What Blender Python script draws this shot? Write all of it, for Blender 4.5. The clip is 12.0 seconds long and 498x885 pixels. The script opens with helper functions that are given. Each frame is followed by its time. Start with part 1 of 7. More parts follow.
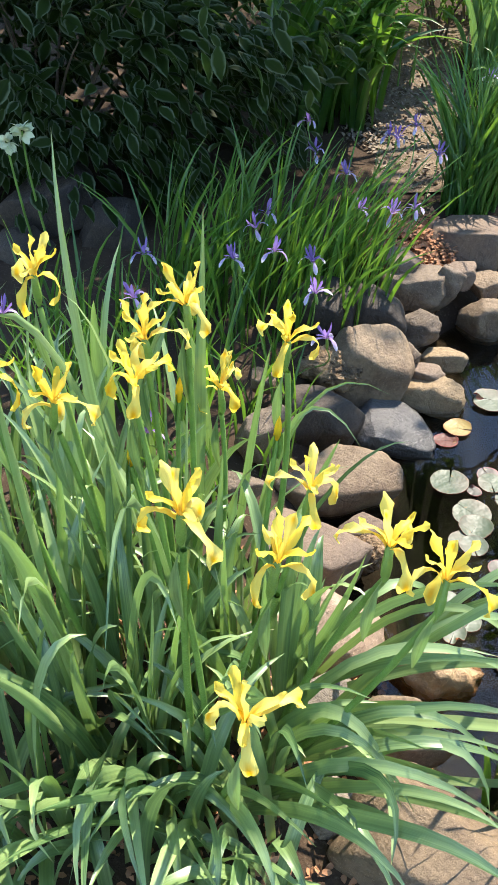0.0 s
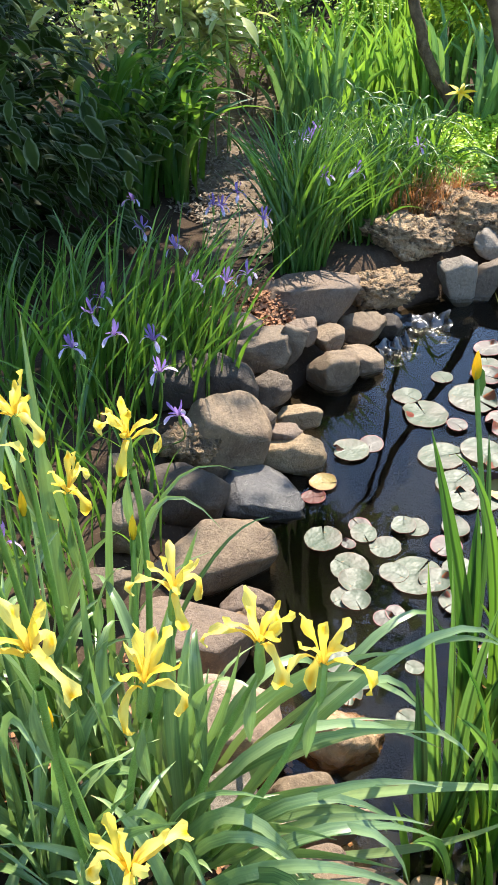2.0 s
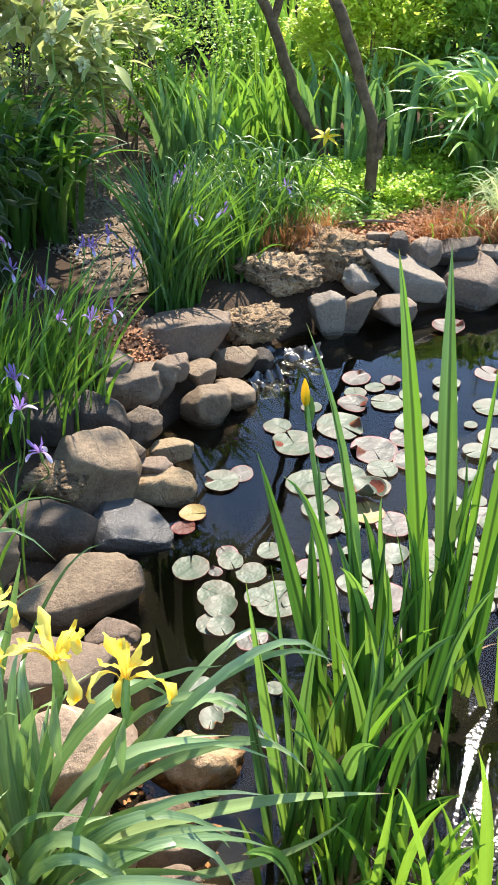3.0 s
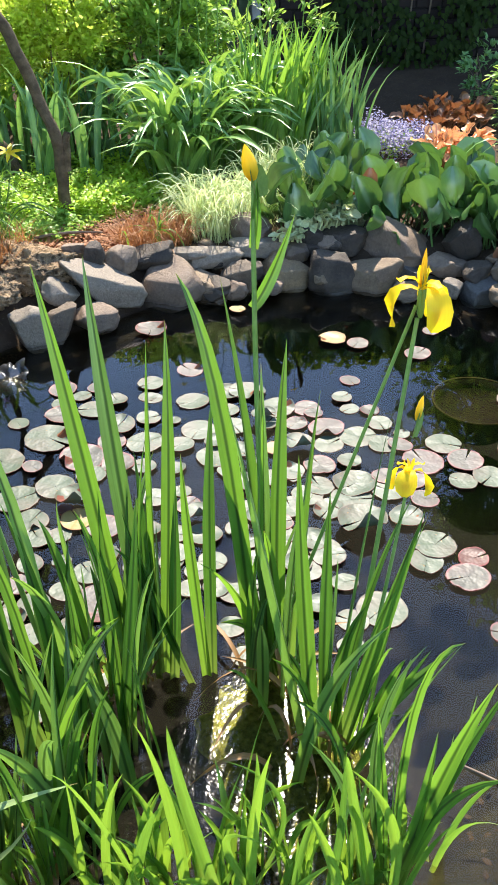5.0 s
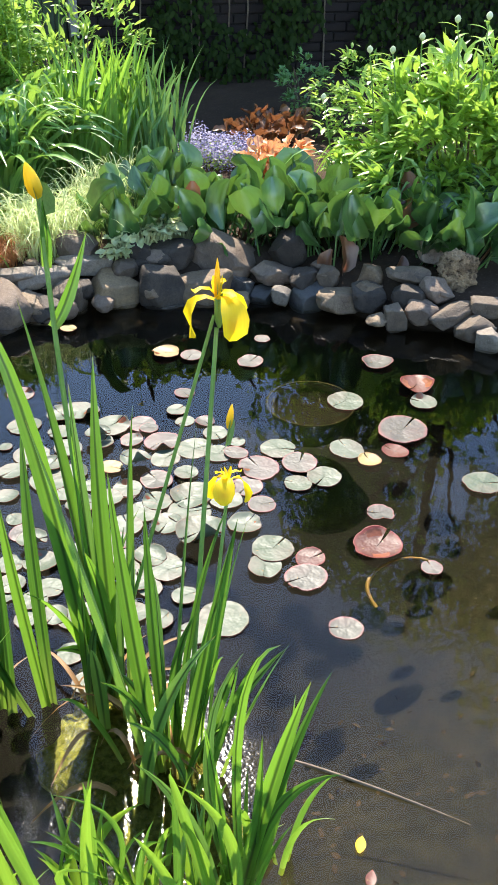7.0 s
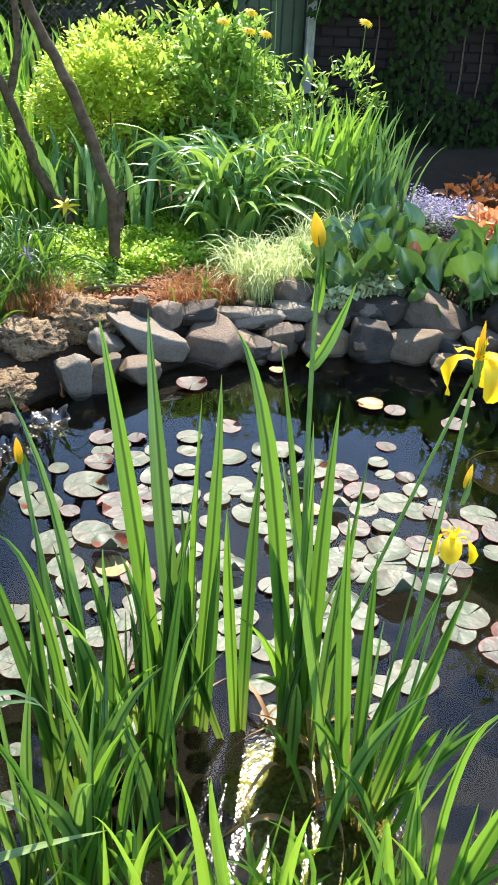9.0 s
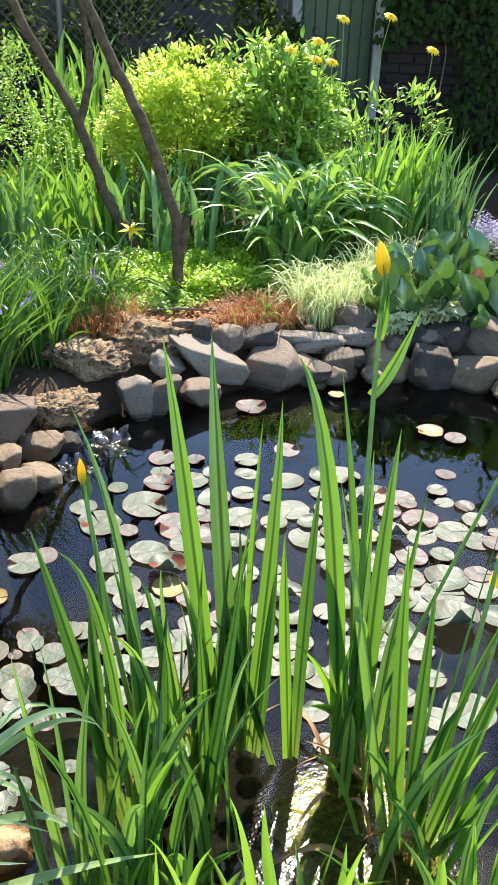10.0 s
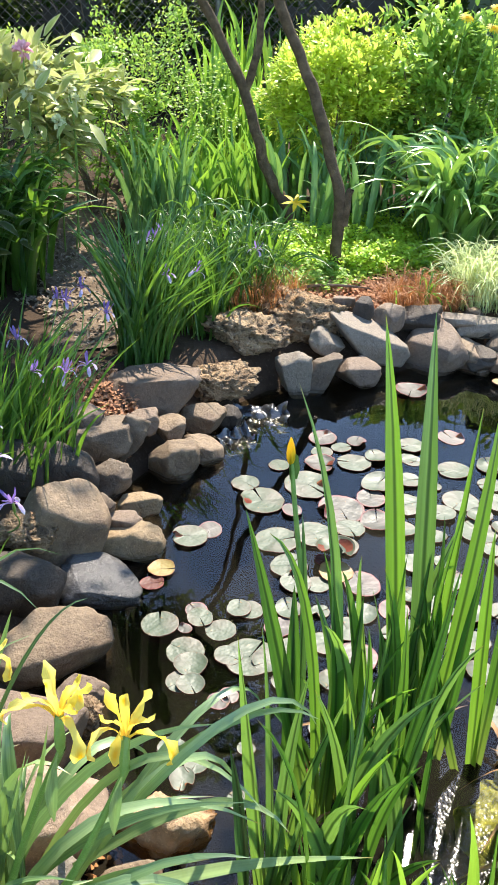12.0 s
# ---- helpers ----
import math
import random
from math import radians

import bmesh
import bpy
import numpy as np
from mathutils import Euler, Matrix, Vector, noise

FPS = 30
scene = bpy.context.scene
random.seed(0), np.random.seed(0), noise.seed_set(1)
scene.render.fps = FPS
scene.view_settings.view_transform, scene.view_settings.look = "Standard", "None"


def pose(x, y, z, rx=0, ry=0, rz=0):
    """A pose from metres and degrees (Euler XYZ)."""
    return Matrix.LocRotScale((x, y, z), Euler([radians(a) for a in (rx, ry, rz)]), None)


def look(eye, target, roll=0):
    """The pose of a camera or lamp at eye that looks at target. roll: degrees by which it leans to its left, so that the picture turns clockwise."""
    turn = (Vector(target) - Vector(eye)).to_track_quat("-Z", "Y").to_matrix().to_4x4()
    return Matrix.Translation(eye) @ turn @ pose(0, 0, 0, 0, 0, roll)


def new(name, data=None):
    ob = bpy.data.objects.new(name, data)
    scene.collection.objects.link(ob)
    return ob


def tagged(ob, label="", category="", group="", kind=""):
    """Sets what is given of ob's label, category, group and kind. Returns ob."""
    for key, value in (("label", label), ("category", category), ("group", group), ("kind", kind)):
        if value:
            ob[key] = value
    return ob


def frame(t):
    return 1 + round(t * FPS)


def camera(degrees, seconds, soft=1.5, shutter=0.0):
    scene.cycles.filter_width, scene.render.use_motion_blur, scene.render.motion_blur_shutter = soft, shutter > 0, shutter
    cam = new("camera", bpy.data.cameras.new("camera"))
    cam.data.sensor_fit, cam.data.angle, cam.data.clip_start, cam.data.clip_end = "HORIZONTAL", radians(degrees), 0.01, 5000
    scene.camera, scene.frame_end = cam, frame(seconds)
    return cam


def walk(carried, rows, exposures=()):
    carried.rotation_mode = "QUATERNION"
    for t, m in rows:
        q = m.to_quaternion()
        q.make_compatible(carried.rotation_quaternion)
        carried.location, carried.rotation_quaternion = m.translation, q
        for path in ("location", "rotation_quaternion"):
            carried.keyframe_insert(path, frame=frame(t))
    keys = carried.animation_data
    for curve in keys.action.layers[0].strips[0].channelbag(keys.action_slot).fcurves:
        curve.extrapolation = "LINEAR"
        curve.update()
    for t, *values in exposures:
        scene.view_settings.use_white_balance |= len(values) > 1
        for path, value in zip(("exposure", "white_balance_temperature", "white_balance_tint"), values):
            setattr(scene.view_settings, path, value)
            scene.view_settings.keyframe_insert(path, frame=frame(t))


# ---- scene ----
cam = camera(32.0, 12.0, soft=1.6)
PATH = [
    (0, (0.105, 0.023, 1.557), (0.068, 1.56, 0.278), -0.9),
    (0.5, (0.102, 0.057, 1.554), (0.097, 1.612, 0.296), -1.9),
    (1, (0.109, 0.073, 1.561), (0.148, 1.649, 0.331), -3.7),
    (1.5, (0.124, 0.086, 1.557), (0.273, 1.673, 0.349), -4.5),
    (2, (0.148, 0.079, 1.563), (0.401, 1.677, 0.387), -3.3),
    (2.5, (0.218, 0.022, 1.574), (0.553, 1.64, 0.447), -2.5),
    (2.7, (0.245, 0.008, 1.576), (0.624, 1.623, 0.459), -2.2),
    (4.3, (0.391, -0.117, 1.599), (1.145, 1.375, 0.5), -0.5),
    (4.5, (0.41, -0.135, 1.606), (1.214, 1.329, 0.506), -0.3),
    (5, (0.45, -0.161, 1.607), (1.366, 1.232, 0.503), -0.0),
    (5.5, (0.475, -0.175, 1.605), (1.486, 1.141, 0.488), 0.3),
    (6, (0.509, -0.198, 1.603), (1.598, 1.051, 0.484), 0.4),
    (6.5, (0.534, -0.221, 1.604), (1.688, 0.985, 0.503), 0.8),
    (6.7, (0.544, -0.221, 1.602), (1.712, 0.982, 0.512), 1.0),
    (8.3, (0.416, -0.174, 1.627), (1.503, 1.18, 0.635), 3.4),
    (8.5, (0.401, -0.166, 1.621), (1.454, 1.219, 0.634), 3.5),
    (9, (0.38, -0.153, 1.613), (1.296, 1.326, 0.627), 2.9),
    (9.5, (0.372, -0.152, 1.615), (1.2, 1.391, 0.65), 2.3),
    (10, (0.371, -0.151, 1.622), (1.184, 1.411, 0.675), 2.2),
    (10.5, (0.358, -0.157, 1.621), (1.121, 1.42, 0.657), 1.4),
    (11, (0.324, -0.131, 1.631), (1.013, 1.472, 0.653), 0.8),
    (11.5, (0.258, -0.062, 1.614), (0.899, 1.556, 0.628), 1.5),
    (12, (0.204, 0.001, 1.585), (0.79, 1.631, 0.584), 2.1),
]
walk(cam, [(t, look(eye, target, roll)) for t, eye, target, roll in PATH])

# ---- light: a clear day, high sun ahead of the camera and to its right ----
SUN_AZ, SUN_EL = 36.0, 53.0
sky_world = bpy.data.worlds.new("sky")
sky_world.use_nodes = True
scene.world = sky_world
_nt = sky_world.node_tree
_sky = _nt.nodes.new("ShaderNodeTexSky")
_sky.sky_type = "NISHITA"
_sky.sun_disc = False
_sky.dust_density, _sky.ozone_density = 0.15, 2.5
_sky.sun_elevation = radians(SUN_EL)
_sky.sun_rotation = radians(SUN_AZ)
_nt.links.new(_sky.outputs["Color"], _nt.nodes["Background"].inputs["Color"])
_nt.nodes["Background"].inputs["Strength"].default_value = 0.19
sun_dir = Vector((math.sin(radians(SUN_AZ)) * math.cos(radians(SUN_EL)), math.cos(radians(SUN_AZ)) * math.cos(radians(SUN_EL)), math.sin(radians(SUN_EL))))
sun_data = bpy.data.lights.new("sun", "SUN")
sun_data.energy, sun_data.angle, sun_data.color = 4.75, radians(0.53), (1.0, 0.905, 0.78)
sun = new("sun", sun_data)
sun.matrix_world = look(sun_dir * 20, (0, 0, 0))
scene.view_settings.exposure = 1.49

# ---- materials ----
def _mat(name):
    m = bpy.data.materials.new(name)
    m.use_nodes = True
    nt = m.node_tree
    return m, nt, nt.nodes["Principled BSDF"]


def _node(nt, kind, **inputs):
    n = nt.nodes.new(kind)
    for key, value in inputs.items():
        n.inputs[key.replace("_", " ")].default_value = value
    return n


def _rgba(c):
    return (c[0], c[1], c[2], 1.0)


def _mix(nt, fac, a, b, blend="MIX"):
    """A colour mix; fac, a and b are sockets or values. Returns the colour socket."""
    n = nt.nodes.new("ShaderNodeMix")
    n.data_type, n.blend_type = "RGBA", blend
    for index, v in ((0, fac), (6, a), (7, b)):
        if isinstance(v, bpy.types.NodeSocket):
            nt.links.new(v, n.inputs[index])
        else:
            n.inputs[index].default_value = v if index == 0 else _rgba(v)
    return n.outputs[2]


def _math(nt, op, a, b=0.0, clamp=False):
    n = nt.nodes.new("ShaderNodeMath")
    n.operation, n.use_clamp = op, clamp
    for index, v in ((0, a), (1, b)):
        if isinstance(v, bpy.types.NodeSocket):
            nt.links.new(v, n.inputs[index])
        else:
            n.inputs[index].default_value = v
    return n.outputs[0]


def _noise(nt, scale, detail=4.0, rough=0.6, coord="Object"):
    tc = nt.nodes.new("ShaderNodeTexCoord")
    n = _node(nt, "ShaderNodeTexNoise", Scale=scale, Detail=detail, Roughness=rough)
    nt.links.new(tc.outputs[coord], n.inputs["Vector"])
    return n


def _ramp(nt, socket, low, high):
    n = nt.nodes.new("ShaderNodeMapRange")
    n.inputs[1].default_value, n.inputs[2].default_value = low, high
    nt.links.new(socket, n.inputs[0])
    return n.outputs[0]


def _bump(nt, socket, bsdf, strength, distance):
    b = _node(nt, "ShaderNodeBump", Strength=strength, Distance=distance)
    nt.links.new(socket, b.inputs["Height"])
    nt.links.new(b.outputs["Normal"], bsdf.inputs["Normal"])
    return b


def _any_random(nt):
    """A number that differs from object to object and from loose piece to loose piece."""
    info, geo = nt.nodes.new("ShaderNodeObjectInfo"), nt.nodes.new("ShaderNodeNewGeometry")
    return _math(nt, "FRACT", _math(nt, "ADD", info.outputs["Random"], geo.outputs["Random Per Island"]))


LEAF_TONE = (1.88, 1.57, 1.16)


def leaf_material(name, c1, c2, glow, rough=0.42, share=0.42, stripes=26.0, tip=(0.25, 0.16, 0.05), edge=None, mid=None, base=None, gloss=0.75):
    """Living leaf: gloss on the skin, light passing through; parallel veins along the leaf."""
    m, nt, bsdf = _mat(name)
    c1, c2 = tuple(x * k for x, k in zip(c1, LEAF_TONE)), tuple(x * k for x, k in zip(c2, LEAF_TONE))
    glow = (glow[0] * 1.12, glow[1] * 0.94, glow[2])
    rnd = _any_random(nt)
    uv = nt.nodes.new("ShaderNodeTexCoord")
    sep = nt.nodes.new("ShaderNodeSeparateXYZ")
    nt.links.new(uv.outputs["UV"], sep.inputs[0])
    u, v = sep.outputs[0], sep.outputs[1]
    col = _mix(nt, rnd, c1, c2)
    blot = _noise(nt, 18.0, 3.0)
    col = _mix(nt, _math(nt, "MULTIPLY", blot.outputs["Fac"], 0.35), col, tuple(x * 0.55 for x in c1))
    vein = None
    if stripes:
        vein = _math(nt, "SINE", _math(nt, "MULTIPLY", u, stripes))
        col = _mix(nt, _math(nt, "MULTIPLY", _ramp(nt, vein, 0.2, 1.0), 0.11), col, tuple(x * 0.5 for x in c1))
    across = _math(nt, "ABSOLUTE", _math(nt, "SUBTRACT", u, 0.5))
    streak = nt.nodes.new("ShaderNodeTexNoise")
    stretch = nt.nodes.new("ShaderNodeCombineXYZ")
    nt.links.new(_math(nt, "ADD", _math(nt, "MULTIPLY", u, 7.0), _math(nt, "MULTIPLY", rnd, 90.0)), stretch.inputs[0])
    nt.links.new(_math(nt, "MULTIPLY", v, 2.6), stretch.inputs[1])
    nt.links.new(stretch.outputs[0], streak.inputs["Vector"])
    streak.inputs["Scale"].default_value, streak.inputs["Detail"].default_value = 1.0, 4.0
    worn = _ramp(nt, streak.outputs["Fac"], 0.38, 0.68)
    col = _mix(nt, _math(nt, "MULTIPLY", worn, 0.22), col, tuple(min(0.9, x * 1.9) for x in c2))
    keel = _math(nt, "MULTIPLY", _ramp(nt, across, 0.13, 0.04), 0.92)
    if mid:
        col = _mix(nt, keel, col, mid)
    if edge:
        wob = _math(nt, "ADD", across, _math(nt, "MULTIPLY", blot.outputs["Fac"], 0.30))
        col = _mix(nt, _ramp(nt, wob, 0.45, 0.62), col, edge)
    if base:
        col = _mix(nt, _ramp(nt, v, 0.22, 0.0), col, base)
    if tip:
        col = _mix(nt, _math(nt, "MULTIPLY", _ramp(nt, v, 0.955, 0.99), _ramp(nt, rnd, 0.45, 0.6)), col, tip)
    nt.links.new(col, bsdf.inputs["Base Color"])
    bsdf.inputs["Roughness"].default_value = rough
    bsdf.inputs["Specular IOR Level"].default_value = gloss
    if vein is not None:
        _bump(nt, vein, bsdf, 0.1, 0.0005)
    else:
        _bump(nt, blot.outputs["Fac"], bsdf, 0.3, 0.002)
    tr = nt.nodes.new("ShaderNodeBsdfTranslucent")
    lit = _mix(nt, _math(nt, "ADD", _math(nt, "MULTIPLY", rnd, 0.75), 0.14), col, glow)
    if stripes and mid:
        lit = _mix(nt, _math(nt, "MULTIPLY", keel, 0.8), lit, mid)
    nt.links.new(lit, tr.inputs["Color"])
    mixer = nt.nodes.new("ShaderNodeMixShader")
    mixer.inputs[0].default_value = share
    nt.links.new(bsdf.outputs[0], mixer.inputs[1])
    nt.links.new(tr.outputs[0], mixer.inputs[2])
    nt.links.new(mixer.outputs[0], nt.nodes["Material Output"].inputs["Surface"])
    return m


def petal_material(name, c1, c2, signal=None, rough=0.5, share=0.45, tip=None):
    """Petal: thin, lit through, with fine lengthwise veins and a signal patch near the throat."""
    m, nt, bsdf = _mat(name)
    rnd = _any_random(nt)
    uv = nt.nodes.new("ShaderNodeTexCoord")
    sep = nt.nodes.new("ShaderNodeSeparateXYZ")
    nt.links.new(uv.outputs["UV"], sep.inputs[0])
    col = _mix(nt, rnd, c1, c2)
    vein = _math(nt, "SINE", _math(nt, "MULTIPLY", sep.outputs[0], 60.0))
    col = _mix(nt, _math(nt, "MULTIPLY", _ramp(nt, vein, 0.0, 1.0), 0.09), col, tuple(x * 0.72 for x in c1))
    if signal:
        near = _math(nt, "MULTIPLY", _ramp(nt, sep.outputs[1], 0.55, 0.70), _ramp(nt, sep.outputs[1], 0.88, 0.76))
        inner = _ramp(nt, _math(nt, "ABSOLUTE", _math(nt, "SUBTRACT", sep.outputs[0], 0.5)), 0.32, 0.08)
        col = _mix(nt, _math(nt, "MULTIPLY", near, inner), col, signal)
    col = _mix(nt, _math(nt, "MULTIPLY", _ramp(nt, sep.outputs[1], 0.42, 0.05), 0.6), col, tuple(x * k for x, k in zip(c1, (0.92, 0.78, 0.5))))
    if tip:
        col = _mix(nt, _ramp(nt, sep.outputs[1], 0.6, 0.95), col, tip)
    nt.links.new(col, bsdf.inputs["Base Color"])
    bsdf.inputs["Roughness"].default_value = rough
    _bump(nt, vein, bsdf, 0.2, 0.0005)
    tr = nt.nodes.new("ShaderNodeBsdfTranslucent")
    nt.links.new(col, tr.inputs["Color"])
    mixer = nt.nodes.new("ShaderNodeMixShader")
    mixer.inputs[0].default_value = share
    nt.links.new(bsdf.outputs[0], mixer.inputs[1])
    nt.links.new(tr.outputs[0], mixer.inputs[2])
    nt.links.new(mixer.outputs[0], nt.nodes["Material Output"].inputs["Surface"])
    return m


def stone_material(name, c1, c2, stain, rough=0.7, scale=9.0, relief=0.006, wet=False, pits=False):
    """River stone: two tones, mineral speckle, stains and a fine grain."""
    m, nt, bsdf = _mat(name)
    c1, c2, stain = (tuple(x * k for x, k in zip(c, (0.80, 0.72, 0.63))) for c in (c1, c2, stain))
    rnd = nt.nodes.new("ShaderNodeObjectInfo").outputs["Random"]
    big, fine, speck = _noise(nt, scale, 5.0, 0.6), _noise(nt, scale * 9, 6.0, 0.7), _noise(nt, scale * 30, 2.0, 0.5)
    col = _mix(nt, rnd, c1, c2)
    col = _mix(nt, _math(nt, "MULTIPLY", _ramp(nt, big.outputs["Fac"], 0.46, 0.62), 0.85), col, stain)
    col = _mix(nt, _math(nt, "MULTIPLY", _ramp(nt, fine.outputs["Fac"], 0.45, 0.66), 0.6), col, tuple(x * 0.5 for x in c1))
    col = _mix(nt, _math(nt, "MULTIPLY", _ramp(nt, speck.outputs["Fac"], 0.62, 0.7), 0.5), col, tuple(min(1, x * 1.7) for x in c2))
    crack = _node(nt, "ShaderNodeTexVoronoi", Scale=scale * 0.45)
    crack.feature = "DISTANCE_TO_EDGE"
    bent = nt.nodes.new("ShaderNodeVectorMath")
    bent.operation = "MULTIPLY_ADD"
    bent.inputs[1].default_value = (0.09, 0.09, 0.09)
    where = nt.nodes.new("ShaderNodeTexCoord")
    nt.links.new(big.outputs["Color"], bent.inputs[0])
    nt.links.new(where.outputs["Object"], bent.inputs[2])
    nt.links.new(bent.outputs[0], crack.inputs["Vector"])
    split = _math(nt, "MULTIPLY", _ramp(nt, crack.outputs["Distance"], 0.022, 0.0), _ramp(nt, big.outputs["Fac"], 0.50, 0.60))
    col = _mix(nt, _math(nt, "MULTIPLY", split, 0.22), col, tuple(x * 0.35 for x in c1))
    hole = None
    if pits:
        cell = _node(nt, "ShaderNodeTexVoronoi", Scale=40.0)
        nt.links.new(bent.outputs[0], cell.inputs["Vector"])
        hole = _math(nt, "MULTIPLY", _ramp(nt, cell.outputs["Distance"], 0.50, 0.18), _ramp(nt, big.outputs["Fac"], 0.38, 0.52))
        # pits get a near-black colour besides the bump, as shade inside them
        col = _mix(nt, _math(nt, "MULTIPLY", hole, 0.85), col, tuple(x * 0.18 for x in c1))
    # the wet band that the pond keeps dark just above its surface
    sep = nt.nodes.new("ShaderNodeSeparateXYZ")
    nt.links.new(nt.nodes.new("ShaderNodeNewGeometry").outputs["Position"], sep.inputs[0])
    damp = _ramp(nt, _math(nt, "ADD", sep.outputs[2], _math(nt, "MULTIPLY", big.outputs["Fac"], 0.04)), 0.055, 0.03)
    col = _mix(nt, _math(nt, "MULTIPLY", damp, 0.8), col, tuple(x * 0.3 for x in stain))
    nt.links.new(col, bsdf.inputs["Base Color"])
    if wet:
        bsdf.inputs["Roughness"].default_value = 0.30
    else:
        nt.links.new(_math(nt, "SUBTRACT", rough, _math(nt, "MULTIPLY", damp, 0.5)), bsdf.inputs["Roughness"])
    h = _math(nt, "ADD", _math(nt, "MULTIPLY", fine.outputs["Fac"], 0.7), _math(nt, "MULTIPLY", big.outputs["Fac"], 0.6))
    h = _math(nt, "SUBTRACT", h, _math(nt, "MULTIPLY", split, 0.15))
    if hole is not None:
        h = _math(nt, "SUBTRACT", h, hole)
    _bump(nt, h, bsdf, 0.9, relief * 1.6)
    return m


def plain_material(name, c1, c2, rough=0.8, scale=25.0, relief=0.003, metallic=0.0, gloss=0.5):
    m, nt, bsdf = _mat(name)
    bsdf.inputs["Specular IOR Level"].default_value = gloss
    a, b = _noise(nt, scale, 5.0), _noise(nt, scale * 7, 4.0)
    col = _mix(nt, _ramp(nt, a.outputs["Fac"], 0.35, 0.65), c1, c2)
    col = _mix(nt, _math(nt, "MULTIPLY", b.outputs["Fac"], 0.5), col, tuple(x * 0.5 for x in c1))
    col = _mix(nt, _math(nt, "MULTIPLY", _any_random(nt), 0.35), col, tuple(x * 0.45 for x in c2))
    nt.links.new(col, bsdf.inputs["Base Color"])
    bsdf.inputs["Roughness"].default_value, bsdf.inputs["Metallic"].default_value = rough, metallic
    _bump(nt, b.outputs["Fac"], bsdf, 0.6, relief)
    return m


M_IRIS = leaf_material("iris_leaf", (0.026, 0.078, 0.030), (0.165, 0.268, 0.138), (0.22, 0.46, 0.06), gloss=1.0, rough=0.40, share=0.22, stripes=95.0, base=(0.20, 0.25, 0.09))
M_FLAG = leaf_material("flag_leaf", (0.010, 0.056, 0.011), (0.050, 0.155, 0.026), (0.25, 0.56, 0.04), rough=0.38, share=0.44, stripes=34.0, mid=(0.008, 0.04, 0.008), base=(0.22, 0.28, 0.05), tip=(0.35, 0.2, 0.05))
M_FLAG_BLUE = leaf_material("bluish_flag_leaf", (0.016, 0.064, 0.022), (0.082, 0.185, 0.058), (0.25, 0.54, 0.06), rough=0.38, share=0.36, stripes=34.0, mid=(0.008, 0.04, 0.008), base=(0.22, 0.28, 0.05), tip=(0.35, 0.2, 0.05))
M_SHOOT = leaf_material("young_shoot_leaf", (0.032, 0.110, 0.018), (0.082, 0.198, 0.032), (0.29, 0.56, 0.04), rough=0.38, share=0.48, stripes=34.0, base=(0.25, 0.30, 0.06))
M_DEADLEAF = leaf_material("withered_leaf", (0.11, 0.07, 0.032), (0.22, 0.14, 0.06), (0.4, 0.26, 0.1), rough=0.6, share=0.25, stripes=20.0)
M_GRASSY = leaf_material("narrow_leaf", (0.017, 0.068, 0.014), (0.051, 0.132, 0.025), (0.22, 0.50, 0.035), rough=0.4, share=0.36, stripes=12.0)
M_BROAD = leaf_material("broad_iris_leaf", (0.038, 0.130, 0.029), (0.120, 0.258, 0.054), (0.31, 0.62, 0.045), rough=0.36, share=0.42, stripes=30.0)
M_DAYLILY = leaf_material("daylily_leaf", (0.050, 0.150, 0.041), (0.144, 0.282, 0.084), (0.36, 0.64, 0.06), gloss=0.9, rough=0.34, share=0.30, stripes=18.0)
M_BLUEGREEN = leaf_material("blue_green_leaf", (0.056, 0.150, 0.062), (0.112, 0.237, 0.094), (0.20, 0.40, 0.06), gloss=0.5, rough=0.42, share=0.3, stripes=24.0)
M_VARIGRASS = leaf_material("striped_grass", (0.287, 0.414, 0.190), (0.540, 0.655, 0.380), (0.5, 0.7, 0.36), rough=0.45, share=0.4, stripes=7.0, tip=(0.6, 0.55, 0.35))
M_SEDGE = leaf_material("brown_sedge", (0.17, 0.085, 0.036), (0.29, 0.155, 0.065), (0.42, 0.19, 0.06), rough=0.5, share=0.35, stripes=7.0, tip=(0.45, 0.3, 0.15))
M_BERGENIA = leaf_material("bergenia_leaf", (0.009, 0.042, 0.012), (0.070, 0.165, 0.050), (0.20, 0.44, 0.05), gloss=1.0, rough=0.30, share=0.16, stripes=0, mid=(0.17, 0.27, 0.13), tip=None)
M_BERGENIA_RED = leaf_material("bergenia_red_leaf", (0.10, 0.05, 0.035), (0.15, 0.085, 0.045), (0.35, 0.12, 0.05), rough=0.35, share=0.25, stripes=0, mid=(0.24, 0.12, 0.08), tip=None)
M_SEDUM = leaf_material("fleshy_leaf", (0.237, 0.319, 0.188), (0.338, 0.413, 0.263), (0.3, 0.4, 0.2), rough=0.5, share=0.12, stripes=0, tip=None)
M_HEUCHERA = leaf_material("heuchera_leaf", (0.44, 0.23, 0.12), (0.54, 0.35, 0.20), (0.6, 0.34, 0.18), rough=0.45, share=0.3, stripes=0, mid=(0.42, 0.13, 0.06), tip=None)
M_HEUCHERA_DK = leaf_material("heuchera_dark_leaf", (0.092, 0.046, 0.022), (0.153, 0.082, 0.039), (0.3, 0.13, 0.05), rough=0.45, share=0.25, stripes=0, tip=None)
M_GOLD = leaf_material("golden_shrub_leaf", (0.230, 0.390, 0.040), (0.360, 0.530, 0.080), (0.62, 0.80, 0.16), rough=0.4, share=0.5, stripes=0, tip=None)
M_SHRUB = leaf_material("green_shrub_leaf", (0.081, 0.207, 0.040), (0.172, 0.322, 0.069), (0.38, 0.58, 0.09), rough=0.42, gloss=0.4, share=0.48, stripes=0, tip=None)
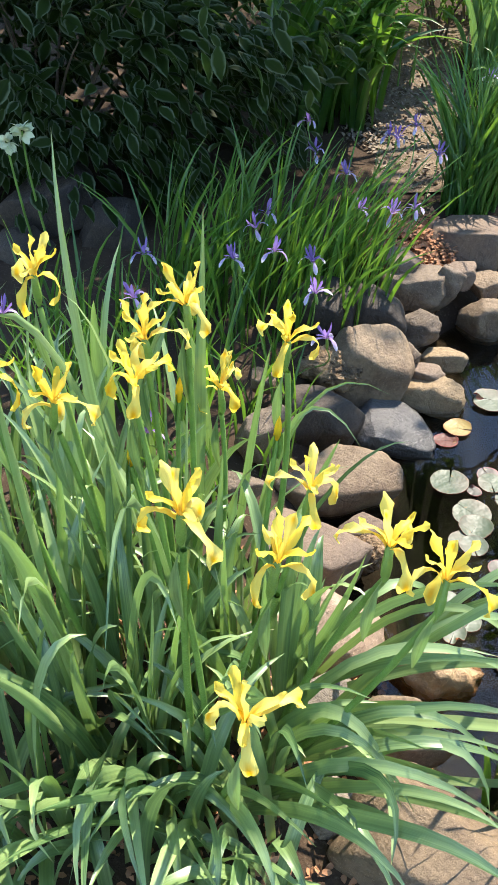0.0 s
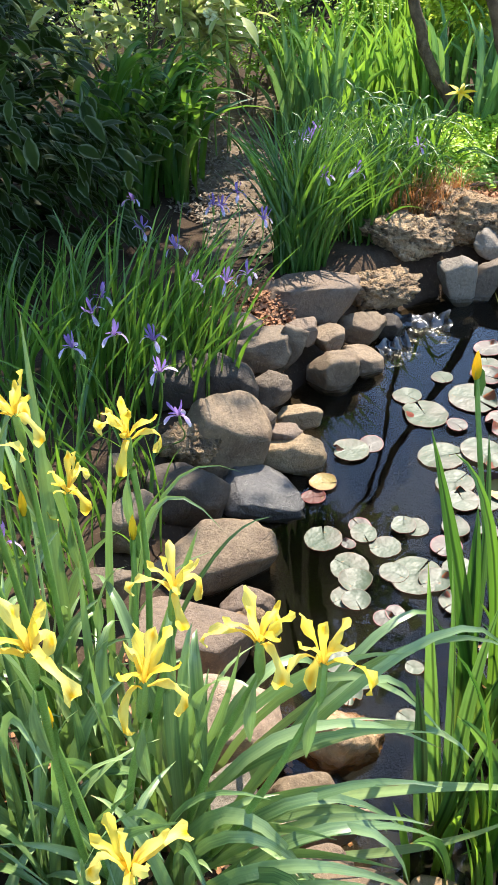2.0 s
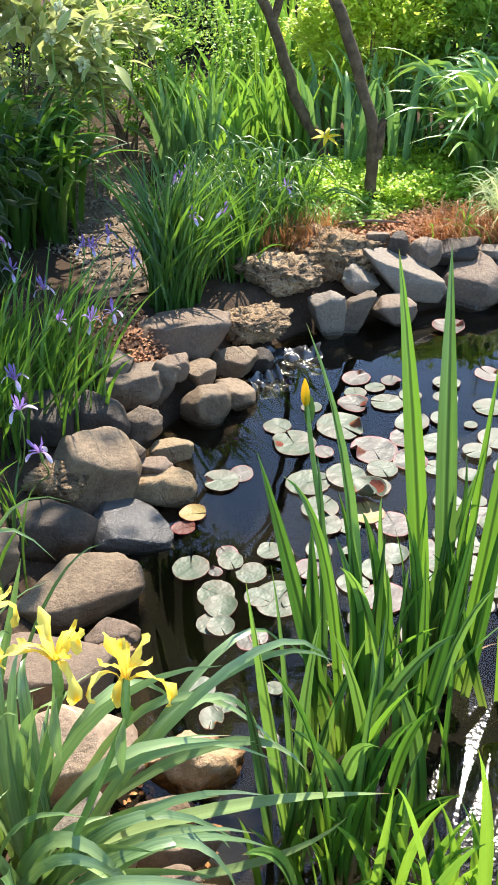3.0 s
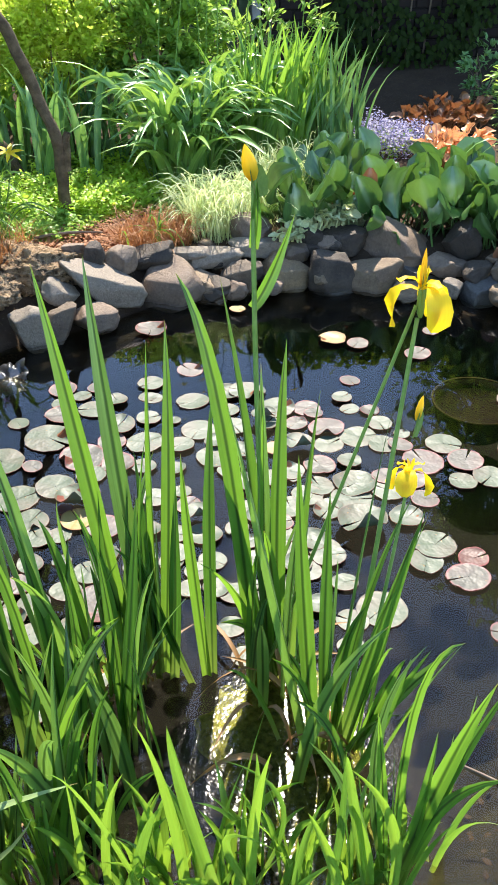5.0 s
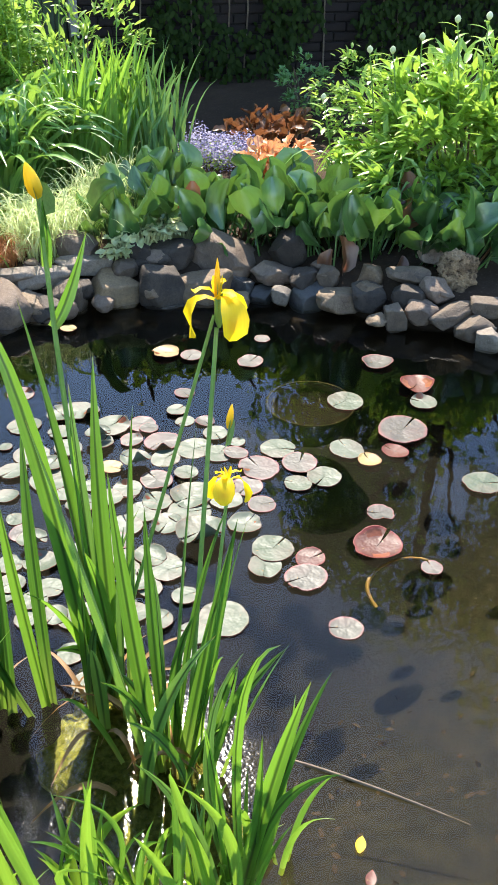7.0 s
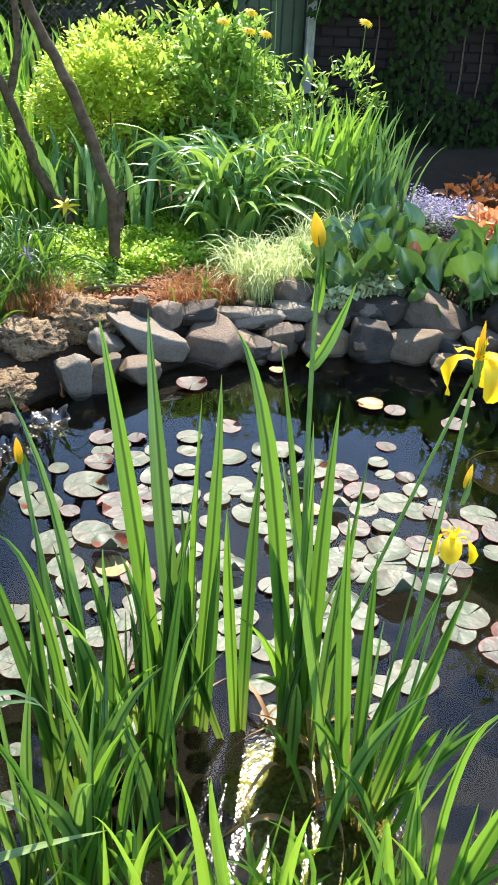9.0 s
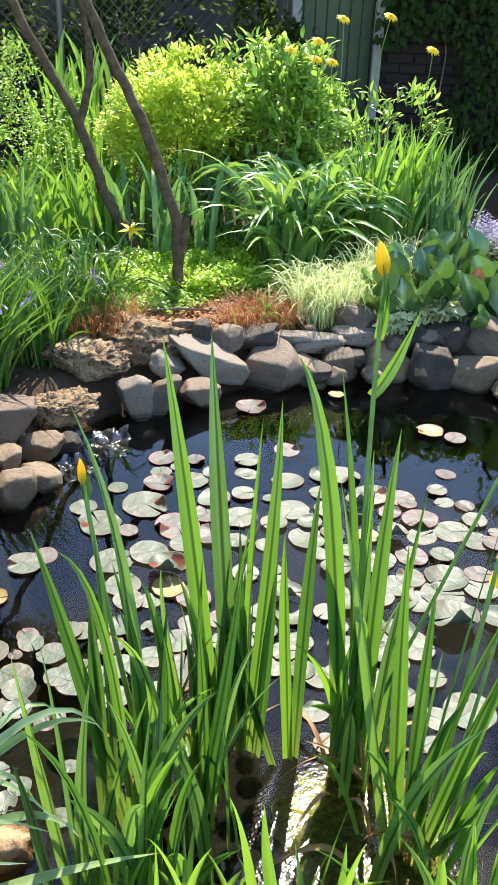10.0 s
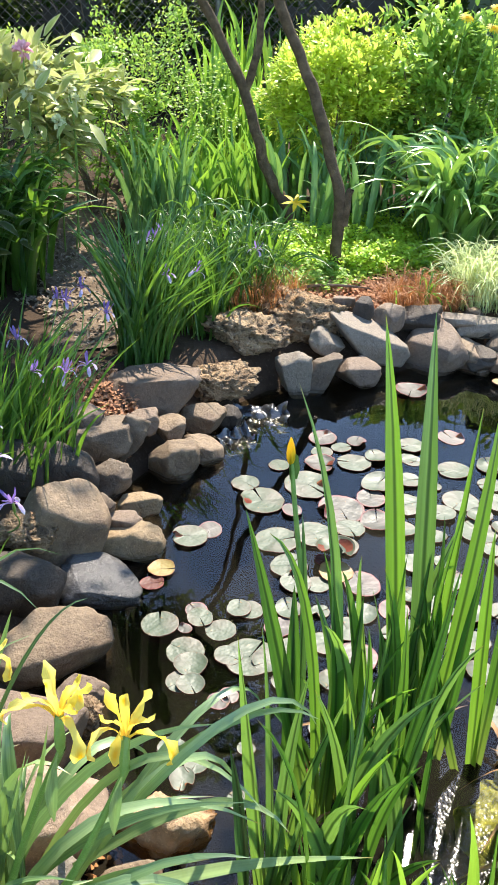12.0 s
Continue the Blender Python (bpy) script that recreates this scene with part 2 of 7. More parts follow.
M_PEONY = leaf_material("peony_leaf", (0.090, 0.228, 0.041), (0.206, 0.386, 0.062), (0.36, 0.57, 0.07), rough=0.34, share=0.40, stripes=0, tip=None)
M_COVER = leaf_material("ground_cover_leaf", (0.16, 0.34, 0.035), (0.27, 0.46, 0.065), (0.64, 0.95, 0.10), rough=0.5, share=0.45, stripes=0, tip=None)
# leaf body near black: the corner's deep shade is put into its colour
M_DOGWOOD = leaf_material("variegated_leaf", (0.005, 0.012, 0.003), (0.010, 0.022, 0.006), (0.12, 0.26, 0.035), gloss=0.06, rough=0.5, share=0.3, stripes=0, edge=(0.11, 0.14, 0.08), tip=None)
M_PALE = leaf_material("cream_edged_leaf", (0.13, 0.22, 0.07), (0.26, 0.34, 0.14), (0.5, 0.62, 0.22), rough=0.45, share=0.4, stripes=0, edge=(0.50, 0.50, 0.30), tip=None)
M_TREELEAF = leaf_material("tree_leaf", (0.05, 0.13, 0.025), (0.10, 0.2, 0.04), (0.3, 0.5, 0.05), rough=0.5, gloss=0.3, share=0.4, stripes=0, tip=None)
# darkened copy of the tree leaf, with the deep shade put into its colour
M_HEDGE = leaf_material("shaded_hedge_leaf", (0.008, 0.019, 0.004), (0.016, 0.035, 0.008), (0.10, 0.19, 0.025), rough=0.6, gloss=0.12, share=0.35, stripes=0, tip=None)
M_YELLOW = petal_material("yellow_petal", (0.90, 0.66, 0.05), (0.94, 0.80, 0.20), signal=(0.90, 0.50, 0.01), share=0.42)
M_YELLOW_PALE = petal_material("pale_yellow_petal", (0.91, 0.70, 0.07), (0.94, 0.80, 0.18), share=0.42)
M_FLAGPETAL = petal_material("flag_petal", (0.94, 0.67, 0.01), (0.96, 0.73, 0.015), signal=(0.85, 0.54, 0.01), share=0.55)
M_BUD = petal_material("bud_yellow", (0.93, 0.62, 0.02), (0.95, 0.70, 0.03), share=0.5)
M_VIOLET = petal_material("violet_petal", (0.27, 0.16, 0.50), (0.36, 0.23, 0.60))
M_LILAC = petal_material("lilac_petal", (0.50, 0.36, 0.66), (0.62, 0.50, 0.76), tip=(0.78, 0.76, 0.88))
M_BLUE = petal_material("blue_petal", (0.19, 0.18, 0.34), (0.34, 0.31, 0.52), share=0.2)
M_WHITE = petal_material("cream_petal", (0.60, 0.66, 0.40), (0.74, 0.77, 0.56), share=0.3)
M_PINK = petal_material("pink_petal", (0.72, 0.34, 0.42), (0.80, 0.48, 0.55), share=0.3)
M_STEM = plain_material("green_stem", (0.14, 0.27, 0.045), (0.22, 0.37, 0.07), rough=0.45, scale=30)
M_BARK = plain_material("bark", (0.08, 0.056, 0.033), (0.24, 0.175, 0.105), rough=0.92, scale=26, relief=0.03, gloss=0.2)
M_TWIG = plain_material("twig_wood", (0.13, 0.09, 0.06), (0.24, 0.18, 0.12), rough=0.85, scale=40)
M_TAN = stone_material("tan_stone", (0.210, 0.159, 0.104), (0.293, 0.231, 0.159), (0.15, 0.105, 0.07))
M_GREY = stone_material("grey_stone", (0.167, 0.134, 0.100), (0.236, 0.193, 0.146), (0.12, 0.09, 0.065))
M_DARK = stone_material("dark_stone", (0.054, 0.043, 0.033), (0.088, 0.071, 0.056), (0.034, 0.027, 0.021))
M_PALESTONE = stone_material("pale_stone", (0.250, 0.225, 0.192), (0.300, 0.275, 0.236), (0.29, 0.26, 0.22))
M_BROWN = stone_material("brown_stone", (0.210, 0.159, 0.121), (0.260, 0.206, 0.159), (0.17, 0.135, 0.11))
M_OCHRE = stone_material("ochre_stone", (0.302, 0.218, 0.126), (0.352, 0.277, 0.167), (0.24, 0.19, 0.12))
M_PINKSTONE = stone_material("pinkish_stone", (0.436, 0.336, 0.260), (0.503, 0.410, 0.327), (0.40, 0.30, 0.23))
M_ORANGE = stone_material("orange_stone", (0.52, 0.39, 0.25), (0.58, 0.44, 0.28), (0.55, 0.25, 0.06), scale=5.0, relief=0.012)
M_TUFA = stone_material("porous_stone", (0.60, 0.44, 0.27), (0.76, 0.59, 0.39), (0.22, 0.15, 0.09), rough=0.9, scale=16.0, relief=0.026, pits=True)
M_LINER = plain_material("wet_pond_liner", (0.025, 0.025, 0.026), (0.045, 0.045, 0.046), rough=0.26, scale=10, relief=0.001, gloss=1.0)
M_WET = stone_material("wet_slate", (0.110, 0.115, 0.121), (0.143, 0.147, 0.155), (0.075, 0.078, 0.082), wet=True)


def pad_material(name, c1, c2, rim, share_rim):
    """Water-lily pad: radial veins, waxy skin, coloured rim and brown spots."""
    m, nt, bsdf = _mat(name)
    rnd = nt.nodes.new("ShaderNodeObjectInfo").outputs["Random"]
    tc = nt.nodes.new("ShaderNodeTexCoord")
    sep = nt.nodes.new("ShaderNodeSeparateXYZ")
    nt.links.new(tc.outputs["UV"], sep.inputs[0])
    around, out = sep.outputs[0], sep.outputs[1]
    col = _mix(nt, rnd, c1, c2)
    wob = _noise(nt, 14.0, 3.0)
    vein = _ramp(nt, _math(nt, "SINE", _math(nt, "ADD", _math(nt, "MULTIPLY", around, 113.0), _math(nt, "MULTIPLY", wob.outputs["Fac"], 2.2))), 0.55, 1.0)
    col = _mix(nt, _math(nt, "MULTIPLY", vein, _math(nt, "MULTIPLY", _ramp(nt, out, 1.0, 0.2), 0.06)), col, tuple(x * 0.5 for x in c1))
    tint = _noise(nt, 7.0, 2.0)
    col = _mix(nt, _math(nt, "MULTIPLY", _ramp(nt, tint.outputs["Fac"], 0.48, 0.66), 0.28), col, (0.16, 0.095, 0.085))
    rimmed = _ramp(nt, _math(nt, "ADD", out, _math(nt, "MULTIPLY", wob.outputs["Fac"], 0.25)), 0.98, 1.14)
    col = _mix(nt, _math(nt, "MULTIPLY", rimmed, share_rim), col, rim)
    col = _mix(nt, _math(nt, "MULTIPLY", _ramp(nt, out, 0.20, 0.02), 0.55), col, tuple(x * 0.45 for x in c1))
    blotch = _noise(nt, 22.0, 4.0, 0.7)
    col = _mix(nt, _math(nt, "MULTIPLY", _ramp(nt, blotch.outputs["Fac"], 0.50, 0.72), 0.22), col, tuple(x * 1.45 for x in c2))
    spots = _noise(nt, 60.0, 2.0)
    col = _mix(nt, _math(nt, "MULTIPLY", _ramp(nt, spots.outputs["Fac"], 0.66, 0.72), 0.7), col, (0.22, 0.13, 0.05))
    nt.links.new(col, bsdf.inputs["Base Color"])
    nt.links.new(_math(nt, "ADD", 0.28, _math(nt, "MULTIPLY", blotch.outputs["Fac"], 0.45)), bsdf.inputs["Roughness"])
    bsdf.inputs["Specular IOR Level"].default_value = 0.34
    _bump(nt, wob.outputs["Fac"], bsdf, 0.6, 0.012)
    return m


M_PAD = pad_material("lily_pad_green", (0.049, 0.071, 0.040), (0.087, 0.107, 0.075), (0.20, 0.11, 0.085), 0.25)
M_PADPINK = pad_material("lily_pad_pinkish", (0.052, 0.054, 0.042), (0.082, 0.070, 0.062), (0.25, 0.06, 0.065), 0.6)
M_PADRED = pad_material("lily_pad_red", (0.06, 0.014, 0.010), (0.10, 0.03, 0.018), (0.16, 0.012, 0.012), 0.8)
M_PADUNDER = pad_material("lily_pad_underside", (0.15, 0.036, 0.022), (0.27, 0.10, 0.04), (0.25, 0.04, 0.02), 0.6)
M_PADYEL = pad_material("lily_pad_yellowing", (0.23, 0.17, 0.05), (0.26, 0.21, 0.08), (0.20, 0.06, 0.02), 0.7)


def soil_material():
    m, nt, bsdf = _mat("garden_soil")
    a, b, c = _noise(nt, 1.3, 5.0), _noise(nt, 22.0, 6.0, 0.7), _noise(nt, 90.0, 4.0, 0.7)
    col = _mix(nt, _ramp(nt, a.outputs["Fac"], 0.35, 0.65), (0.042, 0.028, 0.018), (0.078, 0.052, 0.033))
    col = _mix(nt, _math(nt, "MULTIPLY", _ramp(nt, b.outputs["Fac"], 0.4, 0.7), 0.7), col, (0.04, 0.028, 0.02))
    col = _mix(nt, _math(nt, "MULTIPLY", _ramp(nt, c.outputs["Fac"], 0.58, 0.72), 0.4), col, (0.26, 0.2, 0.14))
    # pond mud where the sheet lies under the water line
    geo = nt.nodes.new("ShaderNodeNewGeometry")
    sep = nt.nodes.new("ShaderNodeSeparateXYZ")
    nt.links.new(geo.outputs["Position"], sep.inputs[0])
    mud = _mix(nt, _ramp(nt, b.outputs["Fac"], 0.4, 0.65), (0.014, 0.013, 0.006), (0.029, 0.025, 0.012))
    # beyond the near shelf the mud is darkened, for light lost in deep water
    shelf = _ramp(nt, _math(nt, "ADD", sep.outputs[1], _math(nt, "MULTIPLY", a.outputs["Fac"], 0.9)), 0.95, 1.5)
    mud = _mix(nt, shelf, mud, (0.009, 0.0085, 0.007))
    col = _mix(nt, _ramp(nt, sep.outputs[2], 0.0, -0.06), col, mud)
    nt.links.new(col, bsdf.inputs["Base Color"])
    bsdf.inputs["Roughness"].default_value = 0.92
    bsdf.inputs["Specular IOR Level"].default_value = 0.1
    _bump(nt, _math(nt, "ADD", b.outputs["Fac"], _math(nt, "MULTIPLY", c.outputs["Fac"], 0.5)), bsdf, 0.7, 0.010)
    return m


def water_material():
    """Pond water: clear, greenish brown in depth, with faint ripples."""
    m, nt, bsdf = _mat("pond_water")
    bsdf.inputs["Base Color"].default_value = (0.42, 0.40, 0.27, 1)
    bsdf.inputs["Roughness"].default_value = 0.015
    bsdf.inputs["IOR"].default_value = 1.33
    bsdf.inputs["Transmission Weight"].default_value = 1.0
    a, b = _noise(nt, 3.0, 1.0), _noise(nt, 13.0, 1.0)
    h = _math(nt, "ADD", a.outputs["Fac"], _math(nt, "MULTIPLY", b.outputs["Fac"], 0.10))
    # fine ripples where the iris stems break the surface
    fine = _noise(nt, 75.0, 1.0)
    far = nt.nodes.new("ShaderNodeVectorMath")
    far.operation = "DISTANCE"
    far.inputs[1].default_value = (1.19, 0.74, 0.0)
    nt.links.new(nt.nodes.new("ShaderNodeNewGeometry").outputs["Position"], far.inputs[0])
    near = _ramp(nt, far.outputs["Value"], 0.44, 0.16)
    h = _math(nt, "ADD", h, _math(nt, "MULTIPLY", _math(nt, "MULTIPLY", fine.outputs["Fac"], near), 0.50))
    nt.links.new(_math(nt, "ADD", 0.015, _math(nt, "MULTIPLY", near, 0.075)), bsdf.inputs["Roughness"])
    _bump(nt, h, bsdf, 0.10, 0.02)
    return m


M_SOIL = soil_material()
M_WATER = water_material()
M_MULCH = plain_material("red_bark_mulch", (0.40, 0.17, 0.075), (0.58, 0.31, 0.16), rough=0.9, scale=30)
M_LITTER = plain_material("dry_leaf_litter", (0.218, 0.168, 0.113), (0.359, 0.289, 0.211), rough=0.85, scale=30)
M_PATH = plain_material("dry_path_soil", (0.13, 0.095, 0.065), (0.25, 0.19, 0.135), rough=0.95, scale=14, relief=0.02, gloss=0.1)
# brick and mortar near black: the wall's deep shade is put into both colours
M_BRICK = plain_material("shaded_brick", (0.015, 0.008, 0.006), (0.025, 0.014, 0.010), rough=0.9, scale=14, relief=0.006)
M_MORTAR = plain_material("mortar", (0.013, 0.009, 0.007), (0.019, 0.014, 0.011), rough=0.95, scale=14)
M_GREENWOOD = plain_material("green_painted_board", (0.050, 0.083, 0.033), (0.073, 0.109, 0.046), rough=0.6, scale=9)
M_GREYWOOD = plain_material("weathered_wood", (0.30, 0.28, 0.25), (0.42, 0.40, 0.36), rough=0.85, scale=12)
M_WIRE = plain_material("galvanised_wire", (0.13, 0.13, 0.13), (0.20, 0.20, 0.20), rough=0.45, metallic=0.8)
M_SILT = plain_material("sunken_leaf", (0.05, 0.036, 0.02), (0.10, 0.07, 0.038), rough=0.9, scale=30, gloss=0.1)
M_POT = plain_material("plastic_pot", (0.010, 0.008, 0.006), (0.018, 0.013, 0.009), rough=0.9, scale=9, gloss=0.05)
M_POTRIM = plain_material("algae_rim", (0.030, 0.024, 0.010), (0.046, 0.036, 0.015), rough=0.8, scale=14, gloss=0.1)
M_ALGAE = plain_material("pond_algae", (0.11, 0.125, 0.018), (0.42, 0.42, 0.09), rough=0.7, scale=70, relief=0.010, gloss=0.15)
M_STALK = plain_material("sunken_stalk", (0.30, 0.17, 0.04), (0.40, 0.24, 0.06), rough=0.7, scale=20)
M_GREYDARK = plain_material("dark_boards", (0.07, 0.06, 0.05), (0.11, 0.095, 0.08), rough=0.9, scale=10)


# ---- builders ----
rng = random.Random(7)


class Sheet:
    """Gathers strips, tubes and solids into one mesh."""

    def __init__(self):
        self.v, self.f, self.uv = [], [], []

    def grid(self, rows, uvs):
        """rows: lists of points of one length; uvs alike."""
        start, n = len(self.v), len(rows[0])
        for r in rows:
            self.v.extend(tuple(p) for p in r)
        for i in range(len(rows) - 1):
            for j in range(n - 1):
                a = start + i * n + j
                self.f.append((a, a + 1, a + n + 1, a + n))
                self.uv.append((uvs[i][j], uvs[i][j + 1], uvs[i + 1][j + 1], uvs[i + 1][j]))

    def strip(self, points, widths, sides, fold=0.25, cols=3, wave=0.0, phase=0.0, keel=False):
        """A leaf or petal along points; fold: how deep the keel lies below the edges, in half widths."""
        rows, uvs, n = [], [], len(points)
        for i, p in enumerate(points):
            tangent = (points[min(i + 1, n - 1)] - points[max(i - 1, 0)]).normalized()
            side = sides[i] if isinstance(sides, list) else sides
            side = (side - tangent * side.dot(tangent)).normalized()
            up = side.cross(tangent).normalized()
            row, uvr = [], []
            for c in range(cols):
                s = 2 * c / (cols - 1) - 1
                ripple = wave * math.sin(phase + i * 1.7 + s * 2.0) * abs(s)
                row.append(p + side * (s * widths[i] / 2) + up * (widths[i] / 2 * (fold * (abs(s) if keel else s * s) + ripple)))
                uvr.append((c / (cols - 1), i / (n - 1)))
            rows.append(row)
            uvs.append(uvr)
        self.grid(rows, uvs)

    def tube(self, points, radii, sides=7):
        rows, uvs, n = [], [], len(points)
        for i, p in enumerate(points):
            tangent = (points[min(i + 1, n - 1)] - points[max(i - 1, 0)]).normalized()
            a = tangent.cross(Vector((0.31, 0.93, 0.17))).normalized()
            b = tangent.cross(a)
            rows.append([p + (a * math.cos(math.tau * k / sides) + b * math.sin(math.tau * k / sides)) * radii[i] for k in range(sides + 1)])
            uvs.append([(k / sides, i / (n - 1)) for k in range(sides + 1)])
        self.grid(rows, uvs)

    def mesh(self, name):
        me = bpy.data.meshes.new(name)
        me.from_pydata(self.v, [], self.f)
        layer = me.uv_layers.new(name="UVMap")
        flat = [x for face in self.uv for pair in face for x in pair]
        layer.data.foreach_set("uv", flat)
        me.polygons.foreach_set("use_smooth", [True] * len(me.polygons))
        me.update()
        return me


def thing(name, label, category, at=(0, 0, 0), group="", kind=""):
    """A top-level thing: an Empty at its base."""
    ob = new(name)
    ob.empty_display_size = 0.05
    ob.location = at
    return tagged(ob, label, category, group, kind)


def part(name, me, material, parent=None, label="", kind="", at=None):
    """One mesh object under a thing or a part; the mesh lies in world coordinates unless at is given."""
    ob = new(name, me)
    if material and not me.materials:
        me.materials.append(material)
    if parent:
        ob.parent = parent
        if at is None:
            base = parent.location + (parent.parent.location if parent.parent else Vector())
            ob.location = -base
        else:
            ob.matrix_basis = at
    elif at is not None:
        ob.matrix_basis = at
    return tagged(ob, label, "", "", kind)


def bezier(a, through_mid, b, n):
    """n points from a by the middle point to b."""
    a, b, m = Vector(a), Vector(b), Vector(through_mid)
    c = m * 2 - (a + b) / 2
    return [a * (1 - t) ** 2 + c * (2 * t * (1 - t)) + b * t * t for t in (i / (n - 1) for i in range(n))]


def sword(w, n, waist=0.8):
    """Widths of a sword-shaped leaf, n stations."""
    out = []
    for i in range(n):
        t = i / (n - 1)
        body = waist + (1 - waist) * math.sin(math.pi * min(1, t * 1.3))
        taper = 1.0 if t < 0.45 else max(0.02, 1 - ((t - 0.45) / 0.55) ** 2.0)
        out.append(w * body * taper)
    return out


def blade_sheet(sheet, base, mid, tip, w, face=None, n=11, fold=0.28, twist=0.0, waist=0.8):
    """One long leaf; face: the way its flat side looks."""
    pts = bezier(base, mid, tip, n)
    if face is None:
        face = Vector((rng.uniform(-1, 1), rng.uniform(-1, 1), 0.2)).normalized()
    sides = []
    for i, p in enumerate(pts):
        tan = (pts[min(i + 1, n - 1)] - pts[max(i - 1, 0)]).normalized()
        s = tan.cross(Vector(face))
        if s.length < 0.05:
            s = tan.cross(Vector((0.3, 0.8, 0.5)))
        s.normalize()
        sides.append(Matrix.Rotation(twist * i / n, 3, tan) @ s)
    sheet.strip(pts, sword(w, n, waist), sides, fold, 5, keel=True)


def blade(parent, base, mid, tip, w, material, turn=0.0, name="leaf", n=11, fold=0.7):
    """A single leaf as an object of its own. turn: degrees that its flat side is turned from facing the path's side."""
    s = Sheet()
    b, t = Vector(base), Vector(tip)
    flat = math.hypot(t.x - b.x, t.y - b.y) / (abs(t.z - b.z) + 0.05)
    away = Vector((-0.45, -0.85, 0.25 + 1.1 * min(flat, 2.5)))
    blade_sheet(s, base, mid, tip, w, Matrix.Rotation(radians(turn), 3, "Z") @ away, n, fold * (0.2 if flat > 0.6 else 0.8), rng.uniform(-0.9, 0.9) * (0.35 if flat > 0.6 else 1.0))
    return part(name, s.mesh(name), material, parent)


def random_blade(sheet, root, height, spread, w, arch, n=9, lean=None):
    """A leaf from root that rises and leans out; arch 0..1 bends its upper part over."""
    a = rng.uniform(0, math.tau) if lean is None else lean + rng.gauss(0, 1.0)
    h = height * rng.uniform(0.55, 1.08)
    out = spread * rng.uniform(0.25, 1.0)
    d = Vector((math.cos(a), math.sin(a), 0))
    root = Vector(root)
    tip = root + d * out + Vector((0, 0, h * (1 - arch * rng.uniform(0.3, 0.9))))
    mid = root + d * out * (0.32 + 0.12 * arch) + Vector((0, 0, h * (0.55 + 0.22 * arch)))
    face = Vector((rng.uniform(-1, 1), rng.uniform(-1, 1), 0.25)) if arch < 0.2 else Vector((rng.gauss(0, 0.45), rng.gauss(0, 0.45), 1)) - d * 0.4
    blade_sheet(sheet, root, mid, tip, w * rng.uniform(0.75, 1.15), face, n, 0.4, rng.uniform(-0.8, 0.8))


def strap_clump(name, label, category, centre, radius, count, joined, height, spread, w, arch, material, leaf="leaf", n=9, group="", lean=None, oval=(1, 1)):
    """A tuft of long leaves: count single leaves and a joined rest."""
    t = thing(name, label, category, centre, group)
    c = Vector(centre)

    def root():
        a, r = rng.uniform(0, math.tau), radius * math.sqrt(rng.random())
        x, y = c.x + math.cos(a) * r * oval[0], c.y + math.sin(a) * r * oval[1]
        return (x, y, ground_z(x, y) - 0.01)
    for _ in range(count):
        s = Sheet()
        random_blade(s, root(), height, spread, w, arch, n, lean)
        part(leaf, s.mesh(leaf), material, t)
    if joined:
        s = Sheet()
        for _ in range(joined):
            random_blade(s, root(), height * 0.95, spread, w, arch, n, lean)
        part("inner_leaves", s.mesh("inner_leaves"), material, t, kind="stuff")
    return t


def leaf_quad(sheet, p, d, up, length, w, droop=0.25, cup=0.2, n=5, shape=0.9):
    """A small simple leaf at p, growing along d."""
    d, up = Vector(d).normalized(), Vector(up)
    side = d.cross(up)
    if side.length < 0.05:
        side = d.cross(Vector((1, 0.2, 0.1)))
    side.normalize()
    nrm = side.cross(d)
    pts = [Vector(p) + d * (length * t) - nrm * (droop * length * t * t) for t in (i / (n - 1) for i in range(n))]
    widths = [max(0.03 * w, w * math.sin(math.pi * min(1.0, (0.06 + t * 0.94)) ** shape)) for t in (i / (n - 1) for i in range(n))]
    sheet.strip(pts, widths, side, cup)


def signed_distance(x, y):
    """Metres outside (+) or inside (-) the pond's edge."""
    best, inside = 1e9, False
    for (x1, y1), (x2, y2) in zip(POND, POND[1:] + POND[:1]):
        dx, dy = x2 - x1, y2 - y1
        t = max(0.0, min(1.0, ((x - x1) * dx + (y - y1) * dy) / (dx * dx + dy * dy)))
        best = min(best, math.hypot(x - x1 - t * dx, y - y1 - t * dy))
        if (y1 > y) != (y2 > y) and x < (x2 - x1) * (y - y1) / (y2 - y1) + x1:
            inside = not inside
    return -best if inside else best


def smooth(t):
    t = max(0.0, min(1.0, t))
    return t * t * (3 - 2 * t)


def ground_z(x, y):
    d = signed_distance(x, y)
    rough = 0.03 * noise.noise((x * 1.7, y * 1.7, 0.3)) + 0.012 * noise.noise((x * 7, y * 7, 4.1))
    if d < 0:
        near = smooth((1.0 - y) / 0.7)
        deep = 0.55 * (1 - near) + 0.20 * near
        return -0.03 - deep * smooth(-d / (0.14 + 0.6 * near)) + rough * 0.4
    near = smooth((1.0 - y) / 0.8)
    top = 0.17 * (1 - near) + 0.09 * near
    return -0.05 + (top + 0.02) * smooth((d - 0.1) / 0.28) + 0.05 * smooth((d - 0.4) / 1.5) + 0.10 * smooth((d - 2.0) / 3.0) + rough


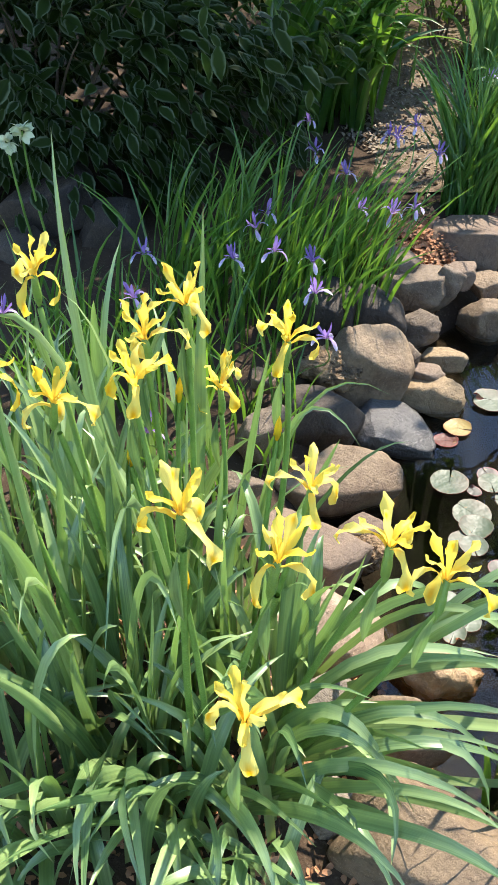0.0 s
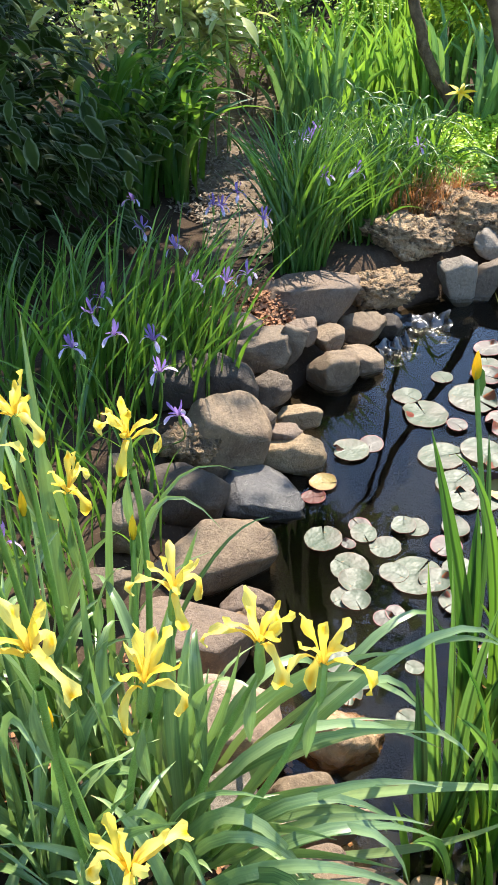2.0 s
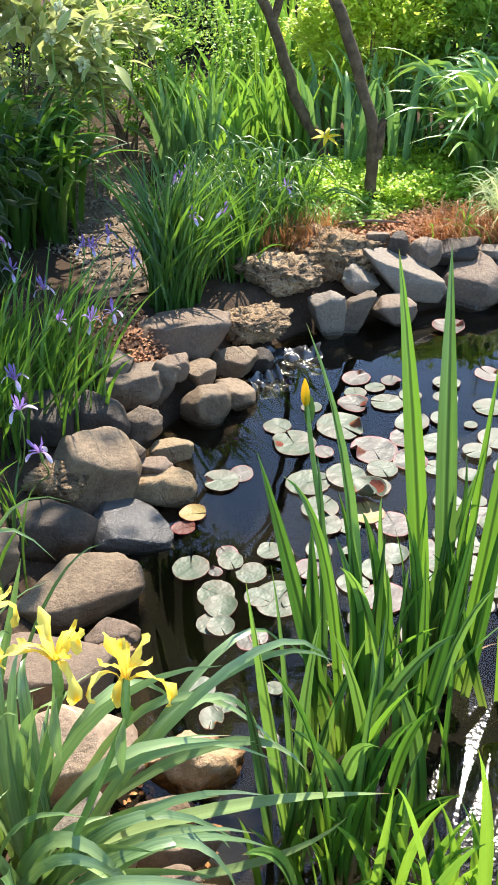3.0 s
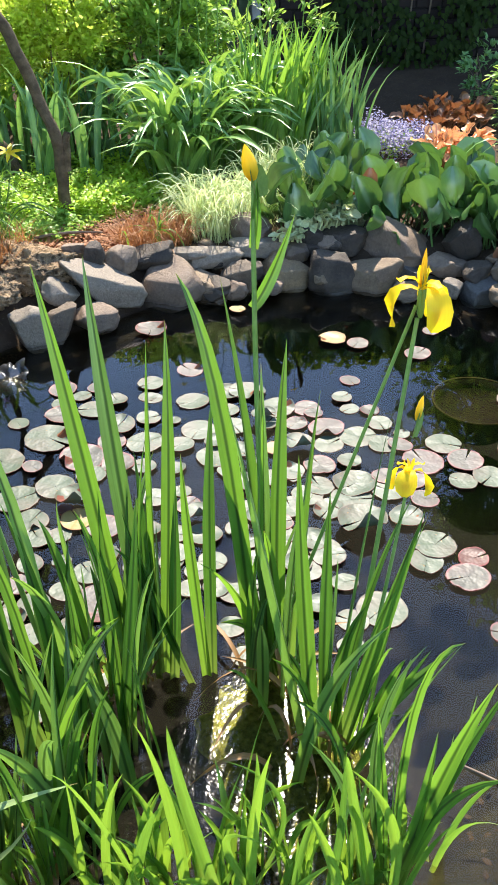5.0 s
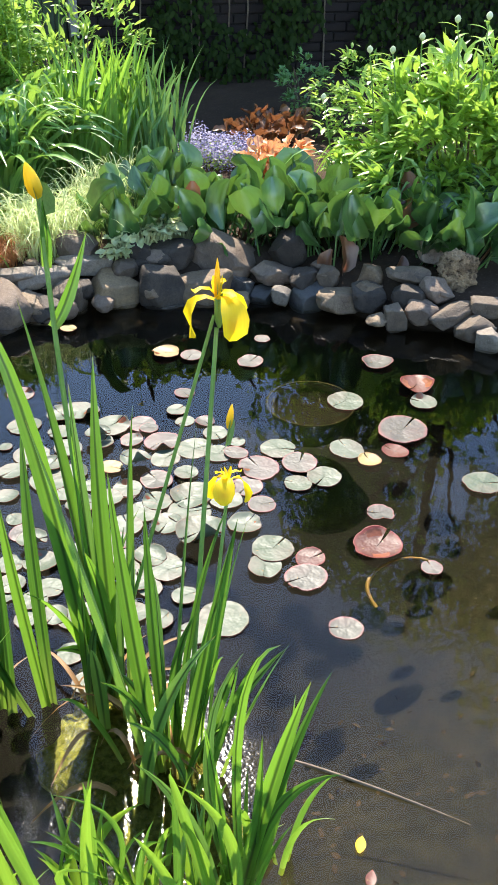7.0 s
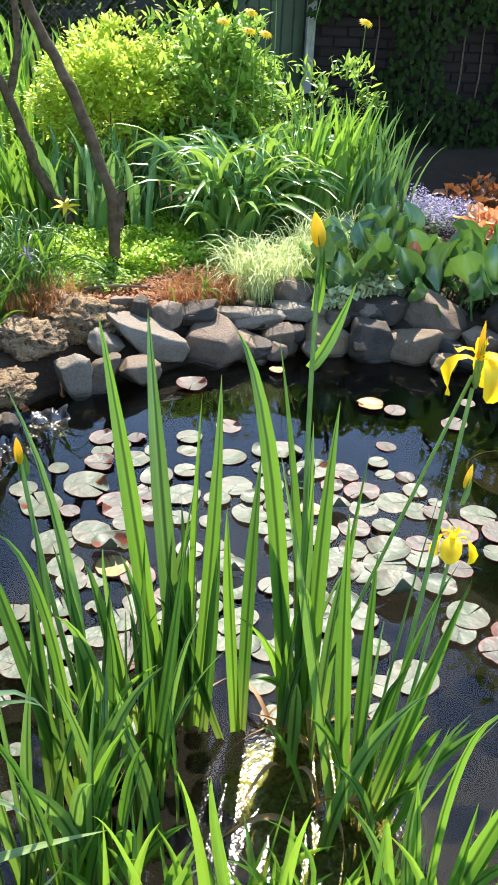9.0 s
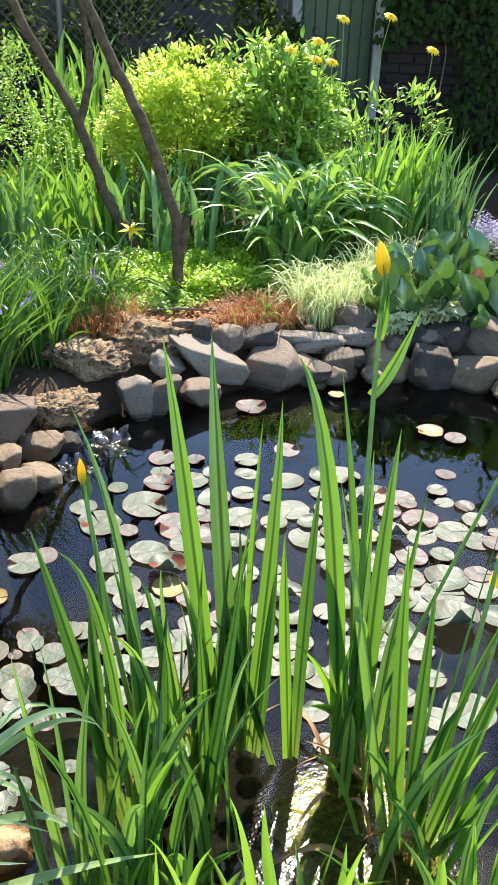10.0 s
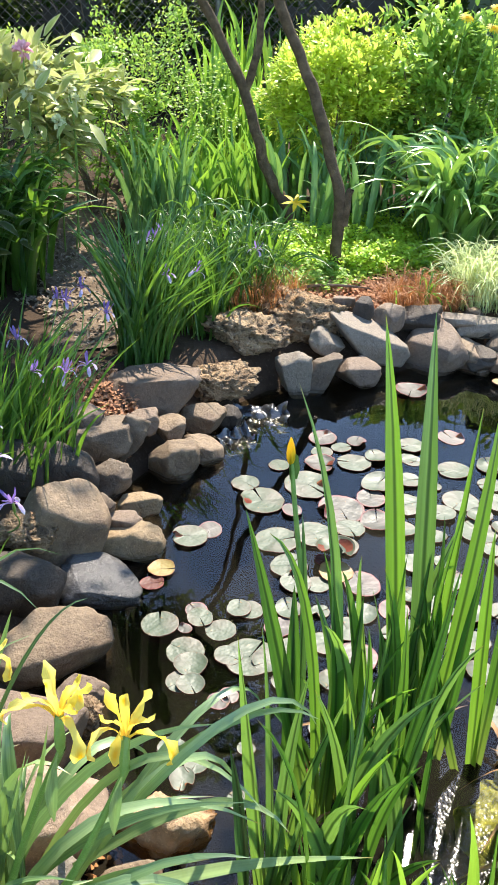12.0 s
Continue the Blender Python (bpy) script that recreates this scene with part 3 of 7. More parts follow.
# the pond's edge, anticlockwise from the near end of the stone bank
POND = [(0.57, 0.85), (0.76, 0.58), (1.00, 0.31), (1.25, 0.02), (1.6, -0.25), (2.2, -0.5), (2.9, -0.3), (3.3, 0.25), (3.47, 0.85), (3.44, 1.35),
        (3.38, 1.60), (3.27, 1.73), (3.20, 2.0), (3.14, 2.19), (3.05, 2.38), (2.77, 2.52), (2.52, 2.72), (2.3, 2.85), (2.1, 2.86), (1.72, 2.78),
        (1.45, 2.84), (1.2, 2.71), (1.08, 2.6), (0.97, 2.45), (0.8, 2.35), (0.7, 2.22), (0.66, 2.05), (0.56, 1.96), (0.44, 1.74), (0.37, 1.34), (0.45, 1.03)]

# the edge rounded off by cutting its corners once
POND = [(a[0] + (b[0] - a[0]) * k, a[1] + (b[1] - a[1]) * k) for a, b in zip(POND, POND[1:] + POND[:1]) for k in (0.25, 0.75)]

# ---- ground, water ----
def make_ground():
    def steps(lo, hi, fine, far):
        out, v = [lo], lo
        while v < hi:
            v += fine
            out.append(v)
        g = fine
        while out[-1] < far:
            g *= 1.35
            out.append(out[-1] + g)
        g = fine
        while out[0] > -far:
            g *= 1.35
            out.insert(0, out[0] - g)
        return out
    xs, ys = steps(-1.6, 4.8, 0.05, 400), steps(-1.0, 5.6, 0.05, 400)
    s = Sheet()
    rows = [[Vector((x, y, ground_z(x, y) if abs(x) < 30 and abs(y) < 30 else 0.28)) for x in xs] for y in ys]
    s.grid(rows, [[(0, 0)] * len(xs) for _ in ys])
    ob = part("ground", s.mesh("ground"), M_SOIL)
    tagged(ob, "brown garden soil sloping into the dark pond bed", "ground", kind="structure")


make_ground()


def make_water():
    bm = bmesh.new()
    c = Vector((1.9, 1.3, 0))
    ring = []
    for (x, y) in POND:
        p = Vector((x, y, 0))
        ring.append(bm.verts.new(p + (p - c).normalized() * 0.16))
    bm.faces.new(ring)
    bmesh.ops.triangulate(bm, faces=bm.faces[:])
    me = bpy.data.meshes.new("water")
    bm.to_mesh(me)
    bm.free()
    ob = part("water", me, M_WATER)
    ob.visible_shadow = False
    tagged(ob, "still dark pond water reflecting sky and trees", "water", kind="structure")


make_water()


# ---- stones ----
STONE_LOOK = {
    "tan": (M_TAN, "smooth tan river stone at the pond edge"), "grey": (M_GREY, "rounded grey river stone in the pond bank"),
    "dark": (M_DARK, "dark grey weathered stone in the shaded bank"), "pale": (M_PALESTONE, "pale sunlit boulder with a smooth face"),
    "brown": (M_BROWN, "brown rounded fieldstone on the pond rim"), "ochre": (M_OCHRE, "ochre flat-topped stone beside the water"),
    "pink": (M_PINKSTONE, "flat pinkish sandstone slab beneath iris leaves"), "orange": (M_ORANGE, "rusty orange stone with a rough face"),
    "tufa": (M_TUFA, "rough porous limestone rock full of pits"), "wet": (M_WET, "wet dark slate lying at the waterline"),
}


def stone(x, y, z, w, d, h, turn, roll, look_name, seed):
    """A stone w wide, d deep and h high, centred at x, y, z; roll: degrees that it leans."""
    material, label = STONE_LOOK[look_name]
    r = random.Random(seed * 31 + 5)
    rough = look_name in ("tufa", "orange")
    bm = bmesh.new()
    bmesh.ops.create_icosphere(bm, subdivisions=5 if rough else 4, radius=1.0)
    p = r.uniform(2.0, 3.0)
    cuts = [(Vector((r.uniform(-1, 1), r.uniform(-1, 1), r.uniform(-0.5, 1))).normalized(), r.uniform(0.6, 0.95)) for _ in range(r.randint(6, 10))]
    if not rough:
        # a split top and a broken face, as on quarried boulders
        cuts.append((Vector((r.uniform(-0.35, 0.35), r.uniform(-0.40, 0.15), 1)).normalized(), r.uniform(0.48, 0.70)))
        cuts.append((Vector((r.uniform(-0.6, 0.6), -1, r.uniform(-0.2, 0.35))).normalized(), r.uniform(0.55, 0.78)))
    off = Vector((seed * 3.1, seed * 1.7, seed * 0.9))
    for v in bm.verts:
        c = v.co.normalized()
        c = c / (abs(c.x) ** p + abs(c.y) ** p + abs(c.z) ** p) ** (1 / p)
        c = c * (1 + 0.17 * noise.noise(c * 1.3 + off) + 0.06 * noise.noise(c * 3.1 + off))
        for nrm, o in cuts:
            over = c.dot(nrm) - o
            if over > 0:
                c = c - nrm * over * 0.94
        k = 1 + 0.05 * noise.noise(c * 2.6 + off) + 0.035 * noise.noise(c * 4.3 + off) + 0.026 * noise.noise(c * 9 + off) + 0.012 * noise.noise(c * 20 + off)
        if look_name == "orange":
            k += 0.06 * noise.noise(c * 5 + off) + 0.035 * noise.noise(c * 14 + off) + 0.02 * noise.noise(c * 30 + off)
        elif rough:
            k += 0.16 * noise.noise(c * 3.5 + off) - 0.34 * (abs(noise.noise(Vector((c.x * 3, c.y * 3, c.z * 11)) + off)) - 0.2) + 0.09 * noise.noise(Vector((c.x * 9, c.y * 9, c.z * 18)) + off) + 0.05 * noise.noise(c * 24 + off)
        v.co = c * k
    hi = [max(abs(v.co[i]) for v in bm.verts) for i in range(3)]
    for v in bm.verts:
        v.co = Vector((v.co.x / hi[0] * w * 0.60, v.co.y / hi[1] * d * 0.62, v.co.z / hi[2] * h * 0.60))
    me = bpy.data.meshes.new("stone")
    bm.to_mesh(me)
    bm.free()
    me.polygons.foreach_set("use_smooth", [True] * len(me.polygons))
    ob = part("stone", me, material, at=pose(x, y, z, 0, 0, turn) @ pose(0, 0, 0, r.uniform(-6, 6), -roll, 0))
    tagged(ob, label, "stone", "pond edge stones")


# stones: x, y, z, width, depth, height, turn, roll, look, seed
stone(0.836, 2.790, 0.165, 0.301, 0.235, 0.185, -13, 0, "brown", 1)
stone(0.532, 2.551, 0.209, 0.142, 0.099, 0.080, -7, 0, "brown", 2)
stone(0.575, 2.506, 0.155, 0.189, 0.158, 0.135, -8, 0, "grey", 3)
stone(0.680, 2.522, 0.139, 0.096, 0.081, 0.204, -11, -30, "grey", 4)
stone(0.737, 2.588, 0.145, 0.108, 0.090, 0.100, -12, 0, "brown", 5)
stone(0.840, 2.579, 0.108, 0.119, 0.095, 0.079, -14, 0, "tan", 6)
stone(0.986, 2.679, 0.078, 0.155, 0.119, 0.097, -16, 10, "tan", 7)
stone(1.089, 2.696, 0.049, 0.084, 0.071, 0.087, -18, 0, "dark", 8)
stone(0.819, 2.469, 0.043, 0.155, 0.129, 0.200, -14, -20, "tan", 9)
stone(0.929, 2.517, 0.035, 0.142, 0.119, 0.112, -16, -10, "tan", 10)
stone(0.448, 2.318, 0.165, 0.174, 0.145, 0.152, -6, 0, "dark", 11)
stone(0.579, 2.330, 0.107, 0.118, 0.099, 0.107, -9, 0, "grey", 12)
stone(0.519, 2.165, 0.116, 0.075, 0.064, 0.066, -8, 0, "grey", 13)
stone(0.649, 2.244, 0.046, 0.129, 0.089, 0.084, -11, 0, "ochre", 14)
stone(0.565, 2.115, 0.075, 0.116, 0.063, 0.060, -10, 0, "brown", 15)
stone(0.587, 2.066, 0.026, 0.177, 0.121, 0.122, -10, 0, "ochre", 16)
stone(0.397, 2.092, 0.104, 0.234, 0.193, 0.296, -5, -8, "tan", 17)
stone(0.289, 2.024, 0.163, 0.169, 0.106, 0.103, -2, 0, "tufa", 18)
stone(0.252, 1.857, 0.124, 0.207, 0.161, 0.171, -1, -15, "dark", 19)
stone(0.470, 1.915, 0.030, 0.190, 0.180, 0.065, -8, -10, "wet", 20)
stone(0.294, 1.659, 0.065, 0.307, 0.164, 0.195, -3, 0, "tan", 21)
stone(0.345, 1.509, 0.045, 0.119, 0.067, 0.086, -5, 0, "brown", 22)
stone(0.342, 1.435, 0.039, 0.089, 0.071, 0.094, -5, 0, "tufa", 23)
stone(0.204, 1.371, 0.099, 0.250, 0.163, 0.223, 1, 0, "brown", 24)
stone(0.213, 1.127, 0.109, 0.268, 0.141, 0.226, 0, 10, "pink", 25)
stone(0.034, 1.156, 0.134, 0.060, 0.050, 0.096, 9, 0, "pale", 26)
stone(0.453, 1.133, -0.029, 0.179, 0.124, 0.210, -12, -15, "orange", 27)
stone(0.362, 0.993, 0.059, 0.129, 0.058, 0.104, -8, 0, "tan", 28)
stone(0.202, 0.970, 0.124, 0.122, 0.078, 0.140, 1, 0, "pale", 29)
stone(0.381, 0.919, 0.060, 0.161, 0.052, 0.101, -10, 0, "pink", 30)
stone(0.248, 0.883, 0.129, 0.104, 0.062, 0.121, -2, 0, "pink", 31)
stone(0.105, 1.690, 0.205, 0.110, 0.092, 0.149, 4, -20, "grey", 32)
stone(0.046, 1.470, 0.223, 0.119, 0.068, 0.080, 7, 0, "grey", 33)
stone(0.281, 2.265, 0.214, 0.179, 0.133, 0.118, -2, 0, "dark", 34)
stone(0.097, 1.877, 0.226, 0.067, 0.057, 0.065, 4, 0, "tan", 35)
stone(0.335, 0.829, 0.103, 0.120, 0.049, 0.101, -8, 0, "brown", 36)
stone(1.594, 3.247, 0.195, 0.353, 0.292, 0.207, -20, 0, "tufa", 37)
stone(1.310, 3.157, 0.181, 0.334, 0.216, 0.153, -16, 0, "tufa", 38)
stone(1.124, 2.902, 0.107, 0.268, 0.178, 0.136, -14, 5, "tufa", 39)
stone(1.786, 3.238, 0.229, 0.097, 0.082, 0.093, -23, 0, "brown", 40)
stone(1.842, 3.165, 0.228, 0.081, 0.068, 0.099, -24, 0, "dark", 41)
stone(1.961, 3.155, 0.193, 0.128, 0.108, 0.136, -26, 0, "brown", 42)
stone(1.835, 3.088, 0.138, 0.345, 0.204, 0.144, -24, -26, "pale", 43)
stone(1.636, 3.056, 0.140, 0.151, 0.127, 0.091, -22, -30, "pale", 44)
stone(1.452, 2.951, 0.070, 0.142, 0.119, 0.233, -19, 0, "pale", 45)
stone(1.557, 2.925, 0.062, 0.109, 0.092, 0.226, -21, -20, "grey", 46)
stone(1.726, 2.931, 0.060, 0.174, 0.145, 0.138, -24, 0, "brown", 47)
stone(2.101, 3.149, 0.169, 0.195, 0.136, 0.092, -28, 20, "dark", 48)
stone(2.132, 3.049, 0.065, 0.323, 0.267, 0.217, -29, 0, "brown", 49)
stone(2.268, 3.112, 0.158, 0.197, 0.095, 0.063, -30, 0, "pale", 50)
stone(2.354, 3.066, 0.132, 0.277, 0.123, 0.083, -32, 6, "pale", 51)
stone(2.284, 2.950, 0.043, 0.175, 0.147, 0.141, -32, -10, "tan", 52)
stone(2.431, 2.923, 0.063, 0.162, 0.136, 0.213, -34, 0, "grey", 53)
stone(2.606, 3.100, 0.213, 0.169, 0.142, 0.135, -34, 0, "brown", 54)
stone(2.586, 3.011, 0.160, 0.236, 0.127, 0.085, -35, 0, "pale", 55)
stone(2.625, 2.866, 0.076, 0.228, 0.190, 0.159, -37, 0, "ochre", 56)
stone(2.703, 2.888, 0.146, 0.128, 0.108, 0.100, -37, 0, "grey", 57)
stone(2.799, 2.897, 0.192, 0.108, 0.091, 0.122, -39, 0, "dark", 58)
stone(2.803, 2.728, 0.082, 0.201, 0.168, 0.224, -40, 0, "dark", 59)
stone(2.924, 2.822, 0.179, 0.223, 0.161, 0.106, -41, 0, "dark", 60)
stone(2.964, 2.608, 0.067, 0.234, 0.196, 0.171, -43, 0, "tan", 61)
stone(3.150, 2.720, 0.163, 0.305, 0.254, 0.186, -42, -12, "brown", 62)
stone(3.242, 2.460, 0.112, 0.192, 0.145, 0.099, -45, -12, "brown", 63)
stone(3.356, 2.493, 0.189, 0.157, 0.132, 0.172, -46, 35, "dark", 64)
stone(3.171, 2.333, 0.059, 0.088, 0.074, 0.096, -46, 0, "pale", 65)
stone(3.350, 2.227, 0.134, 0.099, 0.084, 0.101, -49, 20, "grey", 66)
stone(3.294, 2.313, 0.112, 0.121, 0.102, 0.099, -47, 0, "dark", 67)
stone(3.320, 2.110, 0.068, 0.205, 0.155, 0.110, -50, 0, "tan", 68)
stone(3.352, 1.838, 0.063, 0.104, 0.088, 0.135, -54, 0, "grey", 69)
stone(3.448, 1.765, 0.090, 0.125, 0.105, 0.116, -56, 0, "brown", 70)
stone(3.513, 1.673, 0.081, 0.200, 0.136, 0.098, -58, 25, "grey", 71)
stone(3.568, 1.773, 0.145, 0.148, 0.124, 0.091, -57, -30, "brown", 72)
stone(3.539, 1.919, 0.186, 0.175, 0.100, 0.067, -55, 0, "grey", 73)
stone(3.695, 1.775, 0.214, 0.161, 0.135, 0.227, -58, 0, "tufa", 74)
stone(3.521, 1.546, 0.062, 0.153, 0.129, 0.104, -59, 20, "grey", 75)
stone(3.618, 1.563, 0.130, 0.130, 0.110, 0.080, -60, 0, "grey", 76)
stone(3.500, 1.457, 0.046, 0.117, 0.098, 0.103, -61, 0, "pale", 77)
stone(3.760, 1.953, 0.226, 0.129, 0.108, 0.089, -56, 0, "pink", 78)
stone(3.377, 2.014, 0.096, 0.153, 0.128, 0.127, -52, 0, "dark", 79)
stone(3.462, 1.859, 0.121, 0.136, 0.115, 0.104, -55, 0, "dark", 80)
stone(0.368, 0.657, 0.172, 0.271, 0.181, 0.242, -23, 0, "tan", 142)
stone(0.225, 0.756, 0.133, 0.117, 0.109, 0.125, -9, 0, "pale", 143)
stone(0.509, 0.726, 0.065, 0.100, 0.094, 0.107, -30, 0, "ochre", 144)
stone(-0.718, 2.700, 0.188, 0.187, 0.175, 0.160, 17, 0, "dark", 146)
stone(-0.435, 2.815, 0.197, 0.216, 0.202, 0.230, 11, 0, "dark", 147)
stone(-0.657, 2.896, 0.261, 0.315, 0.294, 0.286, 15, 0, "dark", 148)
stone(3.275, 2.271, 0.026, 0.155, 0.145, 0.164, -48, 0, "wet", 184)
stone(3.124, 2.551, 0.051, 0.117, 0.110, 0.110, -43, 0, "wet", 185)
stone(3.168, 2.461, 0.006, 0.108, 0.101, 0.101, -44, 0, "wet", 186)
# small gap stones wedged between the large ones along the far and right rim
_gap = random.Random(77)
for _k in range(26):
    _e = _gap.randint(22, 34)
    (_ax, _ay), (_bx, _by), _f = POND[_e], POND[_e + 1], _gap.random()
    _px, _py = _ax + (_bx - _ax) * _f, _ay + (_by - _ay) * _f
    _n = Vector((_by - _ay, _ax - _bx, 0)).normalized()
    _off = _gap.uniform(0.04, 0.34)
    _w = _gap.uniform(0.06, 0.12)
    stone(_px + _n.x * _off, _py + _n.y * _off, 0.02 + 0.42 * _off + 0.02 * _gap.random(), _w, _w * 0.9, _w * _gap.uniform(0.6, 0.95), _gap.uniform(0, 180), 0, _gap.choice(("dark", "brown", "dark", "brown", "tan")), 200 + _k)

# ---- water lilies ----
PAD_LOOK = {
    "green": (M_PAD, "pale green water-lily pad floating flat on the pond"), "pinkish": (M_PADPINK, "pinkish water-lily pad with a dark red rim"),
    "yellowing": (M_PADYEL, "yellowing water-lily pad with brown edges"), "red": (M_PADRED, "glossy dark red young water-lily pad, upturned edge"),
    "raised": (M_PAD, "pale water-lily pad standing proud of the water"), "bowl": (M_PADRED, "large glossy maroon water-lily pad cupped like a bowl"),
}
pad_count = 0


def lily_pad(x, y, r, look_name):
    """A notched round leaf with a slightly waved, lifted rim and a thin underside."""
    global pad_count
    pad_count += 1
    q = random.Random(pad_count * 13)
    turn, lift, slit = q.uniform(0, math.tau), q.uniform(0.0, 0.03) + {"red": 0.06, "bowl": 0.14, "raised": 0.10}.get(look_name, 0.0), q.uniform(0.03, 0.20)
    if q.random() < 0.18:
        lift += 0.10
    tilt_a, tilt = q.uniform(0, math.tau), q.uniform(0, 0.05)
    curl_a = q.uniform(0, math.tau) if q.random() < 0.22 and look_name != "red" else None
    if look_name == "raised":
        curl_a = (-1.9 - turn) % math.tau
    curl_w, curl_h, oval = q.uniform(0.35, 0.8), q.uniform(0.15, 0.45), q.uniform(0.86, 1.0)
    if look_name == "raised":
        curl_w, curl_h = 0.95, 0.75
    rings, n = (0.02, 0.3, 0.6, 0.85, 0.97, 1.0), 44
    s = Sheet()

    def at_ring(k, i, under=0.0):
        a = slit / 2 + (math.tau - slit) * i / n
        ends = min(i, n - i) / n
        rr = r * k * (1 - 0.05 * math.exp(-ends * 22) + 0.045 * noise.noise((math.cos(a) * 1.3, math.sin(a) * 1.3, pad_count)) + 0.035 * noise.noise((math.cos(a) * 4, math.sin(a) * 4, pad_count + 0.5)) - 0.16 * max(0.0, noise.noise((math.cos(a) * 2.4, math.sin(a) * 2.4, pad_count + 3.3)) - 0.32) * (1 if k > 0.8 else 0.4))
        z = lift * r * k ** 3 * (1.0 + 0.6 * math.sin(2 * a + turn)) + 0.05 * r * k * k * noise.noise((math.cos(a) * 1.6, math.sin(a) * 1.6, pad_count * 0.7)) + tilt * r * k * math.cos(a - tilt_a)
        if curl_a is not None:
            away = abs((a - curl_a + math.pi) % math.tau - math.pi)
            c = smooth(1 - away / curl_w) * max(0.0, k - 0.5) ** 1.4 * 2.4
            z += curl_h * r * c
            rr *= 1 - 0.22 * c * curl_h / 0.3
        return Vector((rr * math.cos(a), rr * oval * math.sin(a), max(z, -0.002) - under))
    rows = [[at_ring(k, i) for i in range(n + 1)] for k in rings] + [[at_ring(1.0, i, 0.0025) for i in range(n + 1)], [at_ring(0.3, i, 0.0035) for i in range(n + 1)]]
    uvs = [[(i / n, k) for i in range(n + 1)] for k in rings] + [[(i / n, 1.0) for i in range(n + 1)], [(i / n, 0.3) for i in range(n + 1)]]
    s.grid(rows, uvs)
    material, label = PAD_LOOK[look_name]
    me = s.mesh("lily_pad")
    me.materials.append(material)
    me.materials.append(M_PADUNDER)
    me.polygons.foreach_set("material_index", [0 if i < 5 * n else 1 for i in range(len(me.polygons))])
    high = 0.022 if look_name == "raised" else 0.0
    ob = part("lily_pad", me, None, at=pose(x, y, 0.002 + high + 0.0009 * (pad_count % 11), 0, 0, math.degrees(turn)))
    tagged(ob, label, "lily pad", "water-lily pads on the pond")


for x, y, r in [(1.05, 2.21, 0.079), (1.18, 2.40, 0.039), (1.36, 2.44, 0.041), (1.44, 2.45, 0.037), (1.44, 2.34, 0.062), (1.23, 2.25, 0.088), (1.46, 2.19, 0.062), (1.57, 2.18, 0.043), (1.53, 2.35, 0.041), (1.69, 2.39, 0.050), (1.65, 2.30, 0.037), (1.76, 2.20, 0.061), (1.90, 2.18, 0.054), (1.83, 2.08, 0.044), (1.68, 2.02, 0.063), (1.64, 1.85, 0.062), (1.63, 1.76, 0.036), (1.42, 1.93, 0.043), (0.77, 2.08, 0.057), (0.59, 1.72, 0.051), (0.81, 1.72, 0.036), (0.74, 1.66, 0.043), (0.63, 1.61, 0.051), (0.63, 1.56, 0.044), (0.59, 1.51, 0.037), (0.78, 1.54, 0.071), (0.73, 1.56, 0.039), (0.89, 1.53, 0.045), (0.94, 1.68, 0.041), (0.84, 1.43, 0.042)]:
    lily_pad(x, y, r, "green")
for x, y, r in [(1.00, 1.78, 0.046), (1.06, 1.56, 0.046), (1.13, 1.61, 0.044), (0.68, 1.27, 0.022), (0.76, 1.19, 0.025), (0.52, 1.32, 0.034), (0.52, 1.23, 0.032), (0.56, 1.26, 0.029), (1.18, 1.51, 0.040), (0.86, 1.19, 0.030), (1.96, 2.15, 0.069), (1.98, 1.99, 0.074), (2.22, 1.92, 0.037), (2.11, 1.69, 0.067), (2.15, 1.61, 0.053), (2.32, 1.50, 0.061), (2.31, 1.28, 0.057), (2.49, 1.34, 0.064), (2.73, 1.56, 0.068), (2.94, 1.36, 0.051), (2.66, 0.91, 0.066), (1.93, 1.13, 0.062), (1.86, 1.09, 0.054), (1.99, 1.59, 0.040), (1.93, 1.49, 0.071), (1.87, 1.43, 0.069), (1.83, 1.54, 0.053), (1.77, 1.52, 0.052), (1.80, 1.65, 0.047), (1.69, 1.50, 0.051)]:
    lily_pad(x, y, r, "green")
for x, y, r in [(1.65, 1.34, 0.049), (1.65, 1.26, 0.051), (1.59, 1.40, 0.042), (1.79, 1.97, 0.051), (1.69, 1.92, 0.045), (1.64, 1.02, 0.069), (1.55, 1.03, 0.044), (1.49, 0.96, 0.037), (1.28, 1.18, 0.038), (1.25, 1.08, 0.034), (1.35, 1.28, 0.043), (1.56, 1.28, 0.044), (1.48, 1.19, 0.042), (1.58, 1.51, 0.040), (1.30, 1.50, 0.039), (1.31, 1.40, 0.038), (1.64, 2.32, 0.035), (1.06, 1.76, 0.037), (1.02, 1.65, 0.029), (0.84, 1.71, 0.036), (0.70, 1.72, 0.040), (0.98, 1.53, 0.044), (0.82, 1.51, 0.043), (0.95, 1.40, 0.038), (0.61, 1.49, 0.036), (0.85, 1.27, 0.020), (0.94, 1.19, 0.024), (2.20, 1.85, 0.037), (1.78, 1.43, 0.052), (1.78, 1.63, 0.036)]:
    lily_pad(x, y, r, "green")
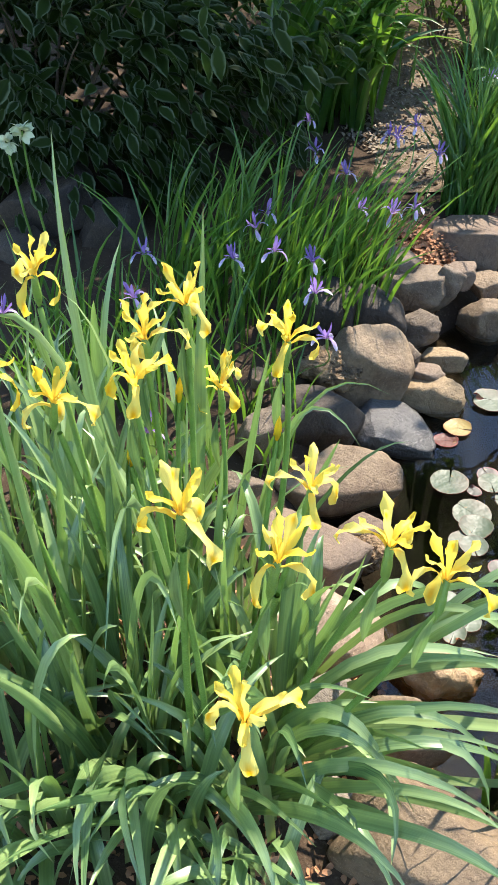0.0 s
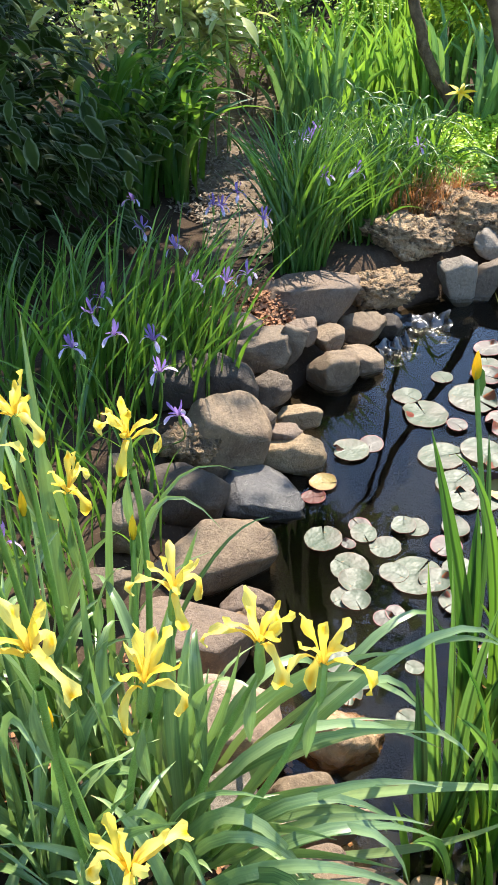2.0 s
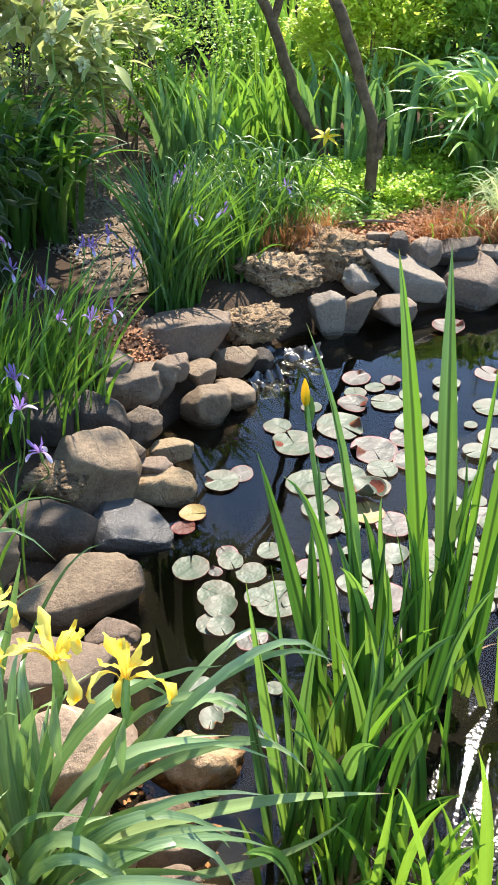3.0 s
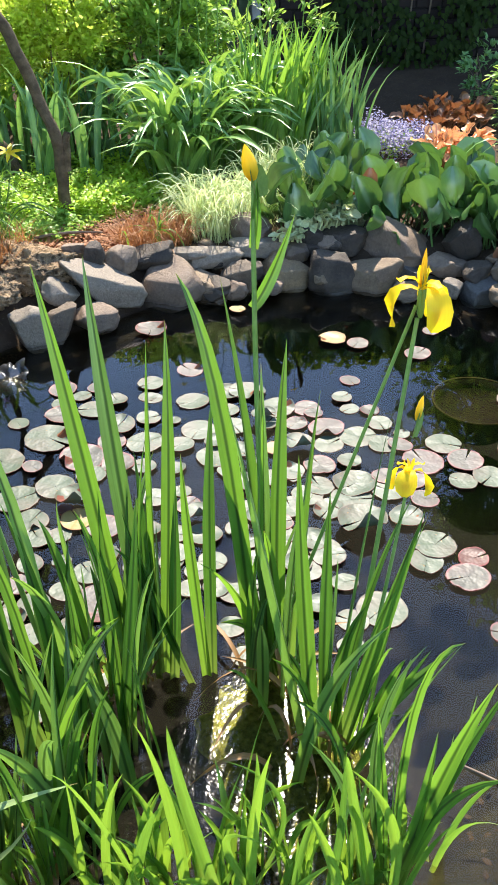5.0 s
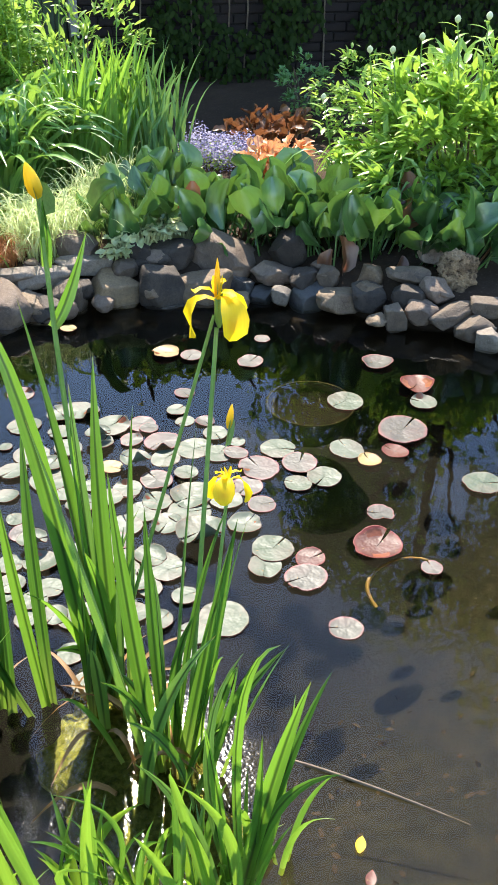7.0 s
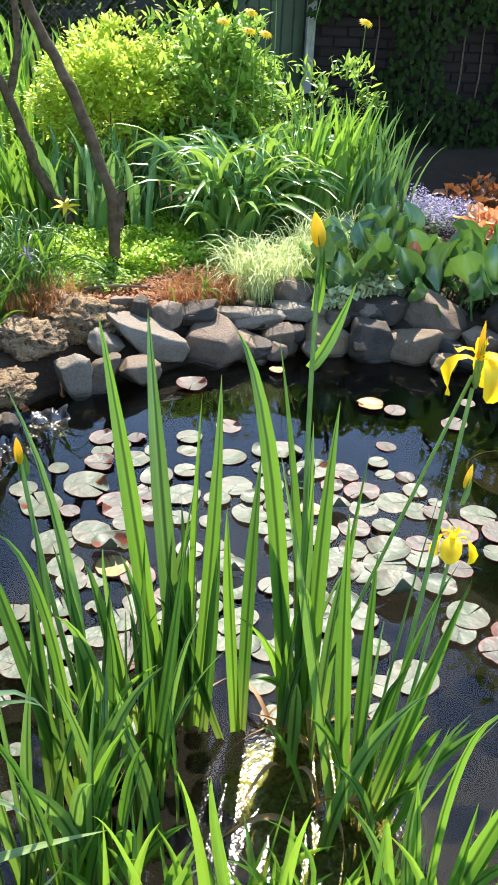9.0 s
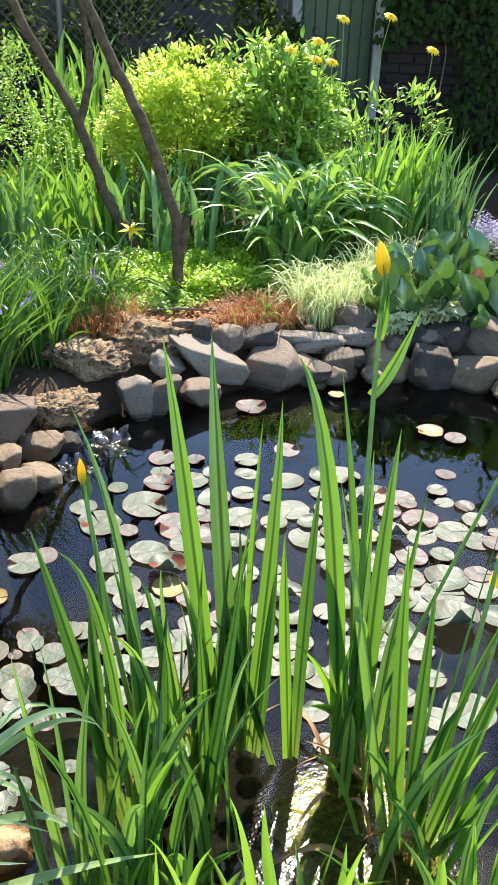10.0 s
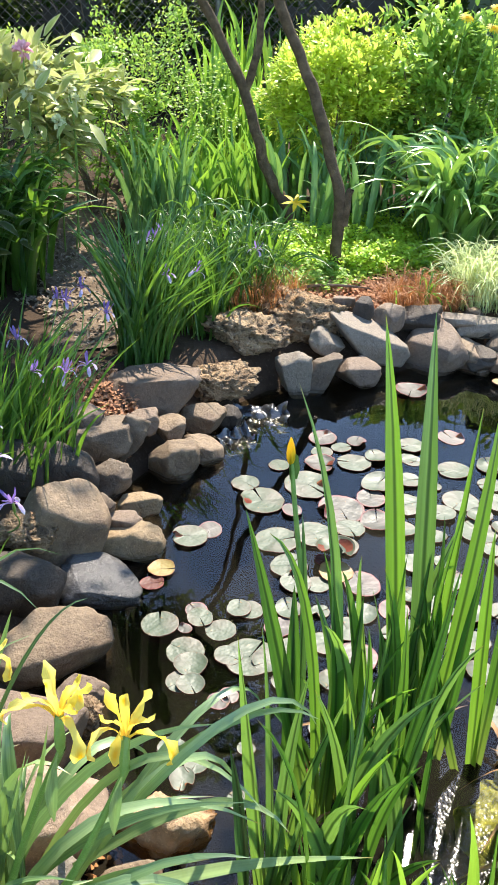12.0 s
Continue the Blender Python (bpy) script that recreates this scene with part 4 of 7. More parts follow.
for x, y, r in [(1.66, 1.29, 0.049), (1.57, 1.24, 0.038), (1.37, 1.42, 0.042), (1.32, 1.32, 0.037), (1.40, 1.28, 0.028), (1.50, 1.50, 0.037), (1.58, 1.56, 0.038), (1.57, 1.34, 0.036), (1.48, 1.23, 0.034), (1.40, 1.22, 0.031), (1.34, 1.58, 0.040), (1.27, 1.48, 0.038), (1.26, 1.36, 0.034), (1.14, 1.35, 0.033), (1.62, 1.15, 0.038), (1.51, 1.12, 0.037), (1.41, 1.12, 0.033), (1.22, 1.52, 0.035), (1.29, 1.63, 0.033), (1.32, 0.99, 0.034), (1.46, 1.75, 0.032), (1.50, 1.87, 0.037), (1.73, 1.74, 0.033), (1.64, 2.12, 0.024), (2.24, 1.62, 0.029), (1.73, 1.65, 0.044), (1.50, 1.43, 0.032), (0.62, 1.14, 0.028), (1.37, 1.76, 0.043), (1.64, 1.67, 0.048)]:
    lily_pad(x, y, r, "green")
for x, y, r in [(1.47, 1.35, 0.051), (1.41, 1.53, 0.052), (1.07, 1.31, 0.058), (1.21, 1.90, 0.047), (2.22, 1.31, 0.046), (1.26, 1.98, 0.049), (1.49, 2.05, 0.066), (1.14, 1.98, 0.067), (2.22, 1.71, 0.045), (1.89, 1.92, 0.047), (1.58, 1.97, 0.047), (2.00, 1.71, 0.054), (1.02, 1.99, 0.072), (1.95, 1.27, 0.053), (1.73, 1.84, 0.045), (1.03, 2.32, 0.047), (1.01, 1.86, 0.057), (1.99, 1.40, 0.054)]:
    lily_pad(x, y, r, "green")
for x, y, r in [(1.40, 2.53, 0.052), (1.51, 2.47, 0.038), (1.32, 2.36, 0.056), (1.12, 2.12, 0.036), (1.28, 2.09, 0.081), (1.87, 2.41, 0.054), (0.84, 2.10, 0.042), (0.70, 1.75, 0.034), (0.65, 1.69, 0.021), (0.66, 1.42, 0.028), (0.89, 1.62, 0.043), (1.18, 1.72, 0.059), (2.05, 1.79, 0.066), (2.07, 1.89, 0.034), (2.54, 2.22, 0.048), (2.33, 2.01, 0.040), (2.25, 1.80, 0.036), (2.87, 2.15, 0.034), (2.69, 2.03, 0.057), (2.19, 1.46, 0.070), (2.31, 1.39, 0.062), (2.73, 1.29, 0.097), (3.06, 1.68, 0.064), (2.29, 1.03, 0.044), (2.20, 0.77, 0.031), (1.91, 0.98, 0.062), (1.85, 0.78, 0.046), (2.09, 1.41, 0.054), (1.90, 1.63, 0.055), (1.44, 1.68, 0.041)]:
    lily_pad(x, y, r, "pinkish")
for x, y, r in [(1.91, 2.80, 0.067), (0.69, 1.43, 0.027), (2.07, 1.93, 0.051), (1.98, 1.87, 0.044), (2.19, 1.57, 0.043), (2.03, 1.46, 0.044), (1.62, 1.45, 0.040), (1.22, 1.60, 0.047), (2.06, 1.31, 0.045), (1.40, 2.12, 0.055), (1.36, 1.99, 0.057), (1.04, 1.46, 0.059)]:
    lily_pad(x, y, r, "pinkish")
for x, y, r in [(0.65, 1.95, 0.040), (2.48, 2.31, 0.058), (2.49, 1.24, 0.042), (1.83, 1.78, 0.041), (1.13, 1.79, 0.051), (2.31, 2.76, 0.037)]:
    lily_pad(x, y, r, "yellowing")
for x, y, r in [(0.61, 1.90, 0.036), (1.12, 1.86, 0.027), (1.01, 1.40, 0.022), (2.60, 1.22, 0.048), (3.03, 1.46, 0.071), (1.98, 1.03, 0.044)]:
    lily_pad(x, y, r, "red")
for x, y, r in [(1.81, 1.31, 0.076), (1.90, 1.74, 0.052), (1.43, 1.60, 0.044), (1.155, 1.86, 0.062), (1.90, 1.95, 0.045)]:
    lily_pad(x, y, r, "raised")
for x, y, r in [(2.17, 0.94, 0.075)]:
    lily_pad(x, y, r, "bowl")

# ---- flowers ----
def petal(points, widths, material, name, cols=5, fold=0.3, wave=0.0, side=(0, 1, 0)):
    s = Sheet()
    s.strip([Vector(p) for p in points], widths, Vector(side), fold, cols, wave)
    me = s.mesh(name)
    me.materials.append(material)
    return me


def iris_petals(kind):
    """Meshes of one flower: falls, standards and style arms, along +x, the throat at the origin."""
    if kind == "spuria":
        falls = [petal([(0.004, 0, 0), (0.014, 0, 0.012), (0.026, 0, 0.018), (0.038, 0, 0.017), (0.047, 0, 0.010), (0.053, 0, -0.001), (0.055, 0, -0.014), (0.050, 0, -0.024), (0.043, 0, -0.027)],
                       [0.0063, 0.0098, 0.0112, 0.0098, 0.0126, 0.0196, 0.0210, 0.0147, 0.0042], M_YELLOW, "fall", cols=9, fold=0.50, wave=0.55),
                 petal([(0.004, 0, 0), (0.013, 0, 0.009), (0.026, 0, 0.014), (0.040, 0, 0.013), (0.051, 0, 0.011), (0.061, 0, 0.005), (0.067, 0, -0.004), (0.067, 0, -0.013), (0.062, 0, -0.018)],
                       [0.0063, 0.0091, 0.0112, 0.0098, 0.0133, 0.0189, 0.0182, 0.0126, 0.0035], M_YELLOW, "fall", cols=9, fold=-0.42, wave=0.75),
                 petal([(0.004, 0, 0), (0.013, 0, 0.008), (0.024, 0, 0.008), (0.034, 0, 0.000), (0.040, 0, -0.012), (0.043, 0, -0.026), (0.041, 0, -0.040), (0.034, 0, -0.048), (0.027, 0, -0.049)],
                       [0.0063, 0.0091, 0.0112, 0.0098, 0.0126, 0.0189, 0.0196, 0.0133, 0.0035], M_YELLOW, "fall", cols=9, fold=0.45, wave=0.5)]
        stand = [petal([(0.002, 0, 0), (0.006, 0, 0.016), (0.011, 0, 0.030), (0.018, 0, 0.042), (0.024, 0, 0.052), (0.031, 0, 0.059), (0.038, 0, 0.062)],
                       [0.0043, 0.0072, 0.0101, 0.0130, 0.0151, 0.0130, 0.0043], M_YELLOW_PALE, "standard", cols=9, fold=0.75, wave=1.0),
                 petal([(0.002, 0, 0), (0.005, 0, 0.018), (0.011, 0, 0.036), (0.015, 0, 0.050), (0.017, 0, 0.062), (0.017, 0, 0.070), (0.020, 0, 0.075)],
                       [0.0043, 0.0065, 0.0094, 0.0130, 0.0144, 0.0101, 0.0029], M_YELLOW, "standard", cols=9, fold=-0.6, wave=0.8)]
        style = [petal([(0.002, 0, 0.003), (0.011, 0, 0.018), (0.023, 0, 0.025), (0.034, 0, 0.025), (0.041, 0, 0.030), (0.044, 0, 0.038)],
                       [0.0058, 0.0086, 0.0108, 0.0101, 0.0108, 0.0036], M_YELLOW_PALE, "style_arm", cols=7, fold=-0.7, wave=0.6)]
    elif kind == "flag":
        falls = [petal([(0.004, 0, 0), (0.018, 0, 0.010), (0.034, 0, 0.010), (0.048, 0, -0.004), (0.056, 0, -0.026), (0.058, 0, -0.048), (0.055, 0, -0.062)],
                       [0.010, 0.014, 0.030, 0.054, 0.062, 0.048, 0.014], M_FLAGPETAL, "fall", cols=7, fold=-0.22, wave=0.14)]
        stand = [petal([(0.002, 0, 0), (0.006, 0, 0.016), (0.010, 0, 0.030), (0.012, 0, 0.042)], [0.005, 0.010, 0.010, 0.003], M_FLAGPETAL, "standard", fold=0.3)]
        style = [petal([(0.002, 0, 0.004), (0.014, 0, 0.020), (0.030, 0, 0.022), (0.042, 0, 0.016), (0.048, 0, 0.022)],
                       [0.008, 0.014, 0.018, 0.016, 0.006], M_FLAGPETAL, "style_arm", fold=-0.35, wave=0.2)]
    else:
        falls = [petal([(0.003, 0, 0), (0.012, 0, 0.006), (0.024, 0, 0.007), (0.034, 0, 0.001), (0.041, 0, -0.010), (0.043, 0, -0.018)],
                       [0.004, 0.006, 0.007, 0.013, 0.012, 0.004], M_LILAC, "fall", fold=0.2, wave=0.2)]
        stand = [petal([(0.002, 0, 0), (0.006, 0, 0.014), (0.011, 0, 0.028), (0.015, 0, 0.040), (0.017, 0, 0.048)], [0.004, 0.006, 0.010, 0.009, 0.002], M_VIOLET, "standard", fold=0.3, wave=0.2)]
        style = [petal([(0.002, 0, 0.002), (0.010, 0, 0.011), (0.020, 0, 0.013), (0.026, 0, 0.015)], [0.004, 0.007, 0.007, 0.002], M_VIOLET, "style_arm", fold=-0.3)]
    return falls, stand, style


PETALS = {k: iris_petals(k) for k in ("spuria", "flag", "violet")}


def iris_flower(parent, at, kind, size=1.0, turn=0.0, lean=(0, 0), label=""):
    """An open iris: a green ovary that carries three falls, three standards and three style arms."""
    falls, stand, style = PETALS[kind]
    s = Sheet()
    k = {"spuria": 1.0, "flag": 1.0, "violet": 0.6}[kind]
    s.tube([Vector((0, 0, z * k)) for z in (-0.055, -0.045, -0.03, -0.012, 0.0, 0.004)], [x * k for x in (0.003, 0.0065, 0.0075, 0.006, 0.006, 0.002)], 8)
    me = s.mesh("flower")
    m = pose(*at, lean[0], lean[1], turn) @ Matrix.Diagonal((size, size, size, 1))
    base = Matrix.Translation(-parent.location)
    ob = part("flower", me, M_STEM, parent, label, at=base @ m)
    for i in range(3):
        part("fall", falls[(i + int(turn)) % len(falls)], None, ob, at=pose(0, 0, 0, rng.uniform(-16, 16), rng.uniform(-10, 14), 120 * i + rng.uniform(-9, 9)))
        part("standard", stand[(i + int(turn * 7)) % len(stand)], None, ob, at=pose(0, 0, 0, rng.uniform(-20, 20), rng.uniform(-22, 12), 60 + 120 * i + rng.uniform(-10, 10)))
        part("style_arm", style[0], None, ob, at=pose(0, 0, 0, 0, rng.uniform(-6, 6), 120 * i + rng.uniform(-5, 5)))
    return ob


def stem_to(parent, foot, top, r=0.004, bow=0.03, name="stem"):
    s = Sheet()
    foot, top = Vector(foot), Vector(top)
    mid = foot.lerp(top, 0.55) + Vector((rng.uniform(-bow, bow), rng.uniform(-bow, bow), 0))
    pts = bezier(foot, mid, top, 9)
    s.tube(pts, [r * (1.15 - 0.35 * i / 8) for i in range(9)], 7)
    return part(name, s.mesh(name), M_STEM, parent)


def iris_bud(parent, at, length=0.05, r=0.008, lean=(0.1, 0.0)):
    """A furled bud, yellow above and green below, on its stem tip."""
    s, a = Sheet(), Vector(at)
    d = Vector((lean[0], lean[1], 1)).normalized()
    s.tube([a + d * (length * t) for t in (0, 0.2, 0.45, 0.7, 0.9, 1.0)], [r * k for k in (0.5, 0.95, 1.0, 0.75, 0.35, 0.05)], 9)
    ob = part("bud", s.mesh("bud"), M_BUD, parent, "furled yellow bud")
    g = Sheet()
    g.strip([a - d * 0.035, a - d * 0.01, a + d * (length * 0.3), a + d * (length * 0.55)], [r * 2.0, r * 2.9, r * 2.3, r * 0.2], Vector((1, 0.3, 0)), 0.9, 5)
    sh = new("bud_sheath", g.mesh("bud_sheath"))
    sh.data.materials.append(M_STEM)
    sh.parent = ob
    return ob


# ---- the yellow irises on the stone bank ----
iris_clump = thing("yellow_iris_clump", "clump of yellow spuria irises with long grey-green leaves", "iris", (0.0, 0.9, 0.08))
blade(iris_clump, (-0.098, 1.073, 0.100), (-0.176, 1.162, 0.710), (-0.207, 1.285, 1.105), 0.026, M_IRIS, 5)
# broad outer leaves that arch over and hang towards the path
blade(iris_clump, (-0.026, 0.784, 0.100), (-0.100, 0.601, 0.525), (-0.104, 0.439, 0.538), 0.021, M_IRIS, 0)
blade(iris_clump, (-0.026, 0.784, 0.100), (-0.070, 0.602, 0.520), (-0.031, 0.449, 0.530), 0.021, M_IRIS, 0)
blade(iris_clump, (0.014, 0.791, 0.100), (0.078, 0.547, 0.534), (0.117, 0.426, 0.588), 0.023, M_IRIS, -8)
blade(iris_clump, (0.036, 0.767, 0.100), (0.170, 0.567, 0.489), (0.268, 0.442, 0.553), 0.021, M_IRIS, 0)
blade(iris_clump, (0.091, 0.798, 0.100), (0.237, 0.637, 0.476), (0.261, 0.515, 0.474), 0.019, M_IRIS, -24)
blade(iris_clump, (0.044, 0.812, 0.100), (0.279, 0.750, 0.433), (0.480, 0.688, 0.505), 0.018, M_IRIS, -8)
blade(iris_clump, (0.044, 0.812, 0.100), (0.264, 0.737, 0.399), (0.461, 0.664, 0.459), 0.015, M_IRIS, -8)
blade(iris_clump, (0.057, 0.785, 0.100), (0.269, 0.641, 0.425), (0.412, 0.554, 0.468), 0.017, M_IRIS, 8)
blade(iris_clump, (0.057, 0.781, 0.100), (0.261, 0.554, 0.492), (0.388, 0.461, 0.532), 0.023, M_IRIS, 8)
blade(iris_clump, (0.067, 0.836, 0.100), (0.241, 0.868, 0.387), (0.475, 0.855, 0.428), 0.015, M_IRIS, 0)
blade(iris_clump, (-0.077, 0.792, 0.100), (-0.205, 0.731, 0.451), (-0.263, 0.729, 0.530), 0.023, M_IRIS, 16)
blade(iris_clump, (-0.092, 0.809, 0.100), (-0.211, 0.809, 0.506), (-0.260, 0.849, 0.692), 0.030, M_IRIS, 0)
blade(iris_clump, (-0.064, 0.781, 0.100), (-0.183, 0.565, 0.526), (-0.215, 0.492, 0.557), 0.018, M_IRIS, 8)
blade(iris_clump, (-0.089, 0.774, 0.100), (-0.164, 0.566, 0.521), (-0.142, 0.485, 0.533), 0.014, M_IRIS, 8)
blade(iris_clump, (-0.007, 0.780, 0.100), (0.044, 0.530, 0.526), (0.052, 0.437, 0.561), 0.020, M_IRIS, -16)
blade(iris_clump, (-0.044, 0.808, 0.100), (-0.120, 0.768, 0.454), (-0.030, 0.682, 0.445), 0.014, M_IRIS, 16)
blade(iris_clump, (-0.039, 1.114, 0.100), (-0.008, 1.154, 0.646), (0.016, 1.200, 1.023), 0.025, M_IRIS, 30)
blade(iris_clump, (0.025, 1.115, 0.100), (0.078, 1.084, 0.595), (0.115, 1.043, 0.891), 0.022, M_IRIS, -29)
blade(iris_clump, (0.059, 1.158, 0.100), (0.138, 1.133, 0.650), (0.260, 1.092, 0.655), 0.010, M_IRIS, 25)
blade(iris_clump, (0.070, 1.187, 0.100), (0.153, 1.166, 0.635), (0.303, 1.125, 0.737), 0.008, M_IRIS, -19)
blade(iris_clump, (0.081, 1.217, 0.100), (0.226, 1.160, 0.499), (0.333, 1.079, 0.680), 0.015, M_IRIS, -27)
blade(iris_clump, (0.026, 1.073, 0.100), (0.152, 1.042, 0.518), (0.214, 0.997, 0.753), 0.018, M_IRIS, -29)
blade(iris_clump, (-0.049, 1.020, 0.100), (-0.137, 0.975, 0.830), (-0.247, 0.905, 0.998), 0.020, M_IRIS, -45)
blade(iris_clump, (-0.047, 0.982, 0.100), (-0.084, 0.998, 0.750), (-0.159, 1.008, 0.990), 0.018, M_IRIS, -21)
blade(iris_clump, (-0.254, 0.981, 0.100), (-0.210, 0.861, 0.679), (-0.163, 0.713, 1.078), 0.033, M_IRIS, -25)
blade(iris_clump, (-0.300, 0.993, 0.100), (-0.236, 0.848, 0.693), (-0.172, 0.666, 1.032), 0.029, M_IRIS, -5)
blade(iris_clump, (-0.203, 0.863, 0.100), (-0.173, 0.742, 0.667), (-0.158, 0.585, 0.999), 0.025, M_IRIS, 35)
blade(iris_clump, (-0.178, 0.830, 0.100), (-0.183, 0.681, 0.530), (-0.166, 0.501, 0.883), 0.023, M_IRIS, -35)
blade(iris_clump, (-0.025, 0.982, 0.100), (-0.042, 0.803, 0.797), (-0.063, 0.578, 0.804), 0.018, M_IRIS, -7)
blade(iris_clump, (-0.226, 0.874, 0.100), (-0.162, 0.724, 0.717), (-0.123, 0.523, 0.911), 0.020, M_IRIS, 21)
blade(iris_clump, (-0.144, 0.886, 0.100), (-0.058, 0.770, 0.674), (0.011, 0.616, 0.798), 0.019, M_IRIS, -7)
blade(iris_clump, (-0.065, 0.810, 0.100), (-0.067, 0.691, 0.599), (-0.065, 0.546, 0.780), 0.021, M_IRIS, -15)
blade(iris_clump, (-0.123, 0.886, 0.100), (-0.125, 0.673, 0.438), (-0.095, 0.415, 0.539), 0.027, M_IRIS, -11)
blade(iris_clump, (-0.114, 0.898, 0.100), (-0.090, 0.689, 0.387), (-0.029, 0.442, 0.453), 0.024, M_IRIS, -25)
blade(iris_clump, (-0.103, 0.886, 0.100), (-0.201, 0.668, 0.377), (-0.123, 0.468, 0.597), 0.014, M_IRIS, -3)
blade(iris_clump, (-0.041, 0.898, 0.100), (0.045, 0.711, 0.318), (0.148, 0.471, 0.365), 0.022, M_IRIS, -15)
blade(iris_clump, (-0.101, 0.875, 0.100), (-0.135, 0.688, 0.403), (-0.112, 0.473, 0.644), 0.024, M_IRIS, 21)
blade(iris_clump, (0.084, 0.934, 0.100), (0.253, 0.757, 0.338), (0.272, 0.547, 0.378), 0.024, M_IRIS, -39)
blade(iris_clump, (0.074, 0.911, 0.100), (0.250, 0.859, 0.518), (0.445, 0.747, 0.714), 0.019, M_IRIS, 35)
blade(iris_clump, (0.084, 0.922, 0.100), (0.266, 0.853, 0.407), (0.475, 0.710, 0.595), 0.019, M_IRIS, -15)
blade(iris_clump, (0.105, 0.832, 0.100), (0.308, 0.718, 0.266), (0.438, 0.546, 0.471), 0.020, M_IRIS, 35)
blade(iris_clump, (0.095, 0.790, 0.100), (0.234, 0.685, 0.286), (0.408, 0.494, 0.462), 0.022, M_IRIS, -35)
blade(iris_clump, (0.076, 0.770, 0.100), (0.177, 0.655, 0.390), (0.284, 0.490, 0.389), 0.022, M_IRIS, -25)
blade(iris_clump, (0.157, 0.941, 0.100), (0.448, 0.885, 0.200), (0.700, 0.734, 0.346), 0.025, M_IRIS, 41)
blade(iris_clump, (0.184, 0.991, 0.100), (0.456, 0.911, 0.340), (0.585, 0.800, 0.364), 0.019, M_IRIS, 1)
blade(iris_clump, (0.223, 1.041, 0.100), (0.489, 0.958, 0.448), (0.638, 0.841, 0.560), 0.016, M_IRIS, 16)
blade(iris_clump, (0.202, 1.046, 0.100), (0.394, 0.965, 0.419), (0.558, 0.834, 0.377), 0.016, M_IRIS, 41)
blade(iris_clump, (0.144, 0.911, 0.100), (0.362, 0.861, 0.213), (0.448, 0.788, 0.235), 0.019, M_IRIS, -11)
blade(iris_clump, (0.121, 0.886, 0.100), (0.467, 0.813, 0.128), (0.614, 0.694, 0.386), 0.016, M_IRIS, -19)
blade(iris_clump, (-0.011, 0.922, 0.100), (0.001, 0.884, 0.407), (0.015, 0.838, 0.688), 0.020, M_IRIS, 21)
blade(iris_clump, (0.036, 0.934, 0.100), (0.044, 0.883, 0.466), (0.052, 0.821, 0.748), 0.018, M_IRIS, 24)
blade(iris_clump, (-0.138, 0.921, 0.100), (-0.101, 0.939, 0.547), (-0.080, 0.955, 0.864), 0.023, M_IRIS, -30)
blade(iris_clump, (-0.106, 0.921, 0.100), (-0.076, 0.954, 0.557), (-0.088, 0.984, 0.852), 0.019, M_IRIS, -15)
blade(iris_clump, (-0.170, 0.921, 0.100), (-0.125, 0.938, 0.611), (-0.116, 0.947, 0.772), 0.019, M_IRIS, 15)
blade(iris_clump, (-0.079, 0.982, 0.100), (-0.048, 1.021, 0.590), (-0.042, 1.063, 0.845), 0.018, M_IRIS, -45)
blade(iris_clump, (-0.068, 0.970, 0.100), (-0.020, 0.994, 0.579), (-0.007, 1.017, 0.818), 0.020, M_IRIS, -35)
blade(iris_clump, (0.007, 0.995, 0.100), (0.026, 0.998, 0.483), (0.043, 1.001, 0.726), 0.017, M_IRIS, 20)
blade(iris_clump, (-0.298, 0.981, 0.100), (-0.222, 0.967, 0.516), (-0.184, 0.928, 0.798), 0.020, M_IRIS, 40)
blade(iris_clump, (-0.241, 0.968, 0.100), (-0.178, 0.939, 0.534), (-0.153, 0.885, 0.774), 0.020, M_IRIS, -45)
blade(iris_clump, (-0.339, 0.968, 0.100), (-0.269, 0.854, 0.567), (-0.194, 0.711, 0.924), 0.027, M_IRIS, -45)
blade(iris_clump, (-0.183, 0.863, 0.100), (-0.172, 0.777, 0.509), (-0.159, 0.671, 0.795), 0.021, M_IRIS, 25)
blade(iris_clump, (0.105, 0.983, 0.100), (0.188, 0.898, 0.390), (0.236, 0.792, 0.732), 0.021, M_IRIS, -25)
blade(iris_clump, (0.095, 0.958, 0.100), (0.151, 0.878, 0.371), (0.207, 0.776, 0.717), 0.018, M_IRIS, -35)
blade(iris_clump, (0.073, 0.970, 0.100), (0.096, 0.895, 0.393), (0.105, 0.803, 0.698), 0.020, M_IRIS, 35)
blade(iris_clump, (0.062, 0.970, 0.100), (0.051, 0.894, 0.424), (0.038, 0.800, 0.701), 0.018, M_IRIS, -35)
blade(iris_clump, (-0.040, 0.887, 0.100), (-0.001, 0.804, 0.371), (0.083, 0.703, 0.614), 0.016, M_IRIS, -15)
blade(iris_clump, (-0.048, 0.853, 0.100), (0.013, 0.752, 0.421), (0.139, 0.622, 0.660), 0.025, M_IRIS, -25)
blade(iris_clump, (0.116, 0.888, 0.100), (0.212, 0.788, 0.335), (0.321, 0.647, 0.509), 0.019, M_IRIS, 15)
blade(iris_clump, (0.126, 0.865, 0.100), (0.258, 0.768, 0.287), (0.396, 0.615, 0.466), 0.017, M_IRIS, 25)
blade(iris_clump, (0.116, 0.877, 0.100), (0.240, 0.814, 0.342), (0.418, 0.694, 0.522), 0.022, M_IRIS, 15)
blade(iris_clump, (-0.063, 0.789, 0.100), (-0.081, 0.633, 0.426), (-0.114, 0.428, 0.764), 0.023, M_IRIS, -15)
